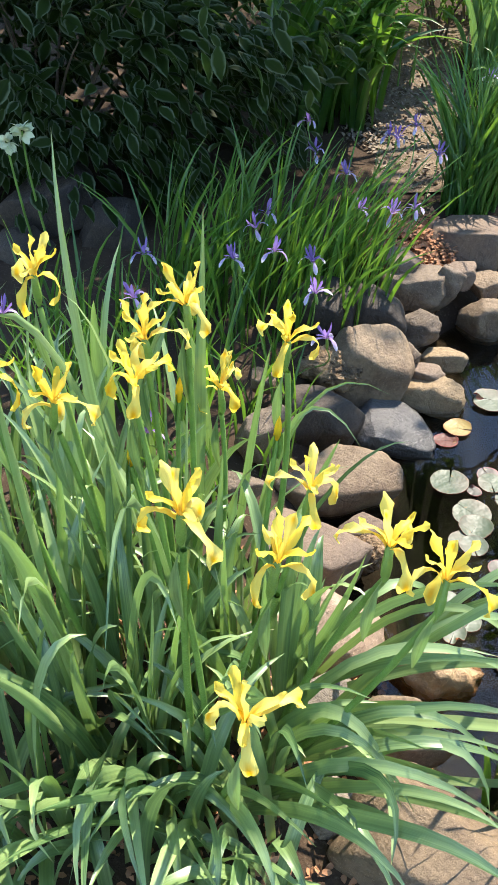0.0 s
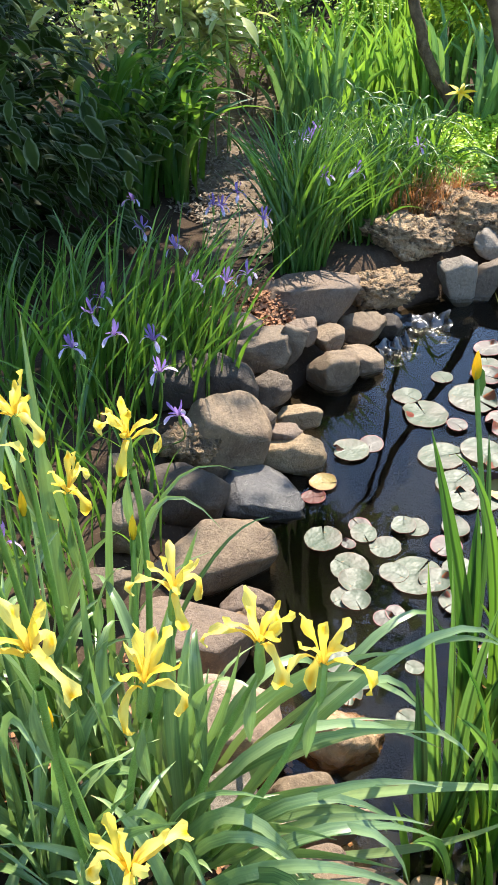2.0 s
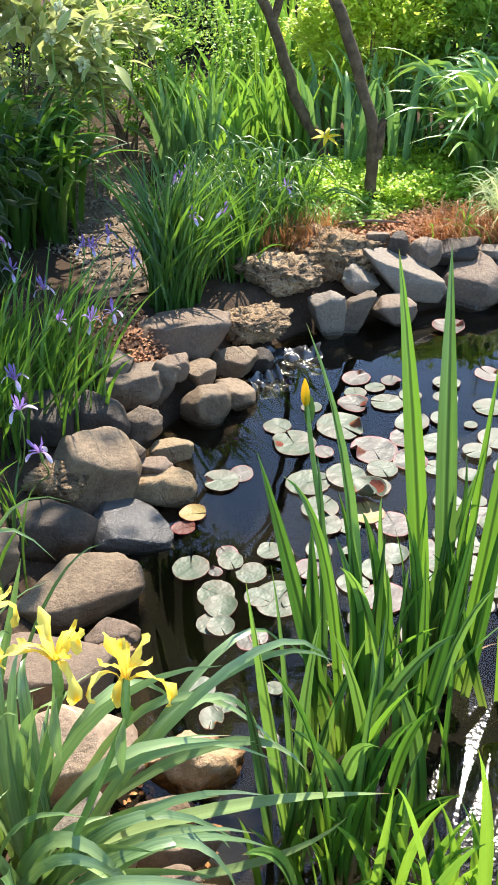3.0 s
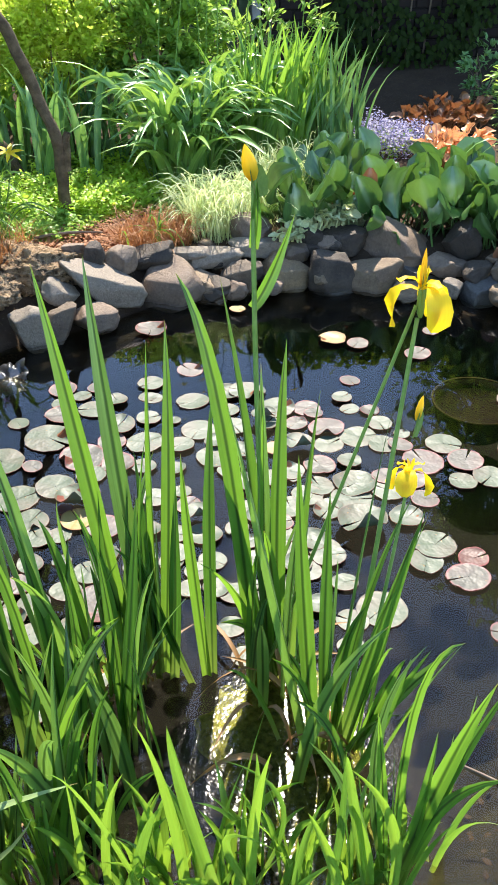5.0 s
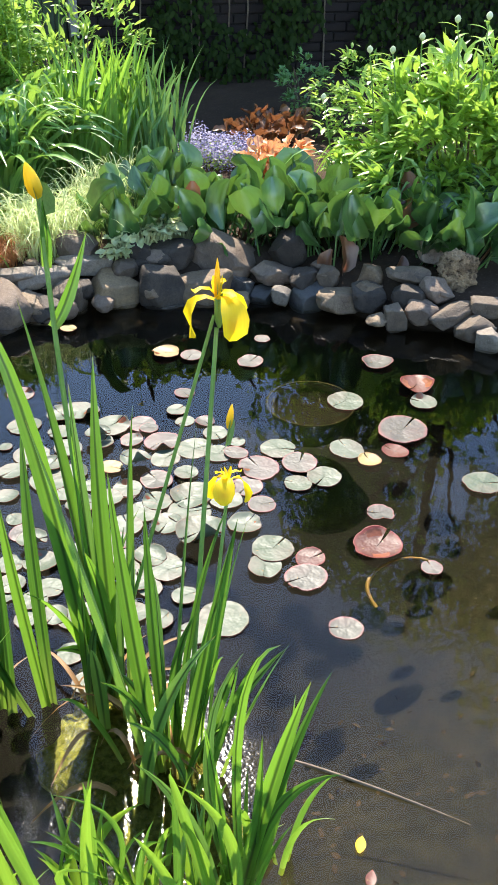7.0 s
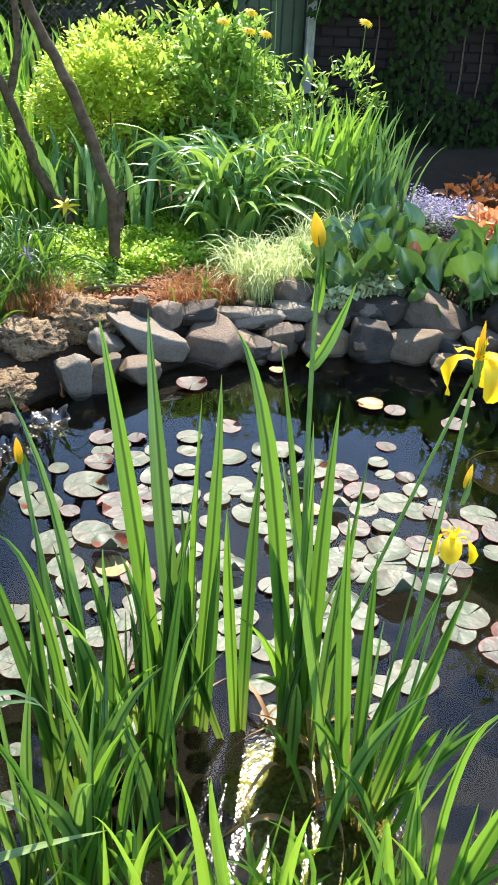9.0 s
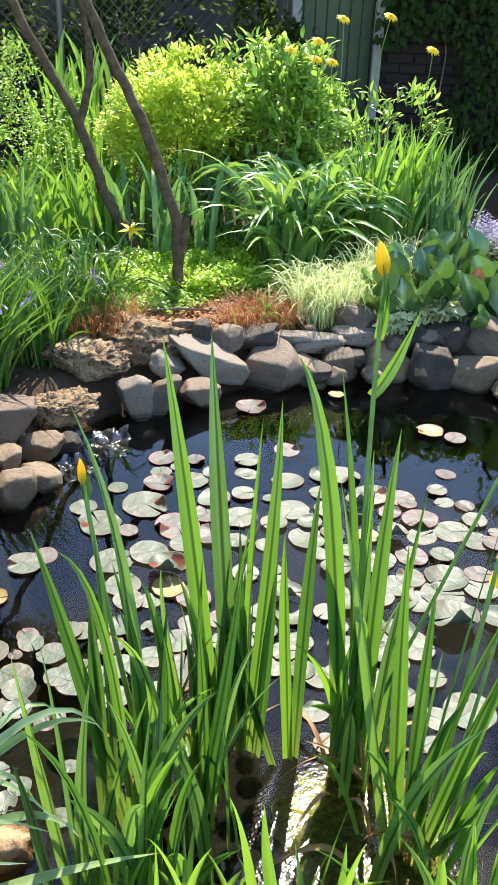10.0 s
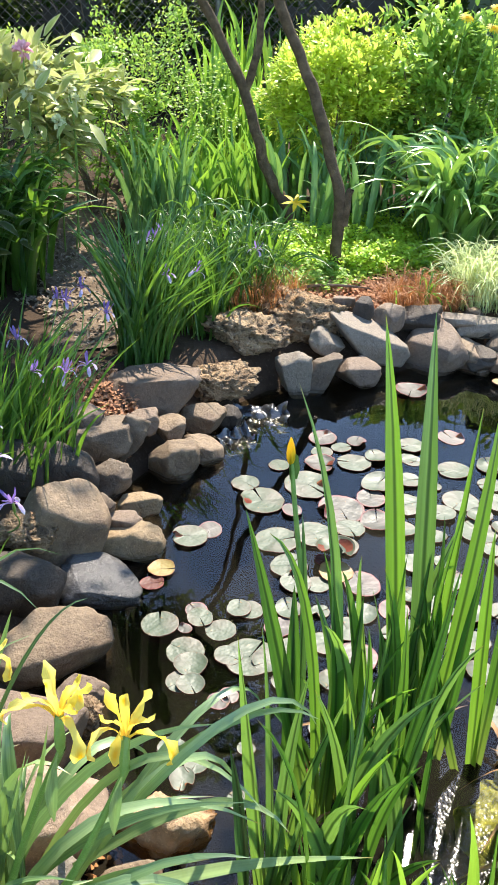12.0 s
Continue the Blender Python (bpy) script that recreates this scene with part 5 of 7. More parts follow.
blade(iris_clump, (-0.081, 0.768, 0.100), (-0.128, 0.588, 0.435), (-0.129, 0.372, 0.783), 0.030, M_IRIS, 25)
blade(iris_clump, (-0.041, 0.759, 0.100), (-0.007, 0.614, 0.338), (0.061, 0.441, 0.537), 0.021, M_IRIS, -25)
blade(iris_clump, (-0.013, 0.789, 0.100), (0.064, 0.655, 0.340), (0.112, 0.483, 0.498), 0.019, M_IRIS, -25)
blade(iris_clump, (-0.125, 0.809, 0.100), (-0.186, 0.613, 0.433), (-0.144, 0.410, 0.829), 0.023, M_IRIS, 15)
blade(iris_clump, (-0.140, 0.768, 0.100), (-0.194, 0.556, 0.453), (-0.141, 0.338, 0.782), 0.029, M_IRIS, 25)
blade(iris_clump, (0.035, 0.811, 0.100), (0.114, 0.705, 0.329), (0.197, 0.565, 0.501), 0.017, M_IRIS, -35)
blade(iris_clump, (0.017, 0.779, 0.100), (0.073, 0.666, 0.368), (0.167, 0.519, 0.507), 0.015, M_IRIS, -25)
blade(iris_clump, (-0.196, 0.886, 0.100), (-0.208, 0.739, 0.587), (-0.161, 0.583, 0.873), 0.018, M_IRIS, -45)
blade(iris_clump, (-0.168, 0.830, 0.100), (-0.146, 0.718, 0.514), (-0.098, 0.588, 0.802), 0.020, M_IRIS, 35)
blade(iris_clump, (-0.106, 0.820, 0.100), (-0.054, 0.752, 0.519), (-0.021, 0.661, 0.808), 0.019, M_IRIS, -25)
blade(iris_clump, (-0.078, 0.842, 0.100), (-0.025, 0.779, 0.507), (0.013, 0.697, 0.776), 0.018, M_IRIS, 5)
blade(iris_clump, (0.081, 0.854, 0.100), (0.283, 0.848, 0.450), (0.553, 0.847, 0.340), 0.019, M_IRIS, -8)
blade(iris_clump, (0.089, 0.812, 0.100), (0.275, 0.743, 0.450), (0.455, 0.724, 0.340), 0.018, M_IRIS, 8)
blade(iris_clump, (0.089, 0.781, 0.100), (0.283, 0.693, 0.450), (0.499, 0.704, 0.340), 0.019, M_IRIS, -20)
blade(iris_clump, (0.117, 0.787, 0.100), (0.326, 0.694, 0.450), (0.429, 0.648, 0.340), 0.016, M_IRIS, 20)
blade(iris_clump, (0.070, 0.774, 0.100), (0.231, 0.661, 0.450), (0.451, 0.630, 0.340), 0.020, M_IRIS, 20)
blade(iris_clump, (0.061, 0.824, 0.100), (0.191, 0.746, 0.450), (0.304, 0.653, 0.340), 0.023, M_IRIS, -8)
blade(iris_clump, (0.203, 0.932, 0.100), (0.488, 1.004, 0.450), (0.637, 1.067, 0.340), 0.017, M_IRIS, -20)
blade(iris_clump, (0.095, 0.915, 0.100), (0.279, 0.962, 0.450), (0.418, 1.009, 0.340), 0.021, M_IRIS, -20)
blade(iris_clump, (0.158, 0.895, 0.100), (0.408, 0.910, 0.450), (0.543, 0.898, 0.340), 0.017, M_IRIS, -20)
blade(iris_clump, (0.060, 0.801, 0.100), (0.189, 0.715, 0.450), (0.320, 0.650, 0.340), 0.017, M_IRIS, 20)
blade(iris_clump, (0.180, 0.930, 0.100), (0.482, 0.873, 0.560), (0.662, 0.889, 0.480), 0.015, M_IRIS, 8)
for _i in range(130):
    _a, _r = rng.uniform(0, math.tau), math.sqrt(rng.random())
    _x, _y = -0.15 + 0.32 * _r * math.cos(_a), 0.86 + 0.28 * _r * math.sin(_a)
    _s = Sheet()
    random_blade(_s, (_x, _y, ground_z(_x, _y)), rng.choice((0.64, 0.58, 0.45)), 0.24, 0.021, 0.36, 10)
    part("leaf", _s.mesh("leaf"), M_IRIS, iris_clump)
for _i in range(60):
    _x, _y = rng.uniform(-0.42, 0.16), rng.uniform(0.52, 0.74)
    _s = Sheet()
    random_blade(_s, (_x, _y, ground_z(_x, _y)), 0.40, 0.36, 0.023, 0.75, 11, lean=-1.4)
    part("leaf", _s.mesh("leaf"), M_IRIS, iris_clump)
for _i in range(130):
    _x, _y = rng.uniform(-0.62, 0.0), rng.uniform(0.85, 1.55)
    _s = Sheet()
    random_blade(_s, (_x, _y, ground_z(_x, _y)), 0.62, 0.24, 0.022, 0.2, 10)
    part("leaf", _s.mesh("leaf"), M_IRIS, iris_clump)
for (_x, _y, _z), _turn, _lean in [
    ((-0.211, 1.077, 0.976), 20, (4, 0)), ((-0.005, 1.077, 0.930), 75, (-6, 8)), ((-0.057, 1.010, 0.915), 10, (0, -8)), ((-0.064, 0.927, 0.905), 40, (8, 4)),
    ((-0.173, 0.931, 0.868), 95, (10, -6)), ((0.032, 1.171, 0.715), 55, (-4, 0)), ((0.137, 1.043, 0.890), 15, (0, 6)), ((0.017, 0.667, 0.921), 62, (6, -4)),
    ((0.118, 0.663, 0.852), 100, (12, 8)), ((0.165, 0.861, 0.777), 30, (0, 10)), ((0.245, 0.699, 0.841), 48, (-4, 10)), ((0.319, 0.710, 0.771), 80, (6, 22)),
    ((0.086, 0.493, 0.816), 28, (6, 2)), ((-0.245, 0.912, 0.920), 5, (0, 0))]:
    iris_flower(iris_clump, (_x, _y, _z), "spuria", 0.88, _turn, _lean)
    _fx, _fy = _x * 0.45 - 0.02, 0.9 + (_y - 0.9) * 0.35
    stem_to(iris_clump, (_fx, _fy, ground_z(_fx, _fy)), Vector((_x, _y, _z - 0.05)), 0.0055)
    # a leafy spathe below each flower
    _s = Sheet()
    blade_sheet(_s, (_x * 0.95 - 0.006, _y, _z - 0.17), (_x * 0.98 - 0.010, _y - 0.006, _z - 0.09), (_x, _y - 0.010, _z - 0.028), 0.015, (-0.2, -0.95, 0.1), 8, 0.7, 0.0, 0.1)
    part("spathe", _s.mesh("spathe"), M_IRIS, iris_clump)
for _p in [(-0.087, 0.953, 0.740), (0.122, 1.023, 0.730), (0.012, 0.676, 0.790), (-0.025, 1.065, 0.770)]:
    iris_bud(iris_clump, _p, 0.045, 0.006)
    stem_to(iris_clump, (_p[0] * 0.5, 0.9 + (_p[1] - 0.9) * 0.4, 0.05), _p, 0.005)

# ---- the yellow flags standing in the water ----
flag_clump = thing("yellow_flag_clump", "tall yellow flag irises growing out of the pond shallows", "iris", (1.15, 0.95, -0.05))
blade(flag_clump, (1.249, 1.026, 0.000), (1.222, 1.109, 0.666), (1.184, 1.210, 0.968), 0.038, M_FLAG, -9)
blade(flag_clump, (1.274, 1.004, 0.000), (1.270, 1.090, 0.548), (1.270, 1.189, 0.946), 0.041, M_FLAG, 34)
blade(flag_clump, (1.294, 0.997, 0.000), (1.317, 1.047, 0.481), (1.365, 1.094, 0.826), 0.037, M_FLAG, -5)
blade(flag_clump, (1.269, 1.001, 0.000), (1.282, 1.047, 0.450), (1.306, 1.098, 0.788), 0.029, M_FLAG_BLUE, -22)
blade(flag_clump, (1.313, 0.985, -0.000), (1.354, 1.010, 0.430), (1.410, 1.035, 0.723), 0.038, M_FLAG, 42)
blade(flag_clump, (1.280, 0.990, 0.000), (1.242, 1.072, 0.371), (1.236, 1.142, 0.644), 0.033, M_FLAG, -40)
blade(flag_clump, (1.256, 1.013, 0.000), (1.295, 1.074, 0.280), (1.324, 1.162, 0.561), 0.028, M_FLAG, 55)
blade(flag_clump, (1.222, 0.775, 0.000), (1.168, 0.865, 0.509), (1.128, 0.947, 0.844), 0.039, M_FLAG_BLUE, -55)
blade(flag_clump, (1.227, 0.765, -0.000), (1.213, 0.807, 0.417), (1.214, 0.842, 0.748), 0.033, M_FLAG, 16)
blade(flag_clump, (1.245, 0.760, 0.000), (1.247, 0.782, 0.374), (1.258, 0.802, 0.675), 0.029, M_FLAG, 33)
blade(flag_clump, (1.277, 0.746, 0.000), (1.319, 0.704, 0.386), (1.356, 0.663, 0.678), 0.038, M_FLAG, -2)
blade(flag_clump, (1.257, 0.759, 0.000), (1.303, 0.766, 0.463), (1.359, 0.772, 0.823), 0.017, M_FLAG_BLUE, 56)
blade(flag_clump, (1.261, 0.750, 0.000), (1.323, 0.753, 0.389), (1.408, 0.743, 0.641), 0.014, M_FLAG, -29)
blade(flag_clump, (1.284, 0.745, -0.000), (1.274, 0.755, 0.258), (1.309, 0.720, 0.452), 0.024, M_FLAG, -15)
blade(flag_clump, (1.293, 0.736, 0.000), (1.316, 0.700, 0.268), (1.329, 0.669, 0.351), 0.018, M_FLAG, 40)
blade(flag_clump, (1.305, 0.731, 0.000), (1.358, 0.654, 0.220), (1.400, 0.575, 0.397), 0.025, M_FLAG_BLUE, -31)
blade(flag_clump, (1.311, 0.724, 0.000), (1.337, 0.683, 0.222), (1.349, 0.653, 0.323), 0.021, M_FLAG, -21)
blade(flag_clump, (1.303, 0.722, 0.000), (1.320, 0.717, 0.232), (1.341, 0.712, 0.274), 0.019, M_FLAG, 56)
blade(flag_clump, (1.001, 1.169, 0.000), (0.974, 1.259, 0.596), (0.956, 1.360, 0.986), 0.040, M_FLAG, 4)
blade(flag_clump, (1.041, 1.160, 0.000), (1.040, 1.250, 0.607), (1.058, 1.350, 0.985), 0.042, M_FLAG_BLUE, 10)
blade(flag_clump, (1.061, 1.155, 0.000), (1.096, 1.198, 0.516), (1.133, 1.253, 0.820), 0.029, M_FLAG, -50)
blade(flag_clump, (1.070, 1.145, 0.000), (1.134, 1.193, 0.505), (1.184, 1.266, 0.847), 0.032, M_FLAG, -1)
blade(flag_clump, (1.027, 1.161, 0.000), (1.057, 1.196, 0.380), (1.082, 1.246, 0.581), 0.032, M_FLAG, 42)
blade(flag_clump, (0.990, 1.177, 0.000), (1.043, 1.212, 0.328), (1.129, 1.243, 0.566), 0.031, M_FLAG_BLUE, -60)
blade(flag_clump, (1.164, 1.081, 0.000), (1.189, 1.118, 0.425), (1.226, 1.160, 0.700), 0.029, M_FLAG, -15)
blade(flag_clump, (1.149, 1.082, 0.000), (1.145, 1.127, 0.376), (1.155, 1.172, 0.584), 0.029, M_FLAG, -16)
blade(flag_clump, (1.079, 1.119, 0.000), (1.104, 1.131, 0.294), (1.128, 1.150, 0.534), 0.027, M_FLAG, 14)
blade(flag_clump, (0.948, 1.164, -0.000), (0.903, 1.206, 0.365), (0.898, 1.237, 0.525), 0.028, M_FLAG_BLUE, -40)
blade(flag_clump, (0.908, 1.152, 0.000), (0.871, 1.189, 0.361), (0.850, 1.225, 0.508), 0.031, M_FLAG, 40)
blade(flag_clump, (1.109, 1.080, 0.000), (1.053, 1.141, 0.262), (1.019, 1.193, 0.475), 0.025, M_FLAG, -35)
blade(flag_clump, (0.936, 1.153, 0.000), (0.948, 1.167, 0.341), (0.968, 1.183, 0.560), 0.024, M_FLAG, 30)
blade(flag_clump, (0.761, 1.051, 0.000), (0.781, 1.111, 0.546), (0.723, 1.206, 0.946), 0.029, M_FLAG_BLUE, 26)
blade(flag_clump, (0.745, 1.060, 0.000), (0.681, 1.113, 0.415), (0.623, 1.169, 0.734), 0.033, M_FLAG, -10)
blade(flag_clump, (0.772, 1.045, -0.000), (0.786, 1.078, 0.365), (0.760, 1.131, 0.646), 0.027, M_FLAG, 30)
blade(flag_clump, (0.753, 1.047, 0.000), (0.731, 1.100, 0.491), (0.670, 1.170, 0.673), 0.021, M_FLAG, -15)
blade(flag_clump, (0.590, 0.898, 0.000), (0.557, 0.904, 0.387), (0.524, 0.908, 0.700), 0.029, M_FLAG_BLUE, -10)
blade(flag_clump, (0.600, 0.893, 0.000), (0.594, 0.917, 0.409), (0.576, 0.948, 0.679), 0.021, M_FLAG_BLUE, -30)
blade(flag_clump, (0.610, 0.887, 0.000), (0.613, 0.896, 0.331), (0.643, 0.901, 0.601), 0.026, M_FLAG_BLUE, -20)
blade(flag_clump, (0.796, 1.023, 0.000), (0.829, 1.035, 0.302), (0.832, 1.063, 0.503), 0.022, M_FLAG, 25)
blade(flag_clump, (0.582, 0.876, -0.000), (0.624, 0.868, 0.196), (0.647, 0.863, 0.377), 0.022, M_FLAG_BLUE, -25)
blade(flag_clump, (0.665, 0.986, 0.000), (0.694, 0.997, 0.185), (0.775, 0.997, 0.426), 0.027, M_FLAG_BLUE, 55)
blade(flag_clump, (0.865, 0.984, -0.000), (0.925, 0.998, 0.320), (0.978, 1.022, 0.639), 0.029, M_FLAG, 45)
blade(flag_clump, (0.887, 0.972, 0.000), (0.897, 1.007, 0.293), (0.901, 1.053, 0.539), 0.025, M_FLAG, -40)
blade(flag_clump, (0.564, 0.873, 0.000), (0.585, 0.860, 0.165), (0.590, 0.848, 0.323), 0.019, M_FLAG_BLUE, -25)
blade(flag_clump, (0.550, 0.881, 0.000), (0.532, 0.870, 0.290), (0.499, 0.856, 0.527), 0.027, M_FLAG_BLUE, -40)
blade(flag_clump, (1.173, 0.446, 0.000), (1.200, 0.400, 0.380), (1.220, 0.355, 0.623), 0.029, M_FLAG, -54)
blade(flag_clump, (1.181, 0.446, 0.000), (1.223, 0.396, 0.380), (1.257, 0.347, 0.623), 0.017, M_FLAG, -25)
blade(flag_clump, (1.172, 0.460, 0.000), (1.149, 0.510, 0.363), (1.205, 0.483, 0.596), 0.019, M_FLAG_BLUE, -10)
blade(flag_clump, (1.177, 0.450, 0.000), (1.186, 0.474, 0.459), (1.247, 0.444, 0.612), 0.019, M_FLAG, 21)
blade(flag_clump, (1.186, 0.436, 0.000), (1.204, 0.393, 0.293), (1.248, 0.300, 0.438), 0.021, M_FLAG, -57)
blade(flag_clump, (1.164, 0.460, 0.000), (1.147, 0.478, 0.276), (1.129, 0.495, 0.479), 0.020, M_FLAG, -45)
blade(flag_clump, (1.135, 0.467, 0.000), (1.083, 0.487, 0.290), (1.007, 0.515, 0.470), 0.021, M_FLAG_BLUE, 20)
blade(flag_clump, (1.182, 0.439, 0.000), (1.187, 0.419, 0.309), (1.179, 0.411, 0.484), 0.019, M_FLAG, -35)
for _cx, _cy, _n in [(1.27, 0.99, 11), (1.25, 0.75, 8), (1.03, 1.17, 11), (0.83, 1.09, 12), (0.93, 1.10, 9), (0.72, 0.86, 16), (0.63, 0.82, 7), (0.88, 0.96, 7)]:
    for _ in range(_n):
        _s = Sheet()
        _x, _y = _cx + rng.gauss(0, 0.04), _cy + rng.gauss(0, 0.035)
        random_blade(_s, (_x, _y, -0.02), rng.uniform(0.32, 0.85), 0.16, 0.028, 0.12, 10)
        part("leaf", _s.mesh("leaf"), M_FLAG_BLUE if rng.random() < 0.35 else M_FLAG, flag_clump)
# two open flowers, their stems, and the buds
iris_flower(flag_clump, (1.490, 0.866, 0.985), "flag", 1.0, 150, (0, 4), "bright yellow flag flower")
iris_flower(flag_clump, (1.503, 0.851, 0.590), "flag", 0.72, 100, (10, 20), "half-open yellow flower")
stem_to(flag_clump, (1.295, 0.755, -0.02), (1.488, 0.866, 0.93), 0.0052, 0.004)
stem_to(flag_clump, (1.305, 0.745, -0.02), (1.500, 0.852, 0.54), 0.0045, 0.004)
stem_to(flag_clump, (1.25, 1.01, -0.02), (1.484, 0.868, 0.955), 0.0042, 0.004)
iris_bud(flag_clump, (1.304, 1.125, 1.145), 0.065, 0.014, (-0.25, 0.05))
stem_to(flag_clump, (1.28, 1.00, -0.02), (1.305, 1.125, 1.15), 0.0056, 0.02)
iris_bud(flag_clump, (0.765, 1.318, 0.715), 0.06, 0.009, (-0.05, 0.0))
stem_to(flag_clump, (0.83, 1.12, -0.02), (0.766, 1.318, 0.72), 0.006, 0.01)
iris_bud(flag_clump, (1.492, 0.868, 0.985), 0.075, 0.006, (0.03, 0.02))
iris_bud(flag_clump, (1.505, 0.852, 0.715), 0.05, 0.007, (0.3, 0.1))
blade(flag_clump, (1.300, 1.120, 0.90), (1.335, 1.110, 0.96), (1.380, 1.100, 1.075), 0.025, M_FLAG, 10)
blade(flag_clump, (1.303, 1.120, 1.02), (1.306, 1.112, 1.08), (1.300, 1.105, 1.15), 0.022, M_FLAG, -10)
for _ in range(34):
    _s = Sheet()
    _c = rng.choice(((1.27, 0.99), (1.23, 0.76), (1.03, 1.17), (0.83, 1.09), (0.72, 0.86)))
    random_blade(_s, (_c[0] + rng.gauss(0, 0.04), _c[1] + rng.gauss(0, 0.04), -0.01), 0.14, 0.22, 0.012, 0.9, 8)
    part("withered_leaf", _s.mesh("withered_leaf"), M_DEADLEAF, flag_clump, "brown withered leaf")
shoots = thing("young_iris_shoots", "young bright green iris shoots at the pond margin", "iris", (1.05, 0.5, 0.0))
blade(shoots, (1.095, 0.423, 0.030), (1.040, 0.440, 0.384), (1.006, 0.426, 0.535), 0.017, M_SHOOT, 10)
blade(shoots, (0.876, 0.577, 0.030), (0.817, 0.576, 0.393), (0.784, 0.554, 0.617), 0.021, M_SHOOT, 15)
blade(shoots, (0.713, 0.701, 0.030), (0.717, 0.672, 0.292), (0.741, 0.630, 0.461), 0.016, M_SHOOT, 9)
blade(shoots, (0.745, 0.676, 0.030), (0.761, 0.633, 0.268), (0.777, 0.580, 0.411), 0.020, M_SHOOT, 15)
blade(shoots, (0.680, 0.726, 0.030), (0.676, 0.690, 0.261), (0.658, 0.649, 0.498), 0.020, M_SHOOT, -35)
blade(shoots, (0.917, 0.546, 0.030), (0.910, 0.529, 0.319), (0.921, 0.495, 0.532), 0.022, M_SHOOT, 31)
blade(shoots, (0.941, 0.527, 0.030), (0.867, 0.540, 0.299), (0.925, 0.466, 0.308), 0.014, M_SHOOT, -25)
blade(shoots, (1.051, 0.419, 0.030), (0.987, 0.428, 0.296), (0.931, 0.416, 0.474), 0.019, M_SHOOT, 25)
blade(shoots, (0.768, 0.633, 0.030), (0.684, 0.613, 0.429), (0.614, 0.572, 0.624), 0.012, M_SHOOT, -15)
blade(shoots, (0.974, 0.502, 0.030), (0.978, 0.476, 0.272), (0.985, 0.443, 0.428), 0.013, M_SHOOT, -25)
blade(shoots, (1.019, 0.524, 0.000), (1.006, 0.523, 0.102), (0.992, 0.511, 0.227), 0.016, M_SHOOT, -20)
blade(shoots, (1.035, 0.474, 0.000), (1.038, 0.461, 0.280), (1.025, 0.449, 0.509), 0.014, M_SHOOT, 25)
blade(shoots, (1.091, 0.427, 0.000), (1.075, 0.430, 0.230), (1.032, 0.445, 0.394), 0.022, M_SHOOT, -10)
blade(shoots, (1.122, 0.414, 0.000), (1.112, 0.411, 0.279), (1.040, 0.453, 0.451), 0.020, M_SHOOT, 15)
blade(shoots, (0.868, 0.618, 0.000), (0.837, 0.621, 0.310), (0.811, 0.612, 0.542), 0.021, M_SHOOT, 30)
blade(shoots, (0.833, 0.621, 0.000), (0.811, 0.620, 0.353), (0.761, 0.618, 0.579), 0.024, M_SHOOT, -15)
blade(shoots, (0.934, 0.604, 0.000), (0.951, 0.584, 0.239), (0.944, 0.568, 0.432), 0.020, M_SHOOT, 20)
blade(shoots, (0.960, 0.596, 0.000), (0.996, 0.563, 0.251), (0.898, 0.598, 0.413), 0.010, M_SHOOT, 5)
blade(shoots, (1.204, 0.459, 0.000), (1.226, 0.420, 0.223), (1.227, 0.390, 0.559), 0.020, M_SHOOT, -25)
blade(shoots, (1.221, 0.461, 0.000), (1.229, 0.437, 0.217), (1.223, 0.414, 0.445), 0.018, M_SHOOT, 10)
blade(shoots, (1.248, 0.671, 0.000), (1.278, 0.629, 0.181), (1.290, 0.586, 0.425), 0.016, M_SHOOT, -15)
blade(shoots, (1.317, 0.668, 0.000), (1.347, 0.622, 0.218), (1.382, 0.549, 0.442), 0.016, M_SHOOT, 25)
blade(shoots, (1.312, 0.690, 0.000), (1.332, 0.655, 0.200), (1.354, 0.599, 0.392), 0.018, M_SHOOT, -30)
blade(shoots, (1.185, 0.838, 0.000), (1.126, 0.860, 0.192), (1.068, 0.864, 0.266), 0.012, M_SHOOT, 10)
blade(shoots, (0.814, 0.709, 0.000), (0.811, 0.700, 0.177), (0.763, 0.695, 0.360), 0.016, M_SHOOT, 20)
blade(shoots, (0.790, 0.730, 0.000), (0.797, 0.718, 0.170), (0.820, 0.690, 0.280), 0.014, M_SHOOT, -5)
for _ in range(125):
    _s = Sheet()
    _t = rng.random()
    _x, _y = 0.60 + 0.62 * _t + rng.gauss(0, 0.045), 0.81 - 0.38 * _t + rng.gauss(0, 0.045)
    random_blade(_s, (_x, _y, max(-0.04, ground_z(_x, _y))), 0.33, 0.13, 0.017, 0.13, 9)
    part("leaf", _s.mesh("leaf"), M_SHOOT, shoots)

# ---- grassy irises with violet flowers ----
violet_a = strap_clump("violet_iris_clump", "grassy clump of violet irises spilling over the bank", "iris", (0.12, 2.44, 0.12), 0.39, 210, 90, 0.50, 0.26, 0.0120, 0.08, M_GRASSY, oval=(0.95, 0.75), group="violet irises", n=8, lean=-0.25)
strap_clump("violet_iris_clump", "thin grassy violet irises in the shade of a shrub", "iris", (-0.45, 2.02, 0.10), 0.32, 36, 14, 0.40, 0.18, 0.011, 0.08, M_GRASSY, group="violet irises", n=8)
strap_clump("arching_grass", "dense green grassy leaves above the porous stones", "grass", (1.16, 3.30, 0.2), 0.13, 90, 60, 0.50, 0.30, 0.011, 0.25, M_GRASSY)
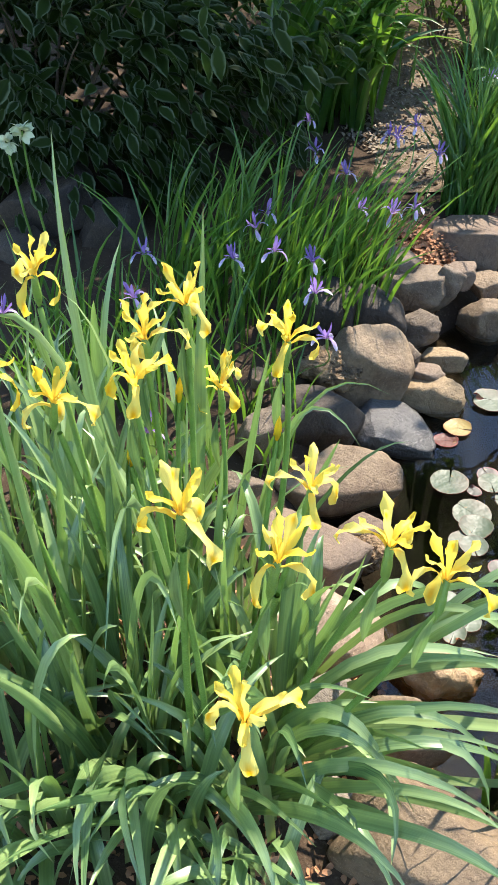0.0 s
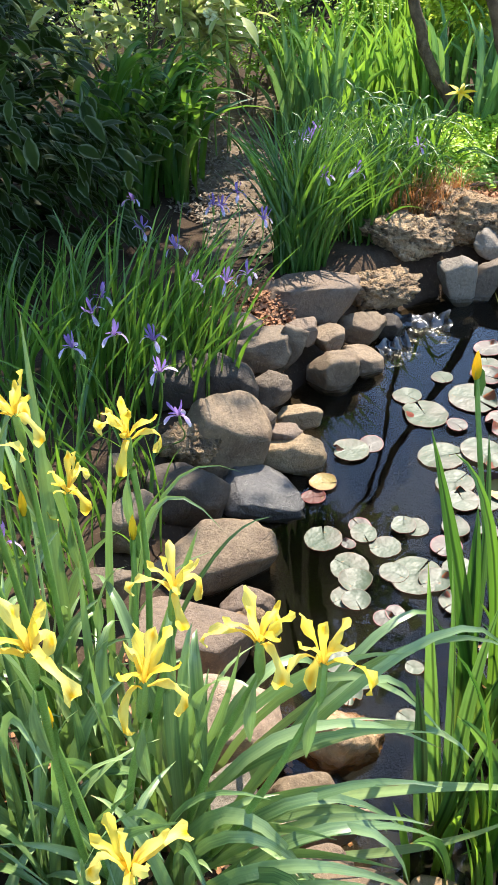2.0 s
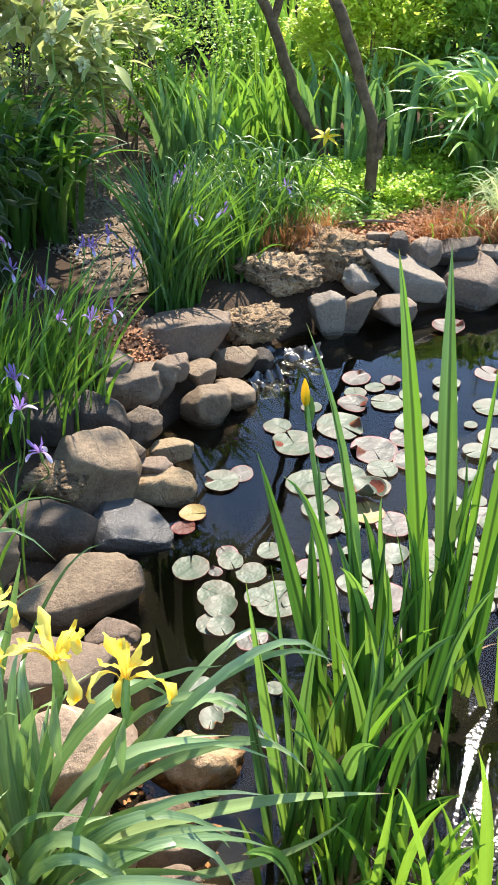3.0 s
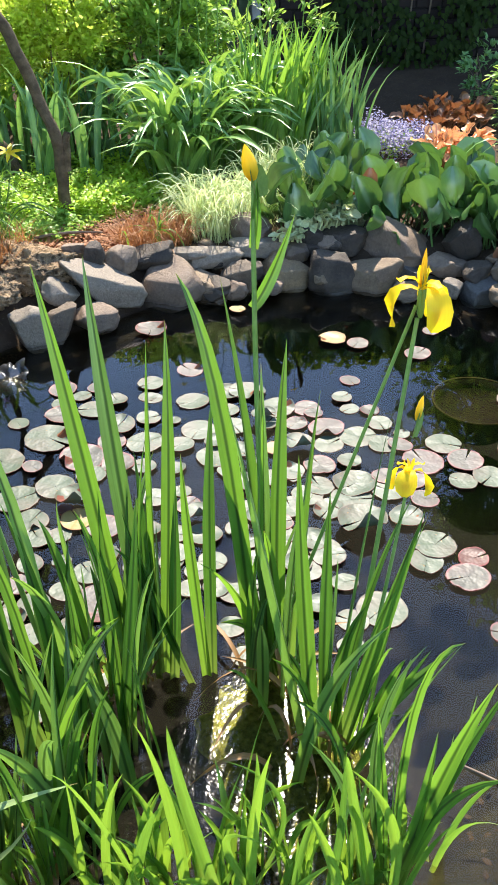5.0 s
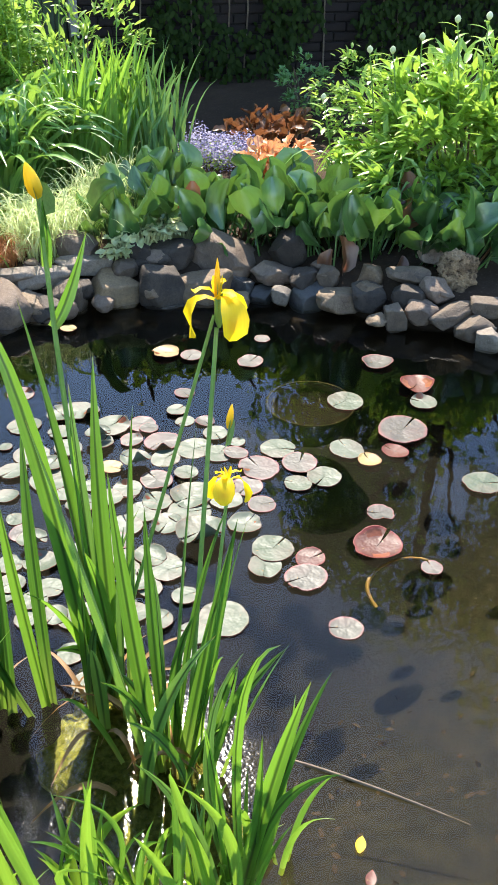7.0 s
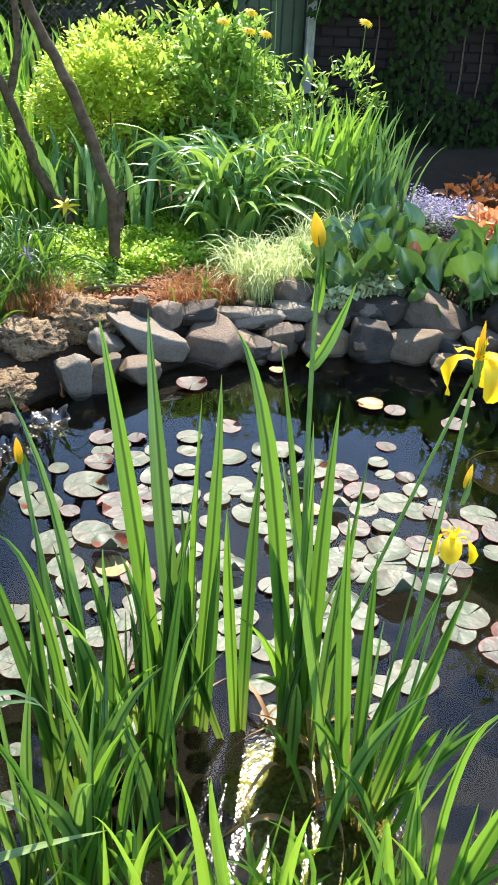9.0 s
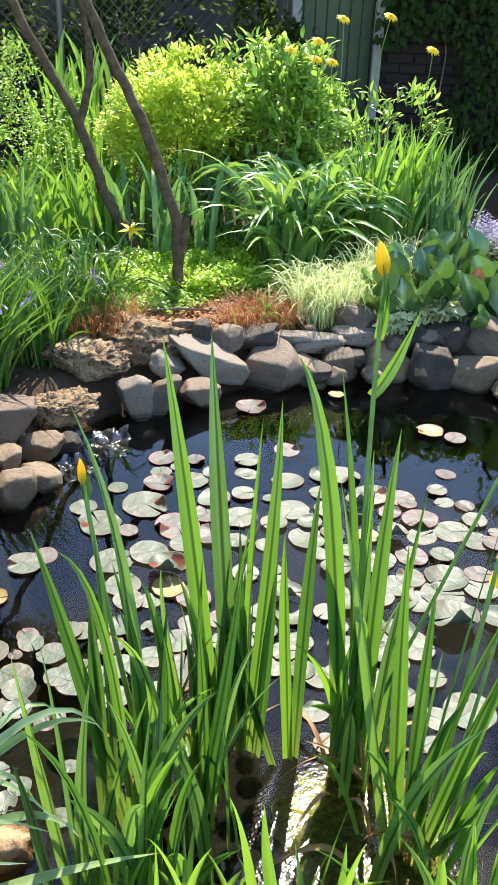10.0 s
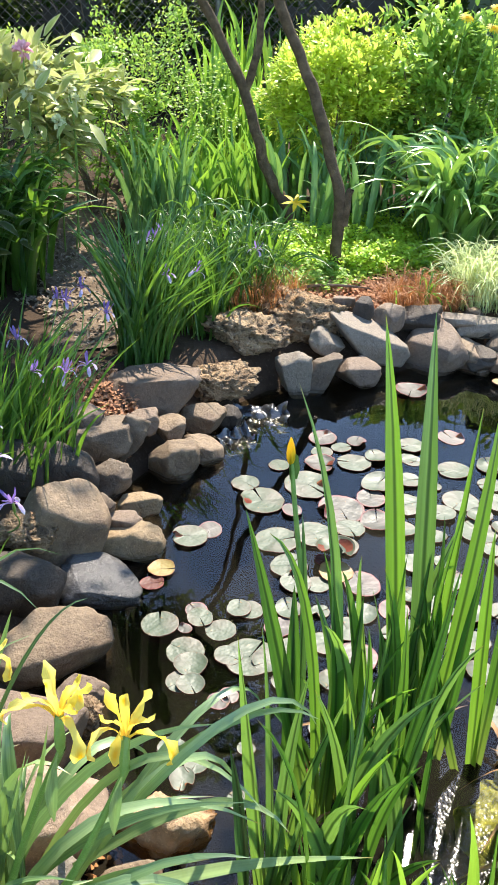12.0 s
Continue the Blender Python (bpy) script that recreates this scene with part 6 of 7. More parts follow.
violet_b = strap_clump("violet_iris_clump", "upright grassy clump of violet irises in the sun", "iris", (0.86, 3.10, 0.15), 0.10, 160, 80, 0.60, 0.36, 0.0125, 0.10, M_GRASSY, lean=0.9, group="violet irises", n=8)
strap_clump("violet_iris_clump", "thin grassy violet irises beside the yellow ones", "iris", (-0.20, 1.76, 0.10), 0.40, 105, 60, 0.38, 0.18, 0.0105, 0.10, M_GRASSY, group="violet irises", n=8)
for _x, _y, _z in [(0.26, 3.12, 0.46), (0.27, 2.84, 0.46), (0.53, 2.98, 0.46), (0.56, 3.00, 0.44), (0.63, 3.06, 0.46), (0.67, 2.80, 0.46), (0.36, 2.65, 0.46), (0.38, 2.40, 0.46), (0.47, 2.37, 0.46), (0.54, 2.40, 0.46),
                   (0.11, 2.37, 0.46), (0.08, 2.28, 0.46), (0.13, 2.14, 0.46), (-0.22, 2.13, 0.46), (-0.22, 1.90, 0.46), (0.02, 2.10, 0.46), (0.23, 2.08, 0.46), (0.23, 1.92, 0.46),
                   (-0.53, 1.83, 0.46), (-0.13, 1.37, 0.46), (0.26, 1.87, 0.36)]:
    iris_flower(violet_a, (_x, _y, _z), "violet", 0.95, rng.uniform(0, 120), (rng.uniform(-12, 12), rng.uniform(-12, 12)))
    _fx, _fy = _x * 0.8, 2.5 + (_y - 2.5) * 0.7
    stem_to(violet_a, (_fx, _fy, ground_z(_fx, _fy)), (_x, _y, _z - 0.03), 0.0022)
for _x, _y, _z in [(0.96, 3.45, 0.50), (1.06, 3.56, 0.50), (0.94, 3.02, 0.50), (1.06, 3.03, 0.50), (1.42, 3.37, 0.45), (0.99, 3.40, 0.52)]:
    iris_flower(violet_b, (_x, _y, _z), "violet", 0.95, rng.uniform(0, 120), (rng.uniform(-12, 12), rng.uniform(-12, 12)))
    stem_to(violet_b, (0.86 + (_x - 0.86) * 0.4, 3.10 + (_y - 3.10) * 0.4, 0.15), (_x, _y, _z - 0.03), 0.0022)

# ---- tufts and perennials behind the pond ----
strap_clump("arching_grass", "arching green strap leaves behind the pond bank", "grass", (1.34, 3.64, 0.2), 0.26, 120, 120, 0.55, 0.4, 0.012, 0.75, M_GRASSY)
strap_clump("daylily", "sunlit daylily clump with arching glossy leaves", "daylily", (2.72, 3.95, 0.22), 0.17, 150, 60, 0.74, 0.60, 0.042, 0.55, M_DAYLILY, group="daylilies")
strap_clump("daylily", "glossy green daylily leaves in the border", "daylily", (3.05, 4.15, 0.22), 0.15, 90, 40, 0.76, 0.55, 0.042, 0.5, M_DAYLILY, group="daylilies")
strap_clump("daylily", "daylily leaves arching beside the peony bush", "daylily", (4.05, 2.62, 0.22), 0.18, 40, 30, 0.5, 0.42, 0.020, 0.85, M_DAYLILY, group="daylilies")
strap_clump("daylily", "arching strap leaves at the foot of the peony", "daylily", (3.98, 2.22, 0.2), 0.14, 46, 20, 0.52, 0.46, 0.021, 0.85, M_DAYLILY, group="daylilies")
strap_clump("bearded_iris", "tall sunlit bearded iris leaves in the border", "iris", (3.35, 4.02, 0.24), 0.30, 100, 60, 0.78, 0.24, 0.036, 0.12, M_BROAD, group="bearded irises", oval=(1.0, 0.6))
strap_clump("bearded_iris", "blue-green bearded iris leaves at the border end", "iris", (3.75, 3.95, 0.24), 0.16, 36, 20, 0.70, 0.26, 0.032, 0.12, M_BLUEGREEN, group="bearded irises")
strap_clump("bearded_iris", "bearded iris leaves among the tree trunks", "iris", (1.60, 4.75, 0.24), 0.42, 110, 60, 0.60, 0.25, 0.036, 0.15, M_BROAD, group="bearded irises")
strap_clump("bearded_iris", "bearded iris leaves below the golden bush", "iris", (2.25, 4.45, 0.24), 0.36, 70, 30, 0.66, 0.28, 0.034, 0.25, M_BLUEGREEN, group="bearded irises")
strap_clump("bearded_iris", "blue-green bearded iris leaves beside the path", "iris", (1.30, 4.55, 0.24), 0.2, 46, 20, 0.62, 0.25, 0.032, 0.15, M_BLUEGREEN, group="bearded irises")
strap_clump("bearded_iris", "lush dark green iris leaves leaning over the path", "iris", (0.34, 4.08, 0.2), 0.30, 110, 50, 0.74, 0.50, 0.042, 0.40, M_GRASSY, group="bearded irises", lean=-0.3)
strap_clump("bearded_iris", "tall iris leaves far behind the golden bush", "iris", (2.35, 6.0, 0.3), 0.5, 60, 60, 1.05, 0.3, 0.05, 0.15, M_BROAD, group="bearded irises")
strap_clump("brown_sedge", "low tuft of russet brown sedge on mulch", "sedge", (1.47, 3.40, 0.22), 0.12, 110, 240, 0.25, 0.18, 0.0034, 0.45, M_SEDGE, group="brown sedges", n=6, leaf="blade", oval=(1.5, 1))
strap_clump("brown_sedge", "rounded tuft of russet brown sedge beside the stones", "sedge", (2.22, 3.32, 0.2), 0.13, 150, 330, 0.23, 0.22, 0.0034, 0.6, M_SEDGE, group="brown sedges", n=6, leaf="blade", oval=(1.4, 1))
strap_clump("striped_grass", "pale variegated grass tuft spilling towards the stones", "grass", (2.62, 3.32, 0.2), 0.19, 180, 560, 0.36, 0.28, 0.0058, 0.7, M_VARIGRASS, group="striped grasses", n=7, leaf="blade", oval=(1.2, 1))
strap_clump("striped_grass", "pale variegated grass behind the large-leaved plants", "grass", (3.02, 3.46, 0.2), 0.18, 120, 320, 0.36, 0.24, 0.0058, 0.65, M_VARIGRASS, group="striped grasses", n=7, leaf="blade", oval=(1.3, 1))


def bush(name, label, category, centre, radii, count, leaf_len, leaf_w, material, twigs=8, seed=1, hang=0.0, group=""):
    """A shrub: woody stems from one foot, and a crown of leaves in uneven clumps with gaps."""
    q = random.Random(seed)
    cx, cy, cz = centre
    gz = ground_z(cx, cy)
    t = thing(name, label, category, (cx, cy, gz), group)
    for _ in range(twigs):
        s = Sheet()
        d = Vector((q.gauss(0, 1), q.gauss(0, 1), q.gauss(0.35, 0.8))).normalized()
        e = Vector((cx + d.x * radii[0] * 0.8, cy + d.y * radii[1] * 0.8, max(gz + 0.1, cz + d.z * radii[2] * 0.8)))
        f = Vector((cx + q.gauss(0, 0.04), cy + q.gauss(0, 0.04), gz - 0.02))
        pts = bezier(f, f.lerp(e, 0.5) + Vector((0, 0, 0.12 * radii[2])), e, 7)
        s.tube(pts, [0.009 * (1 - 0.75 * i / 6) for i in range(7)], 5)
        part("woody_stem", s.mesh("woody_stem"), M_TWIG, t)
    clumps = []
    for _ in range(int(26 + count / 60)):
        d = Vector((q.gauss(0, 1), q.gauss(0, 1), q.gauss(0.15, 0.9))).normalized() * q.uniform(0.5, 1.12)
        clumps.append((Vector((cx + d.x * radii[0], cy + d.y * radii[1], max(gz + 0.06, cz + d.z * radii[2]))), q.uniform(0.07, 0.20) * max(radii)))
    for share, nm in ((0.5, "outer_leaves"), (0.5, "inner_leaves")):
        s = Sheet()
        for _ in range(int(count * share)):
            c, r = q.choice(clumps)
            p = c + Vector((q.gauss(0, r * 0.6), q.gauss(0, r * 0.6), q.gauss(0, r * 0.5)))
            if p.z < gz + 0.02:
                continue
            d = (p - Vector((cx, cy, cz - radii[2] * 0.6))).normalized() + Vector((q.gauss(0, 0.6), q.gauss(0, 0.6), q.gauss(-0.1, 0.5) - hang))
            k = q.uniform(0.6, 1.15)
            leaf_quad(s, p, d, Vector((q.gauss(0, 0.35), q.gauss(0, 0.35), 1)), leaf_len * k, leaf_w * k, q.uniform(0.05, 0.4), 0.25, 5)
        part(nm, s.mesh(nm), material, t, kind="stuff")
    return t


bush("golden_bush", "bright golden-leaved shrub in full sun", "shrub", (2.50, 4.95, 0.82), (0.43, 0.38, 0.36), 16000, 0.042, 0.02, M_GOLD, seed=3)
bush("green_bush", "leafy green perennial bush beside the golden shrub", "shrub", (2.98, 4.75, 0.80), (0.40, 0.36, 0.50), 6000, 0.07, 0.03, M_SHRUB, seed=4)
bush("small_leaved_bush", "small-leaved green shrub below the fence", "shrub", (1.35, 5.45, 0.72), (0.60, 0.45, 0.50), 7500, 0.026, 0.016, M_SHRUB, seed=5)
bush("small_leaved_bush", "fine-leaved green shrub at the back of the border", "shrub", (0.55, 5.6, 0.62), (0.50, 0.45, 0.45), 4200, 0.026, 0.016, M_SHRUB, seed=15)
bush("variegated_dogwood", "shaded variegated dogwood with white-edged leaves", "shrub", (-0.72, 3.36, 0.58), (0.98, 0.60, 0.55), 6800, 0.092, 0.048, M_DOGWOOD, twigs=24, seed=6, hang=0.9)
bush("cream_edged_plant", "cream-variegated shrub catching the sun", "shrub", (0.42, 4.55, 0.86), (0.60, 0.32, 0.30), 1500, 0.125, 0.05, M_PALE, twigs=12, seed=7)
bush("peony_bush", "sunlit green peony bush with upright leaves", "peony", (4.34, 2.26, 0.52), (0.50, 0.48, 0.38), 6200, 0.110, 0.032, M_PEONY, twigs=22, seed=8)
bush("small_leaved_bush", "bright small-leaved shrub beside the path", "shrub", (1.02, 4.95, 0.70), (0.36, 0.26, 0.34), 3600, 0.034, 0.02, M_SHRUB, seed=16)
bush("low_shrub", "dark low shrub in the shade of the wall", "shrub", (5.30, 4.25, 0.42), (0.22, 0.2, 0.22), 420, 0.05, 0.022, M_BLUEGREEN, seed=9)
bush("low_shrub", "shaded green perennial below the brick wall", "shrub", (5.35, 3.6, 0.45), (0.5, 0.4, 0.25), 1300, 0.05, 0.022, M_SHRUB, seed=10)
bush("low_shrub", "dark green leaves behind the iris border", "shrub", (3.75, 4.75, 0.62), (0.5, 0.3, 0.40), 1500, 0.07, 0.024, M_SHRUB, seed=11)


def low_mat(name, label, category, centre, radii, count, size, material, seed, height=0.05):
    """A low mat of tiny leaves that follows the ground."""
    q = random.Random(seed)
    s = Sheet()
    for _ in range(count):
        a, r = q.uniform(0, math.tau), math.sqrt(q.random())
        r *= 0.85 + 0.25 * noise.noise((math.cos(a) * 2, math.sin(a) * 2, seed))
        x, y = centre[0] + radii[0] * r * math.cos(a), centre[1] + radii[1] * r * math.sin(a)
        z = ground_z(x, y) + height * q.random() * (0.55 + 0.9 * abs(noise.noise((x * 6, y * 6, seed))))
        leaf_quad(s, (x, y, z), (q.gauss(0, 1), q.gauss(0, 1), q.uniform(0.1, 1.2)), (q.gauss(0, 0.4), q.gauss(0, 0.4), 1), size * q.uniform(0.6, 1.2), size * 0.6, 0.3, 0.2, 4)
    ob = part(name, s.mesh(name), material)
    tagged(ob, label, category, kind="stuff")
    return ob


low_mat("ground_cover", "bright green creeping ground cover round the trunk", "ground cover", (2.26, 4.02), (0.60, 0.42), 14000, 0.024, M_COVER, 21, 0.17)
low_mat("ground_cover", "green creeping plants below the fork of the tree", "ground cover", (1.82, 3.72), (0.32, 0.24), 2600, 0.026, M_SHRUB, 22, 0.10)
low_mat("ground_cover", "creeping green plants in front of the daylilies", "ground cover", (2.60, 3.68), (0.25, 0.18), 1400, 0.026, M_SHRUB, 23, 0.10)
low_mat("ground_cover", "small green leaves among the blue flowers", "ground cover", (4.12, 3.86), (0.28, 0.31), 900, 0.022, M_SHRUB, 38, 0.11)
low_mat("blue_flower_mat", "mat of small blue-violet flowers in the border", "flowers", (4.12, 3.84), (0.28, 0.32), 4400, 0.016, M_BLUE, 24, 0.20)
low_mat("bark_mulch", "loose red bark mulch beside the stones", "mulch", (2.05, 3.42), (0.60, 0.26), 8000, 0.020, M_MULCH, 25, 0.055)
low_mat("bark_mulch", "red bark chips above the stone bank", "mulch", (0.58, 2.74), (0.22, 0.28), 4600, 0.018, M_MULCH, 26, 0.09)
low_mat("leaf_litter", "dry leaf litter lying on the garden path", "leaf litter", (0.80, 3.95), (0.40, 0.80), 2600, 0.022, M_LITTER, 27, 0.010)
low_mat("bark_mulch", "reddish bark crumbs under the yellow irises", "mulch", (-0.05, 0.95), (0.6, 0.45), 1600, 0.018, M_MULCH, 28, 0.010)


def round_leaf(sheet, p, d, size, q, cup=0.45, wave=0.30):
    """A broad, rounded, cupped leaf."""
    d = Vector(d).normalized()
    up = Vector((q.gauss(0, 0.6), q.gauss(0, 0.6), 1))
    side = d.cross(up).normalized()
    nrm = side.cross(d)
    prof = (0.16, 0.62, 0.92, 1.0, 0.90, 0.62, 0.10)
    bend = q.uniform(0.0, 0.45)
    pts = [Vector(p) + d * (size * i / 6) - nrm * (bend * size * (i / 6) ** 2 * 0.6) for i in range(7)]
    sheet.strip(pts, [size * 0.68 * w for w in prof], side, cup, 7, wave, q.uniform(0, 6))


def spoon_leaf(sheet, p, d, size, q):
    """A leathery spoon-shaped leaf that stands up, folds along its rib and rolls back at the tip."""
    d = (Vector(d) + Vector((0, 0, q.uniform(0.1, 0.8)))).normalized()
    out = Vector((d.x, d.y, 0)) + Vector((q.gauss(0, 0.3), q.gauss(0, 0.3), 0.05))
    side = Vector((0, 0, 1)).cross(out).normalized()
    side = (side + Vector((q.gauss(0, 0.6), q.gauss(0, 0.6), q.gauss(0, 0.45)))).normalized()
    nrm = side.cross(d).normalized()
    prof = (0.14, 0.36, 0.66, 0.88, 1.0, 1.0, 0.90, 0.66, 0.22)
    bend = q.uniform(0.0, 1.15)
    pts = [Vector(p) + d * (size * i / 8 * (1 - 0.25 * max(0, bend) * (i / 8) ** 2)) - nrm * (bend * size * (i / 8) ** 2.4 * 0.6) for i in range(9)]
    sheet.strip(pts, [size * q.uniform(0.54, 0.66) * w for w in prof], side, q.uniform(0.40, 0.85), 7, 0.12, q.uniform(0, 6))


def rosette(name, label, category, centre, radii, count, size, material, seed, lift=0.6, other=None, share=0.0, z0=0.0, rise=0.12, leaf=round_leaf):
    """A plant of broad leaves on short stalks, each leaf a part."""
    q = random.Random(seed)
    t = thing(name, label, category, (centre[0], centre[1], ground_z(centre[0], centre[1])))
    for _ in range(count):
        a, r = q.uniform(0, math.tau), math.sqrt(q.random())
        x, y = centre[0] + radii[0] * r * math.cos(a), centre[1] + radii[1] * r * math.sin(a)
        z = ground_z(x, y) + z0 + rise * q.random()
        s = Sheet()
        out = Vector((math.cos(a), math.sin(a), 0)) * r + Vector((q.gauss(0, 0.65), q.gauss(0, 0.65) - 0.2, q.uniform(-0.15, 1.5) * lift))
        k = size * q.uniform(0.7, 1.2)
        s.tube(bezier((x - out.x * 0.05, y - out.y * 0.05, ground_z(x, y) - 0.01), (x - out.x * 0.02, y - out.y * 0.02, (z + ground_z(x, y)) / 2), (x, y, z), 4), [0.005] * 4, 5)
        leaf(s, (x, y, z), out, k, q)
        part("leaf", s.mesh("leaf"), other if other and q.random() < share else material, t)
    return t


rosette("bergenia", "large-leaved bergenia growing over the stone rim", "bergenia", (3.04, 3.13), (0.32, 0.20), 69, 0.205, M_BERGENIA, 31, 0.8, M_BERGENIA_RED, 0.02, 0.05, 0.16, leaf=spoon_leaf)
rosette("bergenia", "bergenia with broad leathery leaves above the stones", "bergenia", (3.46, 2.81), (0.36, 0.26), 79, 0.205, M_BERGENIA, 32, 0.8, M_BERGENIA_RED, 0.02, 0.05, 0.15, leaf=spoon_leaf)
rim_bergenia = rosette("bergenia", "bergenia with a few reddened leaves over the pond rim", "bergenia", (3.77, 2.37), (0.34, 0.28), 79, 0.205, M_BERGENIA, 33, 0.8, M_BERGENIA_RED, 0.04, 0.05, 0.15, leaf=spoon_leaf)
for _x, _y, _z, _k, _d in [(3.46, 2.23, 0.10, 0.20, (0.05, -0.1, 0.7)), (3.40, 2.27, 0.12, 0.13, (-0.5, -0.2, 0.4)), (3.62, 2.06, 0.10, 0.12, (0.1, -0.5, 0.5))]:
    _s = Sheet()
    spoon_leaf(_s, (_x, _y, _z), _d, _k, random.Random(int(_x * 100)))
    part("leaf", _s.mesh("leaf"), M_BERGENIA_RED, rim_bergenia, "reddish brown old leaf")
rosette("bergenia", "broad bergenia leaves in the corner of the pond", "bergenia", (4.03, 1.97), (0.34, 0.28), 72, 0.205, M_BERGENIA, 34, 0.8, M_BERGENIA_RED, 0.03, 0.05, 0.15, leaf=spoon_leaf)
rosette("creeping_rosettes", "small grey-green fleshy leaves on the stone rim", "ground cover", (2.92, 2.93), (0.28, 0.06), 120, 0.056, M_SEDUM, 35, 0.15, None, 0.0, 0.12, 0.03)
rosette("heuchera", "coral orange heuchera mound beside blue flowers", "heuchera", (4.20, 3.42), (0.21, 0.15), 110, 0.080, M_HEUCHERA, 36, 0.8, None, 0.0, 0.03, 0.12)
rosette("heuchera", "shaded bronze heuchera mound behind the coral one", "heuchera", (4.66, 3.98), (0.34, 0.20), 120, 0.085, M_HEUCHERA_DK, 37, 0.8, None, 0.0, 0.03, 0.12)


# ---- daisies, lily, peony buds ----
def daisy(x, y, z, foot):
    t = thing("yellow_daisy", "single yellow daisy on a long thin stem", "flower", (foot[0], foot[1], foot[2]), "yellow daisies")
    stem_to(t, foot, (x, y, z), 0.003, 0.05)
    s = Sheet()
    s.tube([Vector((x, y, z - 0.006)), Vector((x, y, z + 0.003)), Vector((x, y, z + 0.008))], [0.006, 0.011, 0.003], 9)
    part("flower_centre", s.mesh("flower_centre"), M_BUD, t)
    for i in range(14):
        a = math.tau * i / 14 + rng.uniform(-0.1, 0.1)
        p = Sheet()
        leaf_quad(p, (x + 0.007 * math.cos(a), y + 0.007 * math.sin(a), z), (math.cos(a), math.sin(a) * 0.75, 0.65 * math.sin(a)), (0, -0.65, 0.75), 0.036, 0.013, 0.25, 0.1, 4)
        part("ray_petal", p.mesh("ray_petal"), M_FLAGPETAL, t)


for _x, _y, _z in [(2.97, 4.23, 1.24), (3.04, 4.18, 1.23), (3.47, 3.88, 1.31), (3.28, 4.02, 1.46), (2.85, 4.30, 1.28), (3.08, 4.16, 1.44), (2.97, 4.22, 1.33)]:
    _fx, _fy = _x + rng.uniform(-0.1, 0.1), _y + 0.12
    daisy(_x, _y, _z, Vector((_fx, _fy, ground_z(_fx, _fy))))

day = thing("yellow_day_lily", "open star-shaped yellow lily among arching leaves", "lily", (1.66, 3.72, 0.2))
stem_to(day, (1.62, 3.76, 0.18), (1.70, 3.66, 0.56), 0.004)
for _i in range(6):
    _a = math.tau * _i / 6
    _s = Sheet()
    leaf_quad(_s, (1.70, 3.66, 0.56), (math.cos(_a), math.sin(_a) - 0.25, 0.45 + 0.4 * math.sin(_a)), (0, -0.5, 1), 0.066, 0.02, 0.45, 0.2, 6)
    part("petal", _s.mesh("petal"), M_FLAGPETAL, day)


def bud_stalk(x, y, z, foot):
    """A peony stalk with a round bud and a collar of leaves."""
    t = thing("peony_bud", "round green peony bud on an upright leafy stalk", "flower bud", foot, "peony buds")
    stem_to(t, foot, (x, y, z), 0.004, 0.03)
    s = Sheet()
    s.tube([Vector((x, y, z + k)) for k in (-0.004, 0.004, 0.014, 0.024, 0.03)], [0.004, 0.012, 0.015, 0.010, 0.002], 9)
    part("bud", s.mesh("bud"), M_WHITE, t)
    for i in range(7):
        a = rng.uniform(0, math.tau)
        p = Sheet()
        leaf_quad(p, (x, y, z - 0.02 - 0.025 * i), (math.cos(a), math.sin(a), 0.6), (0, 0, 1), 0.085, 0.024, 0.35, 0.2, 5)
        part("leaf", p.mesh("leaf"), M_PEONY, t)


for _x, _y, _z in [(4.00, 2.62, 0.96), (4.02, 2.50, 0.97), (4.10, 2.40, 1.03), (4.10, 2.22, 1.12), (4.16, 2.10, 1.14), (3.95, 2.85, 0.72), (4.25, 2.0, 1.05)]:
    bud_stalk(_x, _y, _z, Vector((_x + 0.12, _y - 0.03, ground_z(_x + 0.12, _y))))


def cream_bloom(x, y, z, material, r, label):
    """A loose many-petalled bloom on a stalk."""
    foot = Vector((x, y + 0.1, ground_z(x, y + 0.1)))
    t = thing("round_bloom", label, "flower", foot, "round blooms")
    stem_to(t, foot, (x, y, z), 0.004)
    for i in range(26):
        d = Vector((rng.gauss(0, 1), rng.gauss(0, 1), rng.gauss(0.3, 0.9))).normalized()
        p = Sheet()
        leaf_quad(p, Vector((x, y, z)) + d * r * 0.25, d, (rng.gauss(0, 1), rng.gauss(0, 1), 1), r * 0.9, r * 0.7, 0.3, 0.3, 4)
        part("petal", p.mesh("petal"), material, t)


cream_bloom(0.61, 4.28, 1.13, M_PINK, 0.045, "faded pink double bloom above variegated leaves")
for _x, _y, _z in [(0.68, 4.26, 1.06), (0.80, 4.25, 0.98), (0.82, 4.28, 0.92), (0.74, 4.22, 0.84), (0.62, 4.24, 0.96), (-0.62, 2.6, 0.62), (-0.68, 2.62, 0.58)]:
    cream_bloom(_x, _y, _z, M_WHITE, 0.034, "cream-white flower cluster on a variegated shrub")


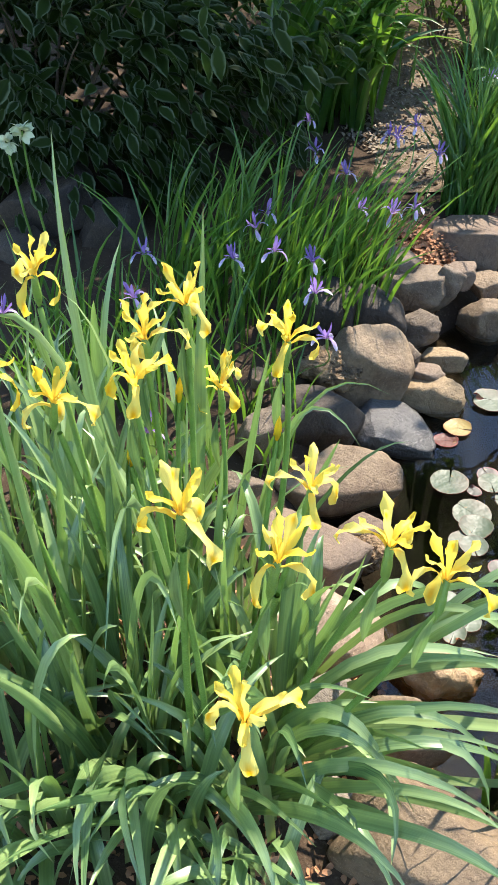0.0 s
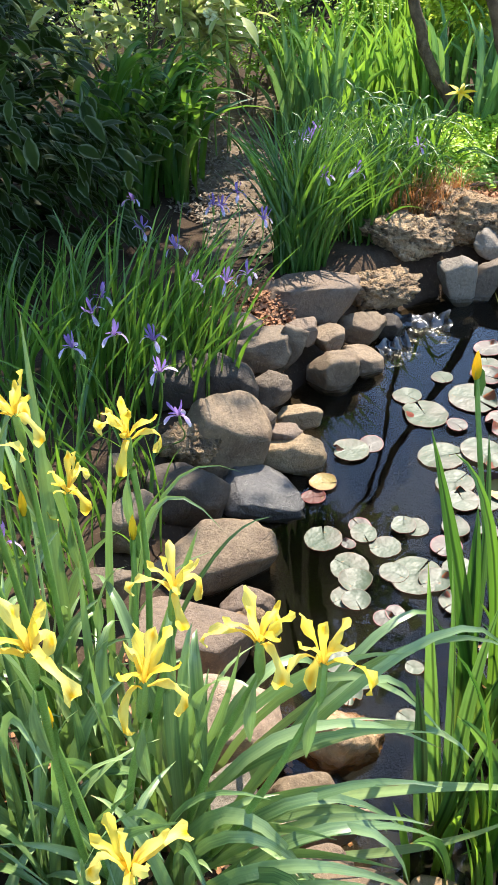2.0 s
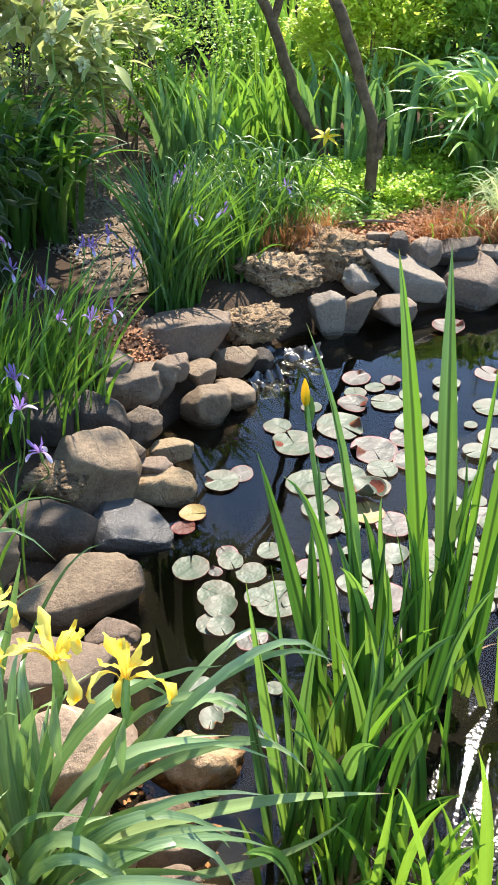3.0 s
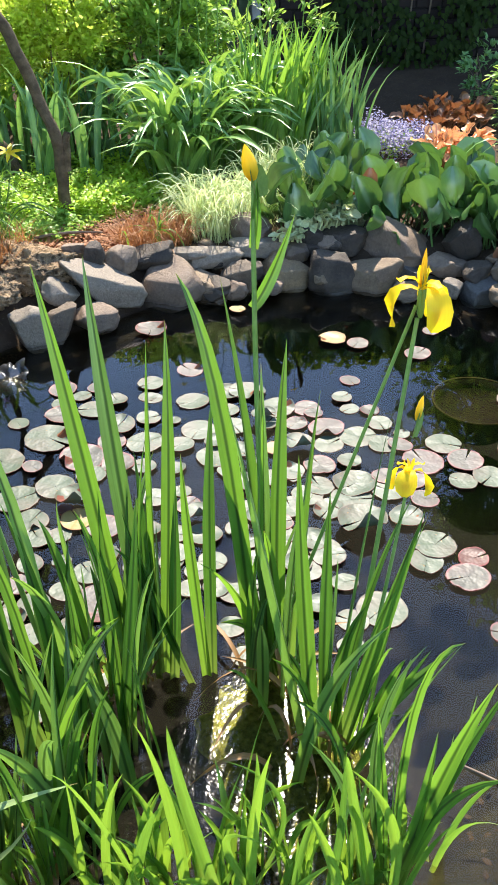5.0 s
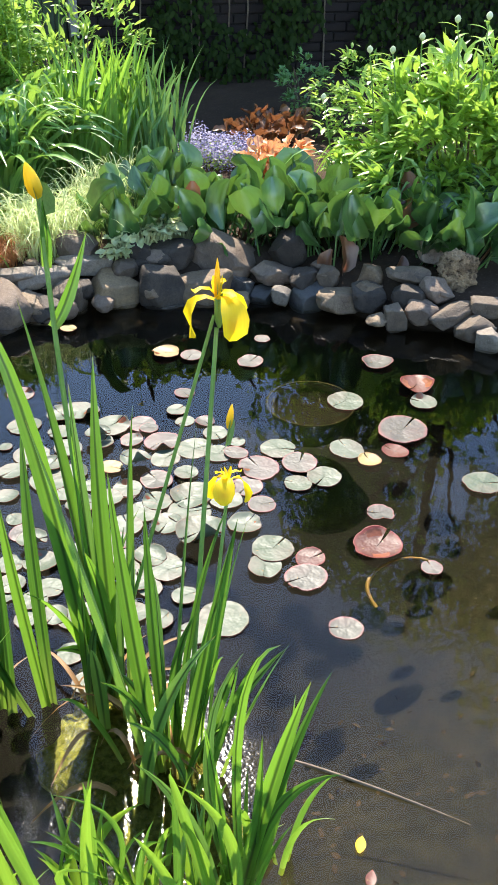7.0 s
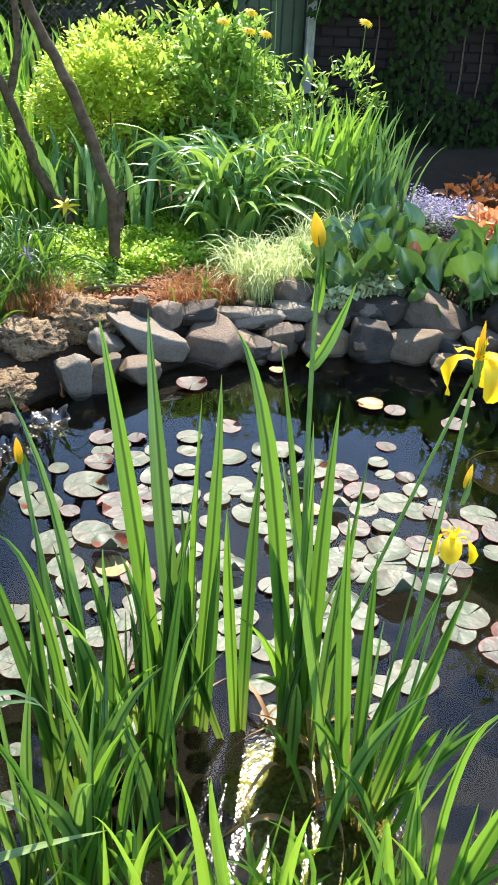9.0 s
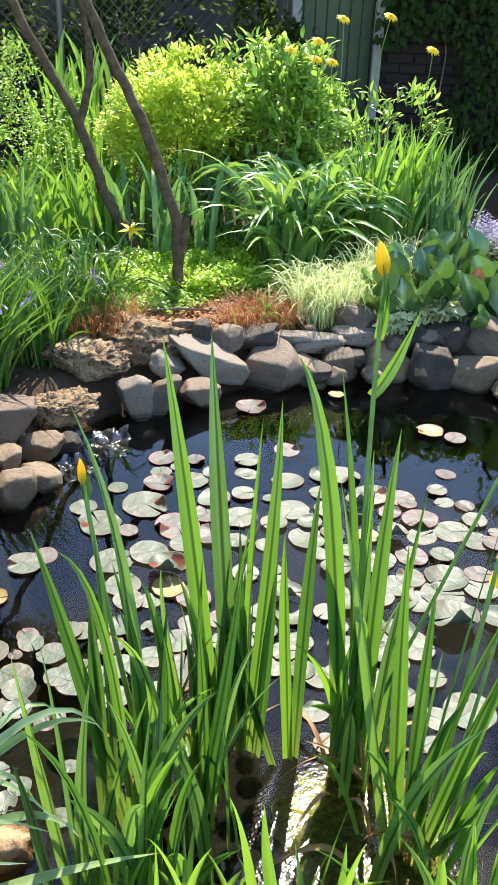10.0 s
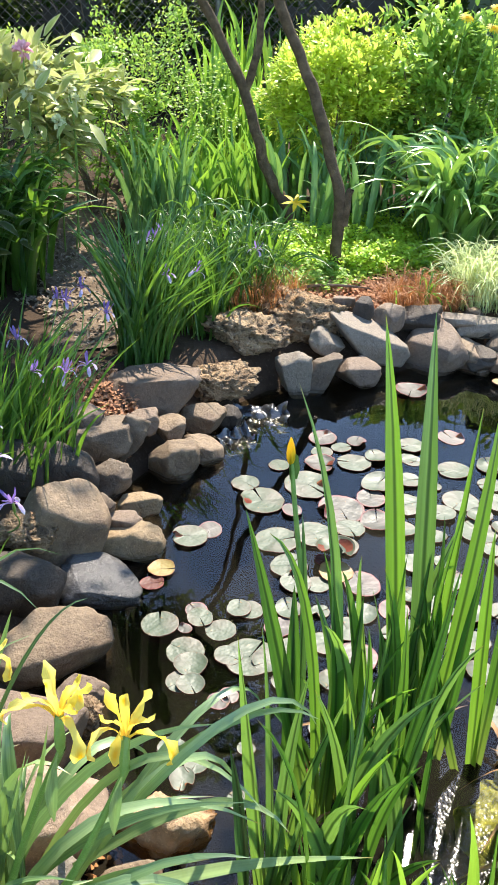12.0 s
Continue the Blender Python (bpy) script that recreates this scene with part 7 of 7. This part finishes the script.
# ---- trees ----
def limb(tree, points, r0, r1, name="limb"):
    s = Sheet()
    pts = [Vector(p) for p in points]
    fine = []
    for i in range(len(pts) - 1):
        p0, p1, p2, p3 = pts[max(i - 1, 0)], pts[i], pts[i + 1], pts[min(i + 2, len(pts) - 1)]
        for k in range(6):
            t = k / 6
            fine.append(0.5 * ((2 * p1) + (p2 - p0) * t + (2 * p0 - 5 * p1 + 4 * p2 - p3) * t * t + (3 * p1 - p0 - 3 * p2 + p3) * t ** 3))
    fine.append(pts[-1])
    n = len(fine)
    fine = [p + Vector((noise.noise(p * 9), noise.noise(p * 9 + Vector((5, 5, 5))), 0)) * 0.012 for p in fine]
    s.tube(fine, [(r0 + (r1 - r0) * i / (n - 1)) * (1 + 0.14 * noise.noise(p * 14)) for i, p in enumerate(fine)], 12)
    return part(name, s.mesh(name), M_BARK, tree)


def crown(tree, blobs, count, size, seed, name="crown", material=None):
    """Leaves in uneven clusters round the ends of the limbs."""
    q = random.Random(seed)
    s = Sheet()
    for _ in range(count):
        (x, y, z), r = q.choice(blobs)
        d = Vector((q.gauss(0, 1), q.gauss(0, 1), q.gauss(0, 0.8))).normalized() * r * q.random() ** 0.5
        leaf_quad(s, Vector((x, y, z)) + d, (q.gauss(0, 1), q.gauss(0, 1), q.gauss(-0.2, 0.6)), (q.gauss(0, 0.5), q.gauss(0, 0.5), 1), size * q.uniform(0.6, 1.2), size * 0.55, 0.25, 0.2, 4)
    part(name, s.mesh(name), material or M_TREELEAF, tree, kind="stuff")


small_tree = thing("small_tree", "small tree with a slender leaning dark trunk", "tree", (2.0, 3.82, 0.2))
limb(small_tree, [(2.00, 3.82, 0.16), (2.0, 3.82, 0.30), (1.99, 3.82, 0.54), (1.93, 3.85, 0.75), (1.83, 3.88, 1.03), (1.72, 3.92, 1.27), (1.64, 3.95, 1.47), (1.55, 4.05, 1.9), (1.40, 4.3, 2.6)], 0.030, 0.020, "trunk")
limb(small_tree, [(2.015, 3.80, 0.40), (2.02, 3.80, 0.52), (2.035, 3.795, 0.575)], 0.022, 0.018, "branch_stub")
limb(small_tree, [(1.40, 4.3, 2.55), (1.1, 4.5, 2.9), (0.8, 4.7, 3.2)], 0.018, 0.006)
limb(small_tree, [(1.45, 4.22, 2.35), (1.6, 4.6, 2.8), (1.7, 4.9, 3.2)], 0.018, 0.006)
crown(small_tree, [((0.9, 4.6, 3.1), 0.5), ((1.5, 4.7, 3.2), 0.5), ((1.3, 4.3, 2.8), 0.40), ((0.6, 4.9, 3.3), 0.5), ((1.8, 4.9, 3.2), 0.4)], 2600, 0.07, 41)
fork_tree = thing("forked_tree", "small tree with a forked dark trunk among irises", "tree", (1.97, 4.33, 0.2))
limb(fork_tree, [(1.98, 4.33, 0.16), (1.93, 4.34, 0.34), (1.82, 4.36, 0.54), (1.74, 4.39, 0.78), (1.68, 4.4, 0.96), (1.61, 4.42, 1.10), (1.52, 4.45, 1.28), (1.43, 4.47, 1.46), (1.15, 4.7, 2.2), (0.8, 4.9, 2.9)], 0.032, 0.018, "trunk")
limb(fork_tree, [(1.69, 4.40, 0.92), (1.725, 4.39, 1.02), (1.75, 4.38, 1.13), (1.76, 4.38, 1.31), (1.74, 4.39, 1.50), (1.70, 4.6, 2.3), (1.5, 5.0, 3.0)], 0.022, 0.011)
crown(fork_tree, [((0.6, 5.0, 3.1), 0.55), ((1.3, 5.2, 3.3), 0.5), ((0.2, 5.1, 3.0), 0.5), ((0.9, 5.4, 3.4), 0.5)], 2800, 0.07, 42)
# unseen leaf clusters added to shade the corner and dapple the bank
crown(fork_tree, [((0.5, 5.5, 4.1), 0.6), ((1.0, 5.7, 4.3), 0.6), ((1.5, 5.8, 4.2), 0.5), ((0.1, 5.3, 4.0), 0.55), ((0.8, 5.2, 3.9), 0.5)], 2600, 0.10, 43)
crown(fork_tree, [((1.85, 4.05, 3.2), 0.40), ((1.55, 3.6, 3.0), 0.30), ((2.05, 4.5, 3.4), 0.35)], 60, 0.11, 44)
crown(fork_tree, [((1.35, 4.2, 3.3), 0.45), ((1.0, 3.9, 3.2), 0.35)], 420, 0.10, 47)
crown(fork_tree, [((0.55, 3.95, 3.1), 0.45), ((0.15, 4.2, 3.2), 0.45), ((0.85, 4.3, 3.3), 0.35)], 800, 0.09, 46)


def big_tree(x, y, h, r, count, seed, label):
    q = random.Random(seed)
    gz = ground_z(x, y)
    t = thing("tall_tree", label, "tree", (x, y, gz), "tall trees behind the garden")
    limb(t, [(x, y, gz - 0.1), (x + 0.1, y, h * 0.3), (x - 0.05, y + 0.1, h * 0.6), (x, y, h * 0.9)], 0.16, 0.05, "trunk")
    blobs = []
    for i in range(13):
        a = q.uniform(0, math.tau)
        z = h * q.uniform(0.32, 0.98)
        e = (x + math.cos(a) * r * q.uniform(0.4, 1.0), y + math.sin(a) * r * q.uniform(0.4, 1.0), z)
        if i < 7:
            limb(t, [(x, y, z * 0.7), (x + (e[0] - x) * 0.5, y + (e[1] - y) * 0.5, z * 0.88), e], 0.05, 0.012)
        blobs.append((e, r * q.uniform(0.32, 0.55)))
    crown(t, blobs, count, 0.16, seed)


big_tree(-0.6, 6.4, 4.6, 1.4, 3600, 51, "broad leafy tree shading the dark corner")
big_tree(0.0, 14.0, 4.2, 2.0, 3000, 52, "tall leafy tree behind the wire fence")
big_tree(6.0, 14.5, 4.2, 2.2, 3600, 53, "tall leafy tree behind the brick wall")
big_tree(12.0, 8.9, 8.5, 2.4, 4200, 54, "tall dense tree behind the brick wall")
big_tree(11.6, 6.6, 12.0, 2.6, 6500, 55, "tall dense tree beyond the garden corner")
big_tree(11.0, 2.4, 11.0, 2.4, 5500, 56, "leafy tree beyond the pond's end")

# unseen tree added to block sky light from the dogwood corner
shade_tree = thing("unseen_shade_tree", "unseen spreading tree added to shade the shrubs below", "tree", (-2.6, 4.6, ground_z(-2.6, 4.6)))
limb(shade_tree, [(-2.6, 4.6, 0.1), (-2.55, 4.55, 1.0), (-2.3, 4.4, 1.9), (-1.6, 4.0, 2.5), (-0.8, 3.8, 2.9)], 0.10, 0.03, "trunk")
limb(shade_tree, [(-2.3, 4.4, 1.9), (-1.8, 3.6, 2.4), (-1.5, 2.9, 2.7)], 0.05, 0.015)
limb(shade_tree, [(-1.6, 4.0, 2.5), (-1.0, 4.4, 2.9), (-0.3, 4.6, 3.1)], 0.04, 0.012)
crown(shade_tree, [((-0.9, 3.7, 2.9), 0.6), ((-0.3, 4.4, 3.1), 0.6), ((-1.5, 3.2, 2.7), 0.6), ((-1.3, 4.3, 3.0), 0.6), ((-0.5, 3.3, 3.0), 0.5), ((-1.9, 3.9, 2.8), 0.6), ((-1.0, 2.9, 2.6), 0.5), ((-0.2, 3.8, 2.8), 0.5)], 9000, 0.15, 45)


def make_path():
    """The trodden path between the clumps, a little above the soil."""
    rows, uvs = [], []
    for j in range(61):
        v = j / 60
        y = 3.2 + 2.1 * v
        c = 0.74 + 0.30 * v * v + 0.05 * noise.noise((y * 1.5, 0, 8))
        half = 0.22 + 0.05 * noise.noise((y * 3, 2, 8))
        row = []
        for i in range(17):
            u = i / 8 - 1
            x = c + half * u
            row.append(Vector((x, y, ground_z(x, y) + 0.012 * (1 - u ** 4) - 0.004 + 0.006 * noise.noise((x * 12, y * 12, 9)))))
        rows.append(row)
        uvs.append([(i / 16, v) for i in range(17)])
    s = Sheet()
    s.grid(rows, uvs)
    tagged(part("path", s.mesh("path"), M_PATH), "dry trodden tan garden path between iris clumps", "path", kind="structure")


make_path()

sprigs = thing("green_sprigs", "green grass blades growing through the brown sedge", "grass", (2.22, 3.28, ground_z(2.22, 3.28)))
for _ in range(16):
    _s = Sheet()
    random_blade(_s, (2.24 + rng.gauss(0, 0.06), 3.27 + rng.gauss(0, 0.04), ground_z(2.24, 3.27)), 0.24, 0.20, 0.011, 0.6, 8)
    part("leaf", _s.mesh("leaf"), M_SHOOT, sprigs)
_s = Sheet()
_gz = ground_z(1.9, 3.5) + 0.05
_s.tube(bezier((1.72, 3.56, _gz), (1.86, 3.52, _gz + 0.012), (2.02, 3.46, _gz + 0.002), 8), [0.007, 0.008, 0.008, 0.007, 0.007, 0.006, 0.005, 0.004], 7)
tagged(part("dead_stick", _s.mesh("dead_stick"), M_TWIG), "grey dead stick lying on red bark mulch", "stick")

# ---- things in the water ----
def make_liner(cx, cy, w, d, turn, seed, z0):
    """A crumpled edge of black pond liner between the stones."""
    rows, uvs, n = [], [], 30
    c, s0 = math.cos(radians(turn)), math.sin(radians(turn))
    for j in range(n + 1):
        row = []
        for i in range(n + 1):
            u, v = i / n - 0.5, j / n - 0.5
            edge = 1 + 0.25 * noise.noise((u * 4, v * 4, seed))
            x, y = u * w * edge, v * d * edge
            h = 0.06 * (0.5 + v) + 0.05 * abs(noise.noise((u * 3 + 3, v * 2.4, seed + 1))) + 0.012 * abs(noise.noise((u * 7, v * 6, seed + 2)))
            row.append(Vector((cx + x * c - y * s0, cy + x * s0 + y * c, z0 + h)))
        rows.append(row)
        uvs.append([(i / n, j / n) for i in range(n + 1)])
    s = Sheet()
    s.grid(rows, uvs)
    tagged(part("pond_liner", s.mesh("pond_liner"), M_LINER), "crumpled wet black pond liner between the stones", "pond liner")


make_liner(1.23, 2.73, 0.20, 0.16, -20, 3, -0.045)
make_liner(1.09, 2.60, 0.14, 0.11, 15, 8, -0.05)


def pond_pot(x, y, z, r, label):
    """A round planting basket standing under water, its rim furred with algae."""
    t = thing("planting_basket", label, "pot", (x, y, z - 0.22))
    s = Sheet()
    n = 36
    prof = [(0.75, -0.22), (0.80, -0.20), (0.96, -0.02), (0.97, 0.0), (0.93, 0.0), (0.90, -0.04), (0.0, -0.05)]
    s.grid([[Vector((x + r * k * math.cos(math.tau * i / n), y + r * k * math.sin(math.tau * i / n), z + h)) for i in range(n + 1)] for k, h in prof], [[(i / n, k) for i in range(n + 1)] for k, h in prof])
    part("basket", s.mesh("basket"), M_POT, t)
    rim = Sheet()
    rim.tube([Vector((x + r * math.cos(math.tau * i / n), y + r * math.sin(math.tau * i / n), z + 0.004)) for i in range(n + 1)], [0.005] * (n + 1), 6)
    part("rim", rim.mesh("rim"), M_POTRIM, t)


low_mat("pond_debris", "sunken leaves and grit on the muddy shelf", "debris", (1.75, 0.35), (0.65, 0.5), 90, 0.022, M_SILT, 29, 0.006)
low_mat("leaf_litter", "damp litter and grit along the near margin", "leaf litter", (0.82, 0.42), (0.42, 0.30), 2200, 0.02, M_LITTER, 30, 0.010)
low_mat("leaf_litter", "damp brown litter between the iris shoots", "leaf litter", (0.62, 0.66), (0.20, 0.17), 900, 0.022, M_LITTER, 39, 0.014)
pond_pot(2.73, 1.73, -0.16, 0.17, "submerged lily basket with a pale algae rim")


def make_algae():
    """A lumpy mat of algae that lies just under the surface round the iris stems."""
    rows, uvs, nr, na = [], [], 60, 150
    for j in range(nr + 1):
        k = j / nr
        row, uvr = [], []
        for i in range(na + 1):
            a = math.tau * i / na
            edge = 1 + 0.40 * noise.noise((math.cos(a) * 1.6, math.sin(a) * 1.6, 3)) + 0.22 * noise.noise((math.cos(a) * 5, math.sin(a) * 5, 4))
            y = 0.80 + 0.30 * k * edge * math.sin(a)
            x = 1.19 + 0.18 * k * edge * math.cos(a) + 0.2 * (y - 0.80)
            z = -0.008 - 0.05 * k ** 3 + 0.010 * noise.noise((x * 16, y * 16, 1)) + 0.008 * noise.noise((x * 40, y * 40, 2)) + 0.006 * noise.noise((x * 110, y * 110, 6))
            row.append(Vector((x, y, min(z, -0.003))))
            uvr.append((i / na, k))
        rows.append(row)
        uvs.append(uvr)
    s = Sheet()
    s.grid(rows, uvs)
    ob = part("algae_mat", s.mesh("algae_mat"), M_ALGAE)
    tagged(ob, "glistening wet algae mat between the iris shoots", "algae", kind="stuff")


make_algae()
_s = Sheet()
_s.tube(bezier((1.46, 0.60, -0.004), (1.53, 0.44, 0.006), (1.62, 0.24, -0.006), 9), [0.0035, 0.004, 0.0038, 0.0036, 0.0034, 0.003, 0.0028, 0.0024, 0.0015], 6)
tagged(part("twig", _s.mesh("twig"), M_TWIG), "thin brown twig floating on the shallow water", "twig")
_s = Sheet()
_s.tube(bezier((2.24, 0.81, -0.020), (2.19, 0.872, -0.030), (2.10, 0.89, -0.045), 8) + bezier((2.09, 0.888, -0.048), (2.04, 0.865, -0.060), (2.015, 0.81, -0.085), 8), [0.004] * 8 + [0.006] * 8, 7)
tagged(part("lily_stalk", _s.mesh("lily_stalk"), M_STALK), "curved orange lily stalk just under the surface", "stalk")
for _x, _y, _m, _label in [(1.40, 0.35, M_BUD, "fallen yellow leaf floating on the shallows"), (1.36, 0.29, M_PADRED, "small red leaf floating near the bank")]:
    _s = Sheet()
    leaf_quad(_s, (_x, _y, 0.006), (1, 0.6, 0.05), (0, 0, 1), 0.04, 0.022, 0.1, 0.25, 6)
    tagged(part("fallen_leaf", _s.mesh("fallen_leaf"), _m), _label, "leaf")

# ---- boundary: brick wall, green gate, wire fence ----
WALL_A, WALL_B = Vector((4.70, 6.30, 0)), Vector((9.6, 3.7, 0))
wall_dir = (WALL_B - WALL_A).normalized()
wall_out = Vector((wall_dir.y, -wall_dir.x, 0))
WALL_TURN = math.degrees(math.atan2(wall_dir.y, wall_dir.x))


def box(name, size, material, at, parent=None, label="", bevel=0.004):
    bm = bmesh.new()
    bmesh.ops.create_cube(bm, size=1.0)
    for v in bm.verts:
        v.co = Vector((v.co.x * size[0], v.co.y * size[1], v.co.z * size[2]))
    if bevel:
        bmesh.ops.bevel(bm, geom=bm.edges[:], offset=bevel, segments=1, affect="EDGES")
    me = bpy.data.meshes.new(name)
    bm.to_mesh(me)
    bm.free()
    return part(name, me, material, parent, label, at=at)


def make_wall():
    length = (WALL_B - WALL_A).length
    mid = (WALL_A + WALL_B) / 2
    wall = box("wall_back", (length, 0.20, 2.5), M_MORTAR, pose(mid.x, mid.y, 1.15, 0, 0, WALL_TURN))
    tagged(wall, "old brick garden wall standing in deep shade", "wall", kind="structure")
    brick = bpy.data.meshes.new("brick")
    bm = bmesh.new()
    bmesh.ops.create_cube(bm, size=1.0)
    for v in bm.verts:
        v.co = Vector((v.co.x * 0.208, v.co.y * 0.03, v.co.z * 0.063))
    bmesh.ops.bevel(bm, geom=bm.edges[:], offset=0.005, segments=1, affect="EDGES")
    bm.to_mesh(brick)
    bm.free()
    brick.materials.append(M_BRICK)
    rest = Sheet()
    made = 0
    corners = [v.co.copy() for v in brick.vertices]
    faces = [tuple(p.vertices) for p in brick.polygons]
    for row in range(31):
        for col in range(int(length / 0.22)):
            x = -length / 2 + 0.12 + col * 0.22 + (0.11 if row % 2 else 0)
            if x > length / 2 - 0.1:
                continue
            z = 0.10 - 1.15 + row * 0.075
            y = -0.108 + rng.uniform(-0.004, 0.004)
            if 3 <= row <= 20 and x < -0.3 and made < 300:
                b = new("brick", brick)
                b.parent = wall
                b.matrix_basis = pose(x, y, z, rng.uniform(-1, 1), 0, rng.uniform(-1, 1))
                made += 1
            else:
                start = len(rest.v)
                rest.v.extend((c.x + x, c.y + y, c.z + z) for c in corners)
                for f in faces:
                    rest.f.append(tuple(start + k for k in f))
                    rest.uv.append(tuple((0.0, 0.0) for _ in f))
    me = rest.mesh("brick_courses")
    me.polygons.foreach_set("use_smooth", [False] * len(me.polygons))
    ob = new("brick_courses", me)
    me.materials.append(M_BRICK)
    ob.parent = wall
    tagged(ob, kind="stuff")


make_wall()


# unseen trees added to keep sky light off the wall and the soil below
for _i in range(5):
    _p = WALL_A + wall_dir * (0.5 + 1.05 * _i) - wall_out * 0.6
    _q = _p + wall_out * 0.85
    _t = thing("unseen_overhang_tree", "unseen leafy limbs added to shade the brick wall", "tree", (_p.x, _p.y, 0.2), "trees along the wall")
    limb(_t, [(_p.x, _p.y, 0.1), (_p.x, _p.y, 1.6), (_p.x + wall_out.x * 0.2, _p.y + wall_out.y * 0.2, 2.5), (_q.x, _q.y, 2.75)], 0.06, 0.012, "trunk")
    _low = 0.45 if _i < 2 else 0.0
    crown(_t, [((_q.x, _q.y, 2.5 - _low), 0.45), ((_q.x - wall_out.x * 0.6, _q.y - wall_out.y * 0.6, 2.9 - 1.6 * _low), 0.5), ((_q.x + 0.4, _q.y - 0.2, 2.6 - _low), 0.4)], 2400, 0.12, 80 + _i)
    if _i == 0:
        # unseen leaf clusters added to cast shade on the gate
        crown(_t, [((5.1, 7.2, 2.35), 0.42), ((4.8, 6.9, 2.25), 0.32)], 900, 0.12, 90, "gate_crown")


def make_creeper():
    """Dark creeper covering much of the wall."""
    q = random.Random(91)
    t = thing("wall_creeper", "dark leafy creeper covering the shaded brick wall", "creeper", (WALL_A.x + wall_dir.x * 2, WALL_A.y + wall_dir.y * 2, 0.2))
    length = (WALL_B - WALL_A).length
    for _ in range(16):
        u = q.uniform(0.1, length)
        s = Sheet()
        pts = [WALL_A + wall_dir * (u + 0.12 * noise.noise((k, u, 4))) + wall_out * 0.14 + Vector((0, 0, 0.12 + 0.33 * k)) for k in range(6)]
        s.tube(pts, [0.008, 0.008, 0.007, 0.006, 0.005, 0.003], 5)
        part("woody_stem", s.mesh("woody_stem"), M_TWIG, t)
    s = Sheet()
    for _ in range(13000):
        u, z = q.uniform(0.0, length), q.uniform(0.15, 2.3)
        if noise.noise((u * 1.6, z * 1.6, 7)) < -0.12:
            continue
        p = WALL_A + wall_dir * u + wall_out * q.uniform(0.13, 0.42) + Vector((0, 0, z))
        leaf_quad(s, p, wall_dir * q.gauss(0, 0.7) + Vector((0, 0, -1)) + wall_out * q.uniform(0.1, 0.7), wall_out + Vector((q.gauss(0, 0.3), q.gauss(0, 0.3), 0.3)), q.uniform(0.035, 0.075), 0.04, 0.2, 0.2, 4)
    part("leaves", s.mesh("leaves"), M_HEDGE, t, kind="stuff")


make_creeper()


def make_gate():
    a, b = Vector((4.08, 6.535, 0)), Vector((4.70, 6.30, 0))
    d = (b - a).normalized()
    turn = math.degrees(math.atan2(d.y, d.x))
    t = thing("board_gate", "green painted board gate beside the brick wall", "gate", ((a.x + b.x) / 2, (a.y + b.y) / 2, 0.25))
    n = 7
    for i in range(n):
        p = a.lerp(b, (i + 0.5) / n)
        box("board", ((b - a).length / n - 0.008, 0.022, 1.75), M_GREENWOOD, pose(p.x - t.location.x, p.y - t.location.y, 0.92, 0, 0, turn), t)
    for z in (0.35, 1.35):
        box("rail", ((b - a).length, 0.03, 0.09), M_GREENWOOD, pose(d.y * -0.03, d.x * 0.03, z, 0, 0, turn), t)
    for p, nm in ((b, "post"), (a, "post")):
        box(nm, (0.07, 0.07, 2.0), M_GREYWOOD, pose(p.x - t.location.x - 0.02, p.y - t.location.y - 0.12, 0.95, 0, 0, turn), t, "weathered grey wooden post")


make_gate()


def make_fence():
    a, b = Vector((4.08, 6.64, 0)), Vector((-3.0, 7.6, 0))
    t = thing("wire_fence", "chain-link wire fence in front of dark trees", "fence", (a.x, a.y, 0.25))
    length = (b - a).length
    d = (b - a).normalized()
    for i in range(5):
        p = a.lerp(b, i / 4)
        s = Sheet()
        s.tube([Vector((p.x, p.y, 0.1)), Vector((p.x, p.y, 1.0)), Vector((p.x, p.y, 1.9))], [0.022, 0.022, 0.022], 8)
        part("post", s.mesh("post"), M_WIRE, t)
    s = Sheet()
    step, h = 0.075, 1.55
    k = int(length / step)
    for i in range(-int(h / step), k):
        for sign in (1, -1):
            u0, u1 = (i * step, i * step + h) if sign == 1 else (i * step + h, i * step)
            z0, z1 = 0.25, 0.25 + h
            if min(u0, u1) < 0 or max(u0, u1) > length:
                continue
            p, q = a + d * u0, a + d * u1
            s.tube([Vector((p.x, p.y, z0)), Vector((q.x, q.y, z1))], [0.0022, 0.0022], 3)
    part("wire_mesh", s.mesh("wire_mesh"), M_WIRE, t, kind="stuff")


make_fence()
# added dark backing that stands in for the darkness behind the fence
boards = box("wall_left", (11.0, 0.06, 2.6), M_GREYDARK, pose(1.0, 8.75, 1.2, 0, 0, 0))
tagged(boards, "added dark board backing behind the hedge", "fence", kind="structure")
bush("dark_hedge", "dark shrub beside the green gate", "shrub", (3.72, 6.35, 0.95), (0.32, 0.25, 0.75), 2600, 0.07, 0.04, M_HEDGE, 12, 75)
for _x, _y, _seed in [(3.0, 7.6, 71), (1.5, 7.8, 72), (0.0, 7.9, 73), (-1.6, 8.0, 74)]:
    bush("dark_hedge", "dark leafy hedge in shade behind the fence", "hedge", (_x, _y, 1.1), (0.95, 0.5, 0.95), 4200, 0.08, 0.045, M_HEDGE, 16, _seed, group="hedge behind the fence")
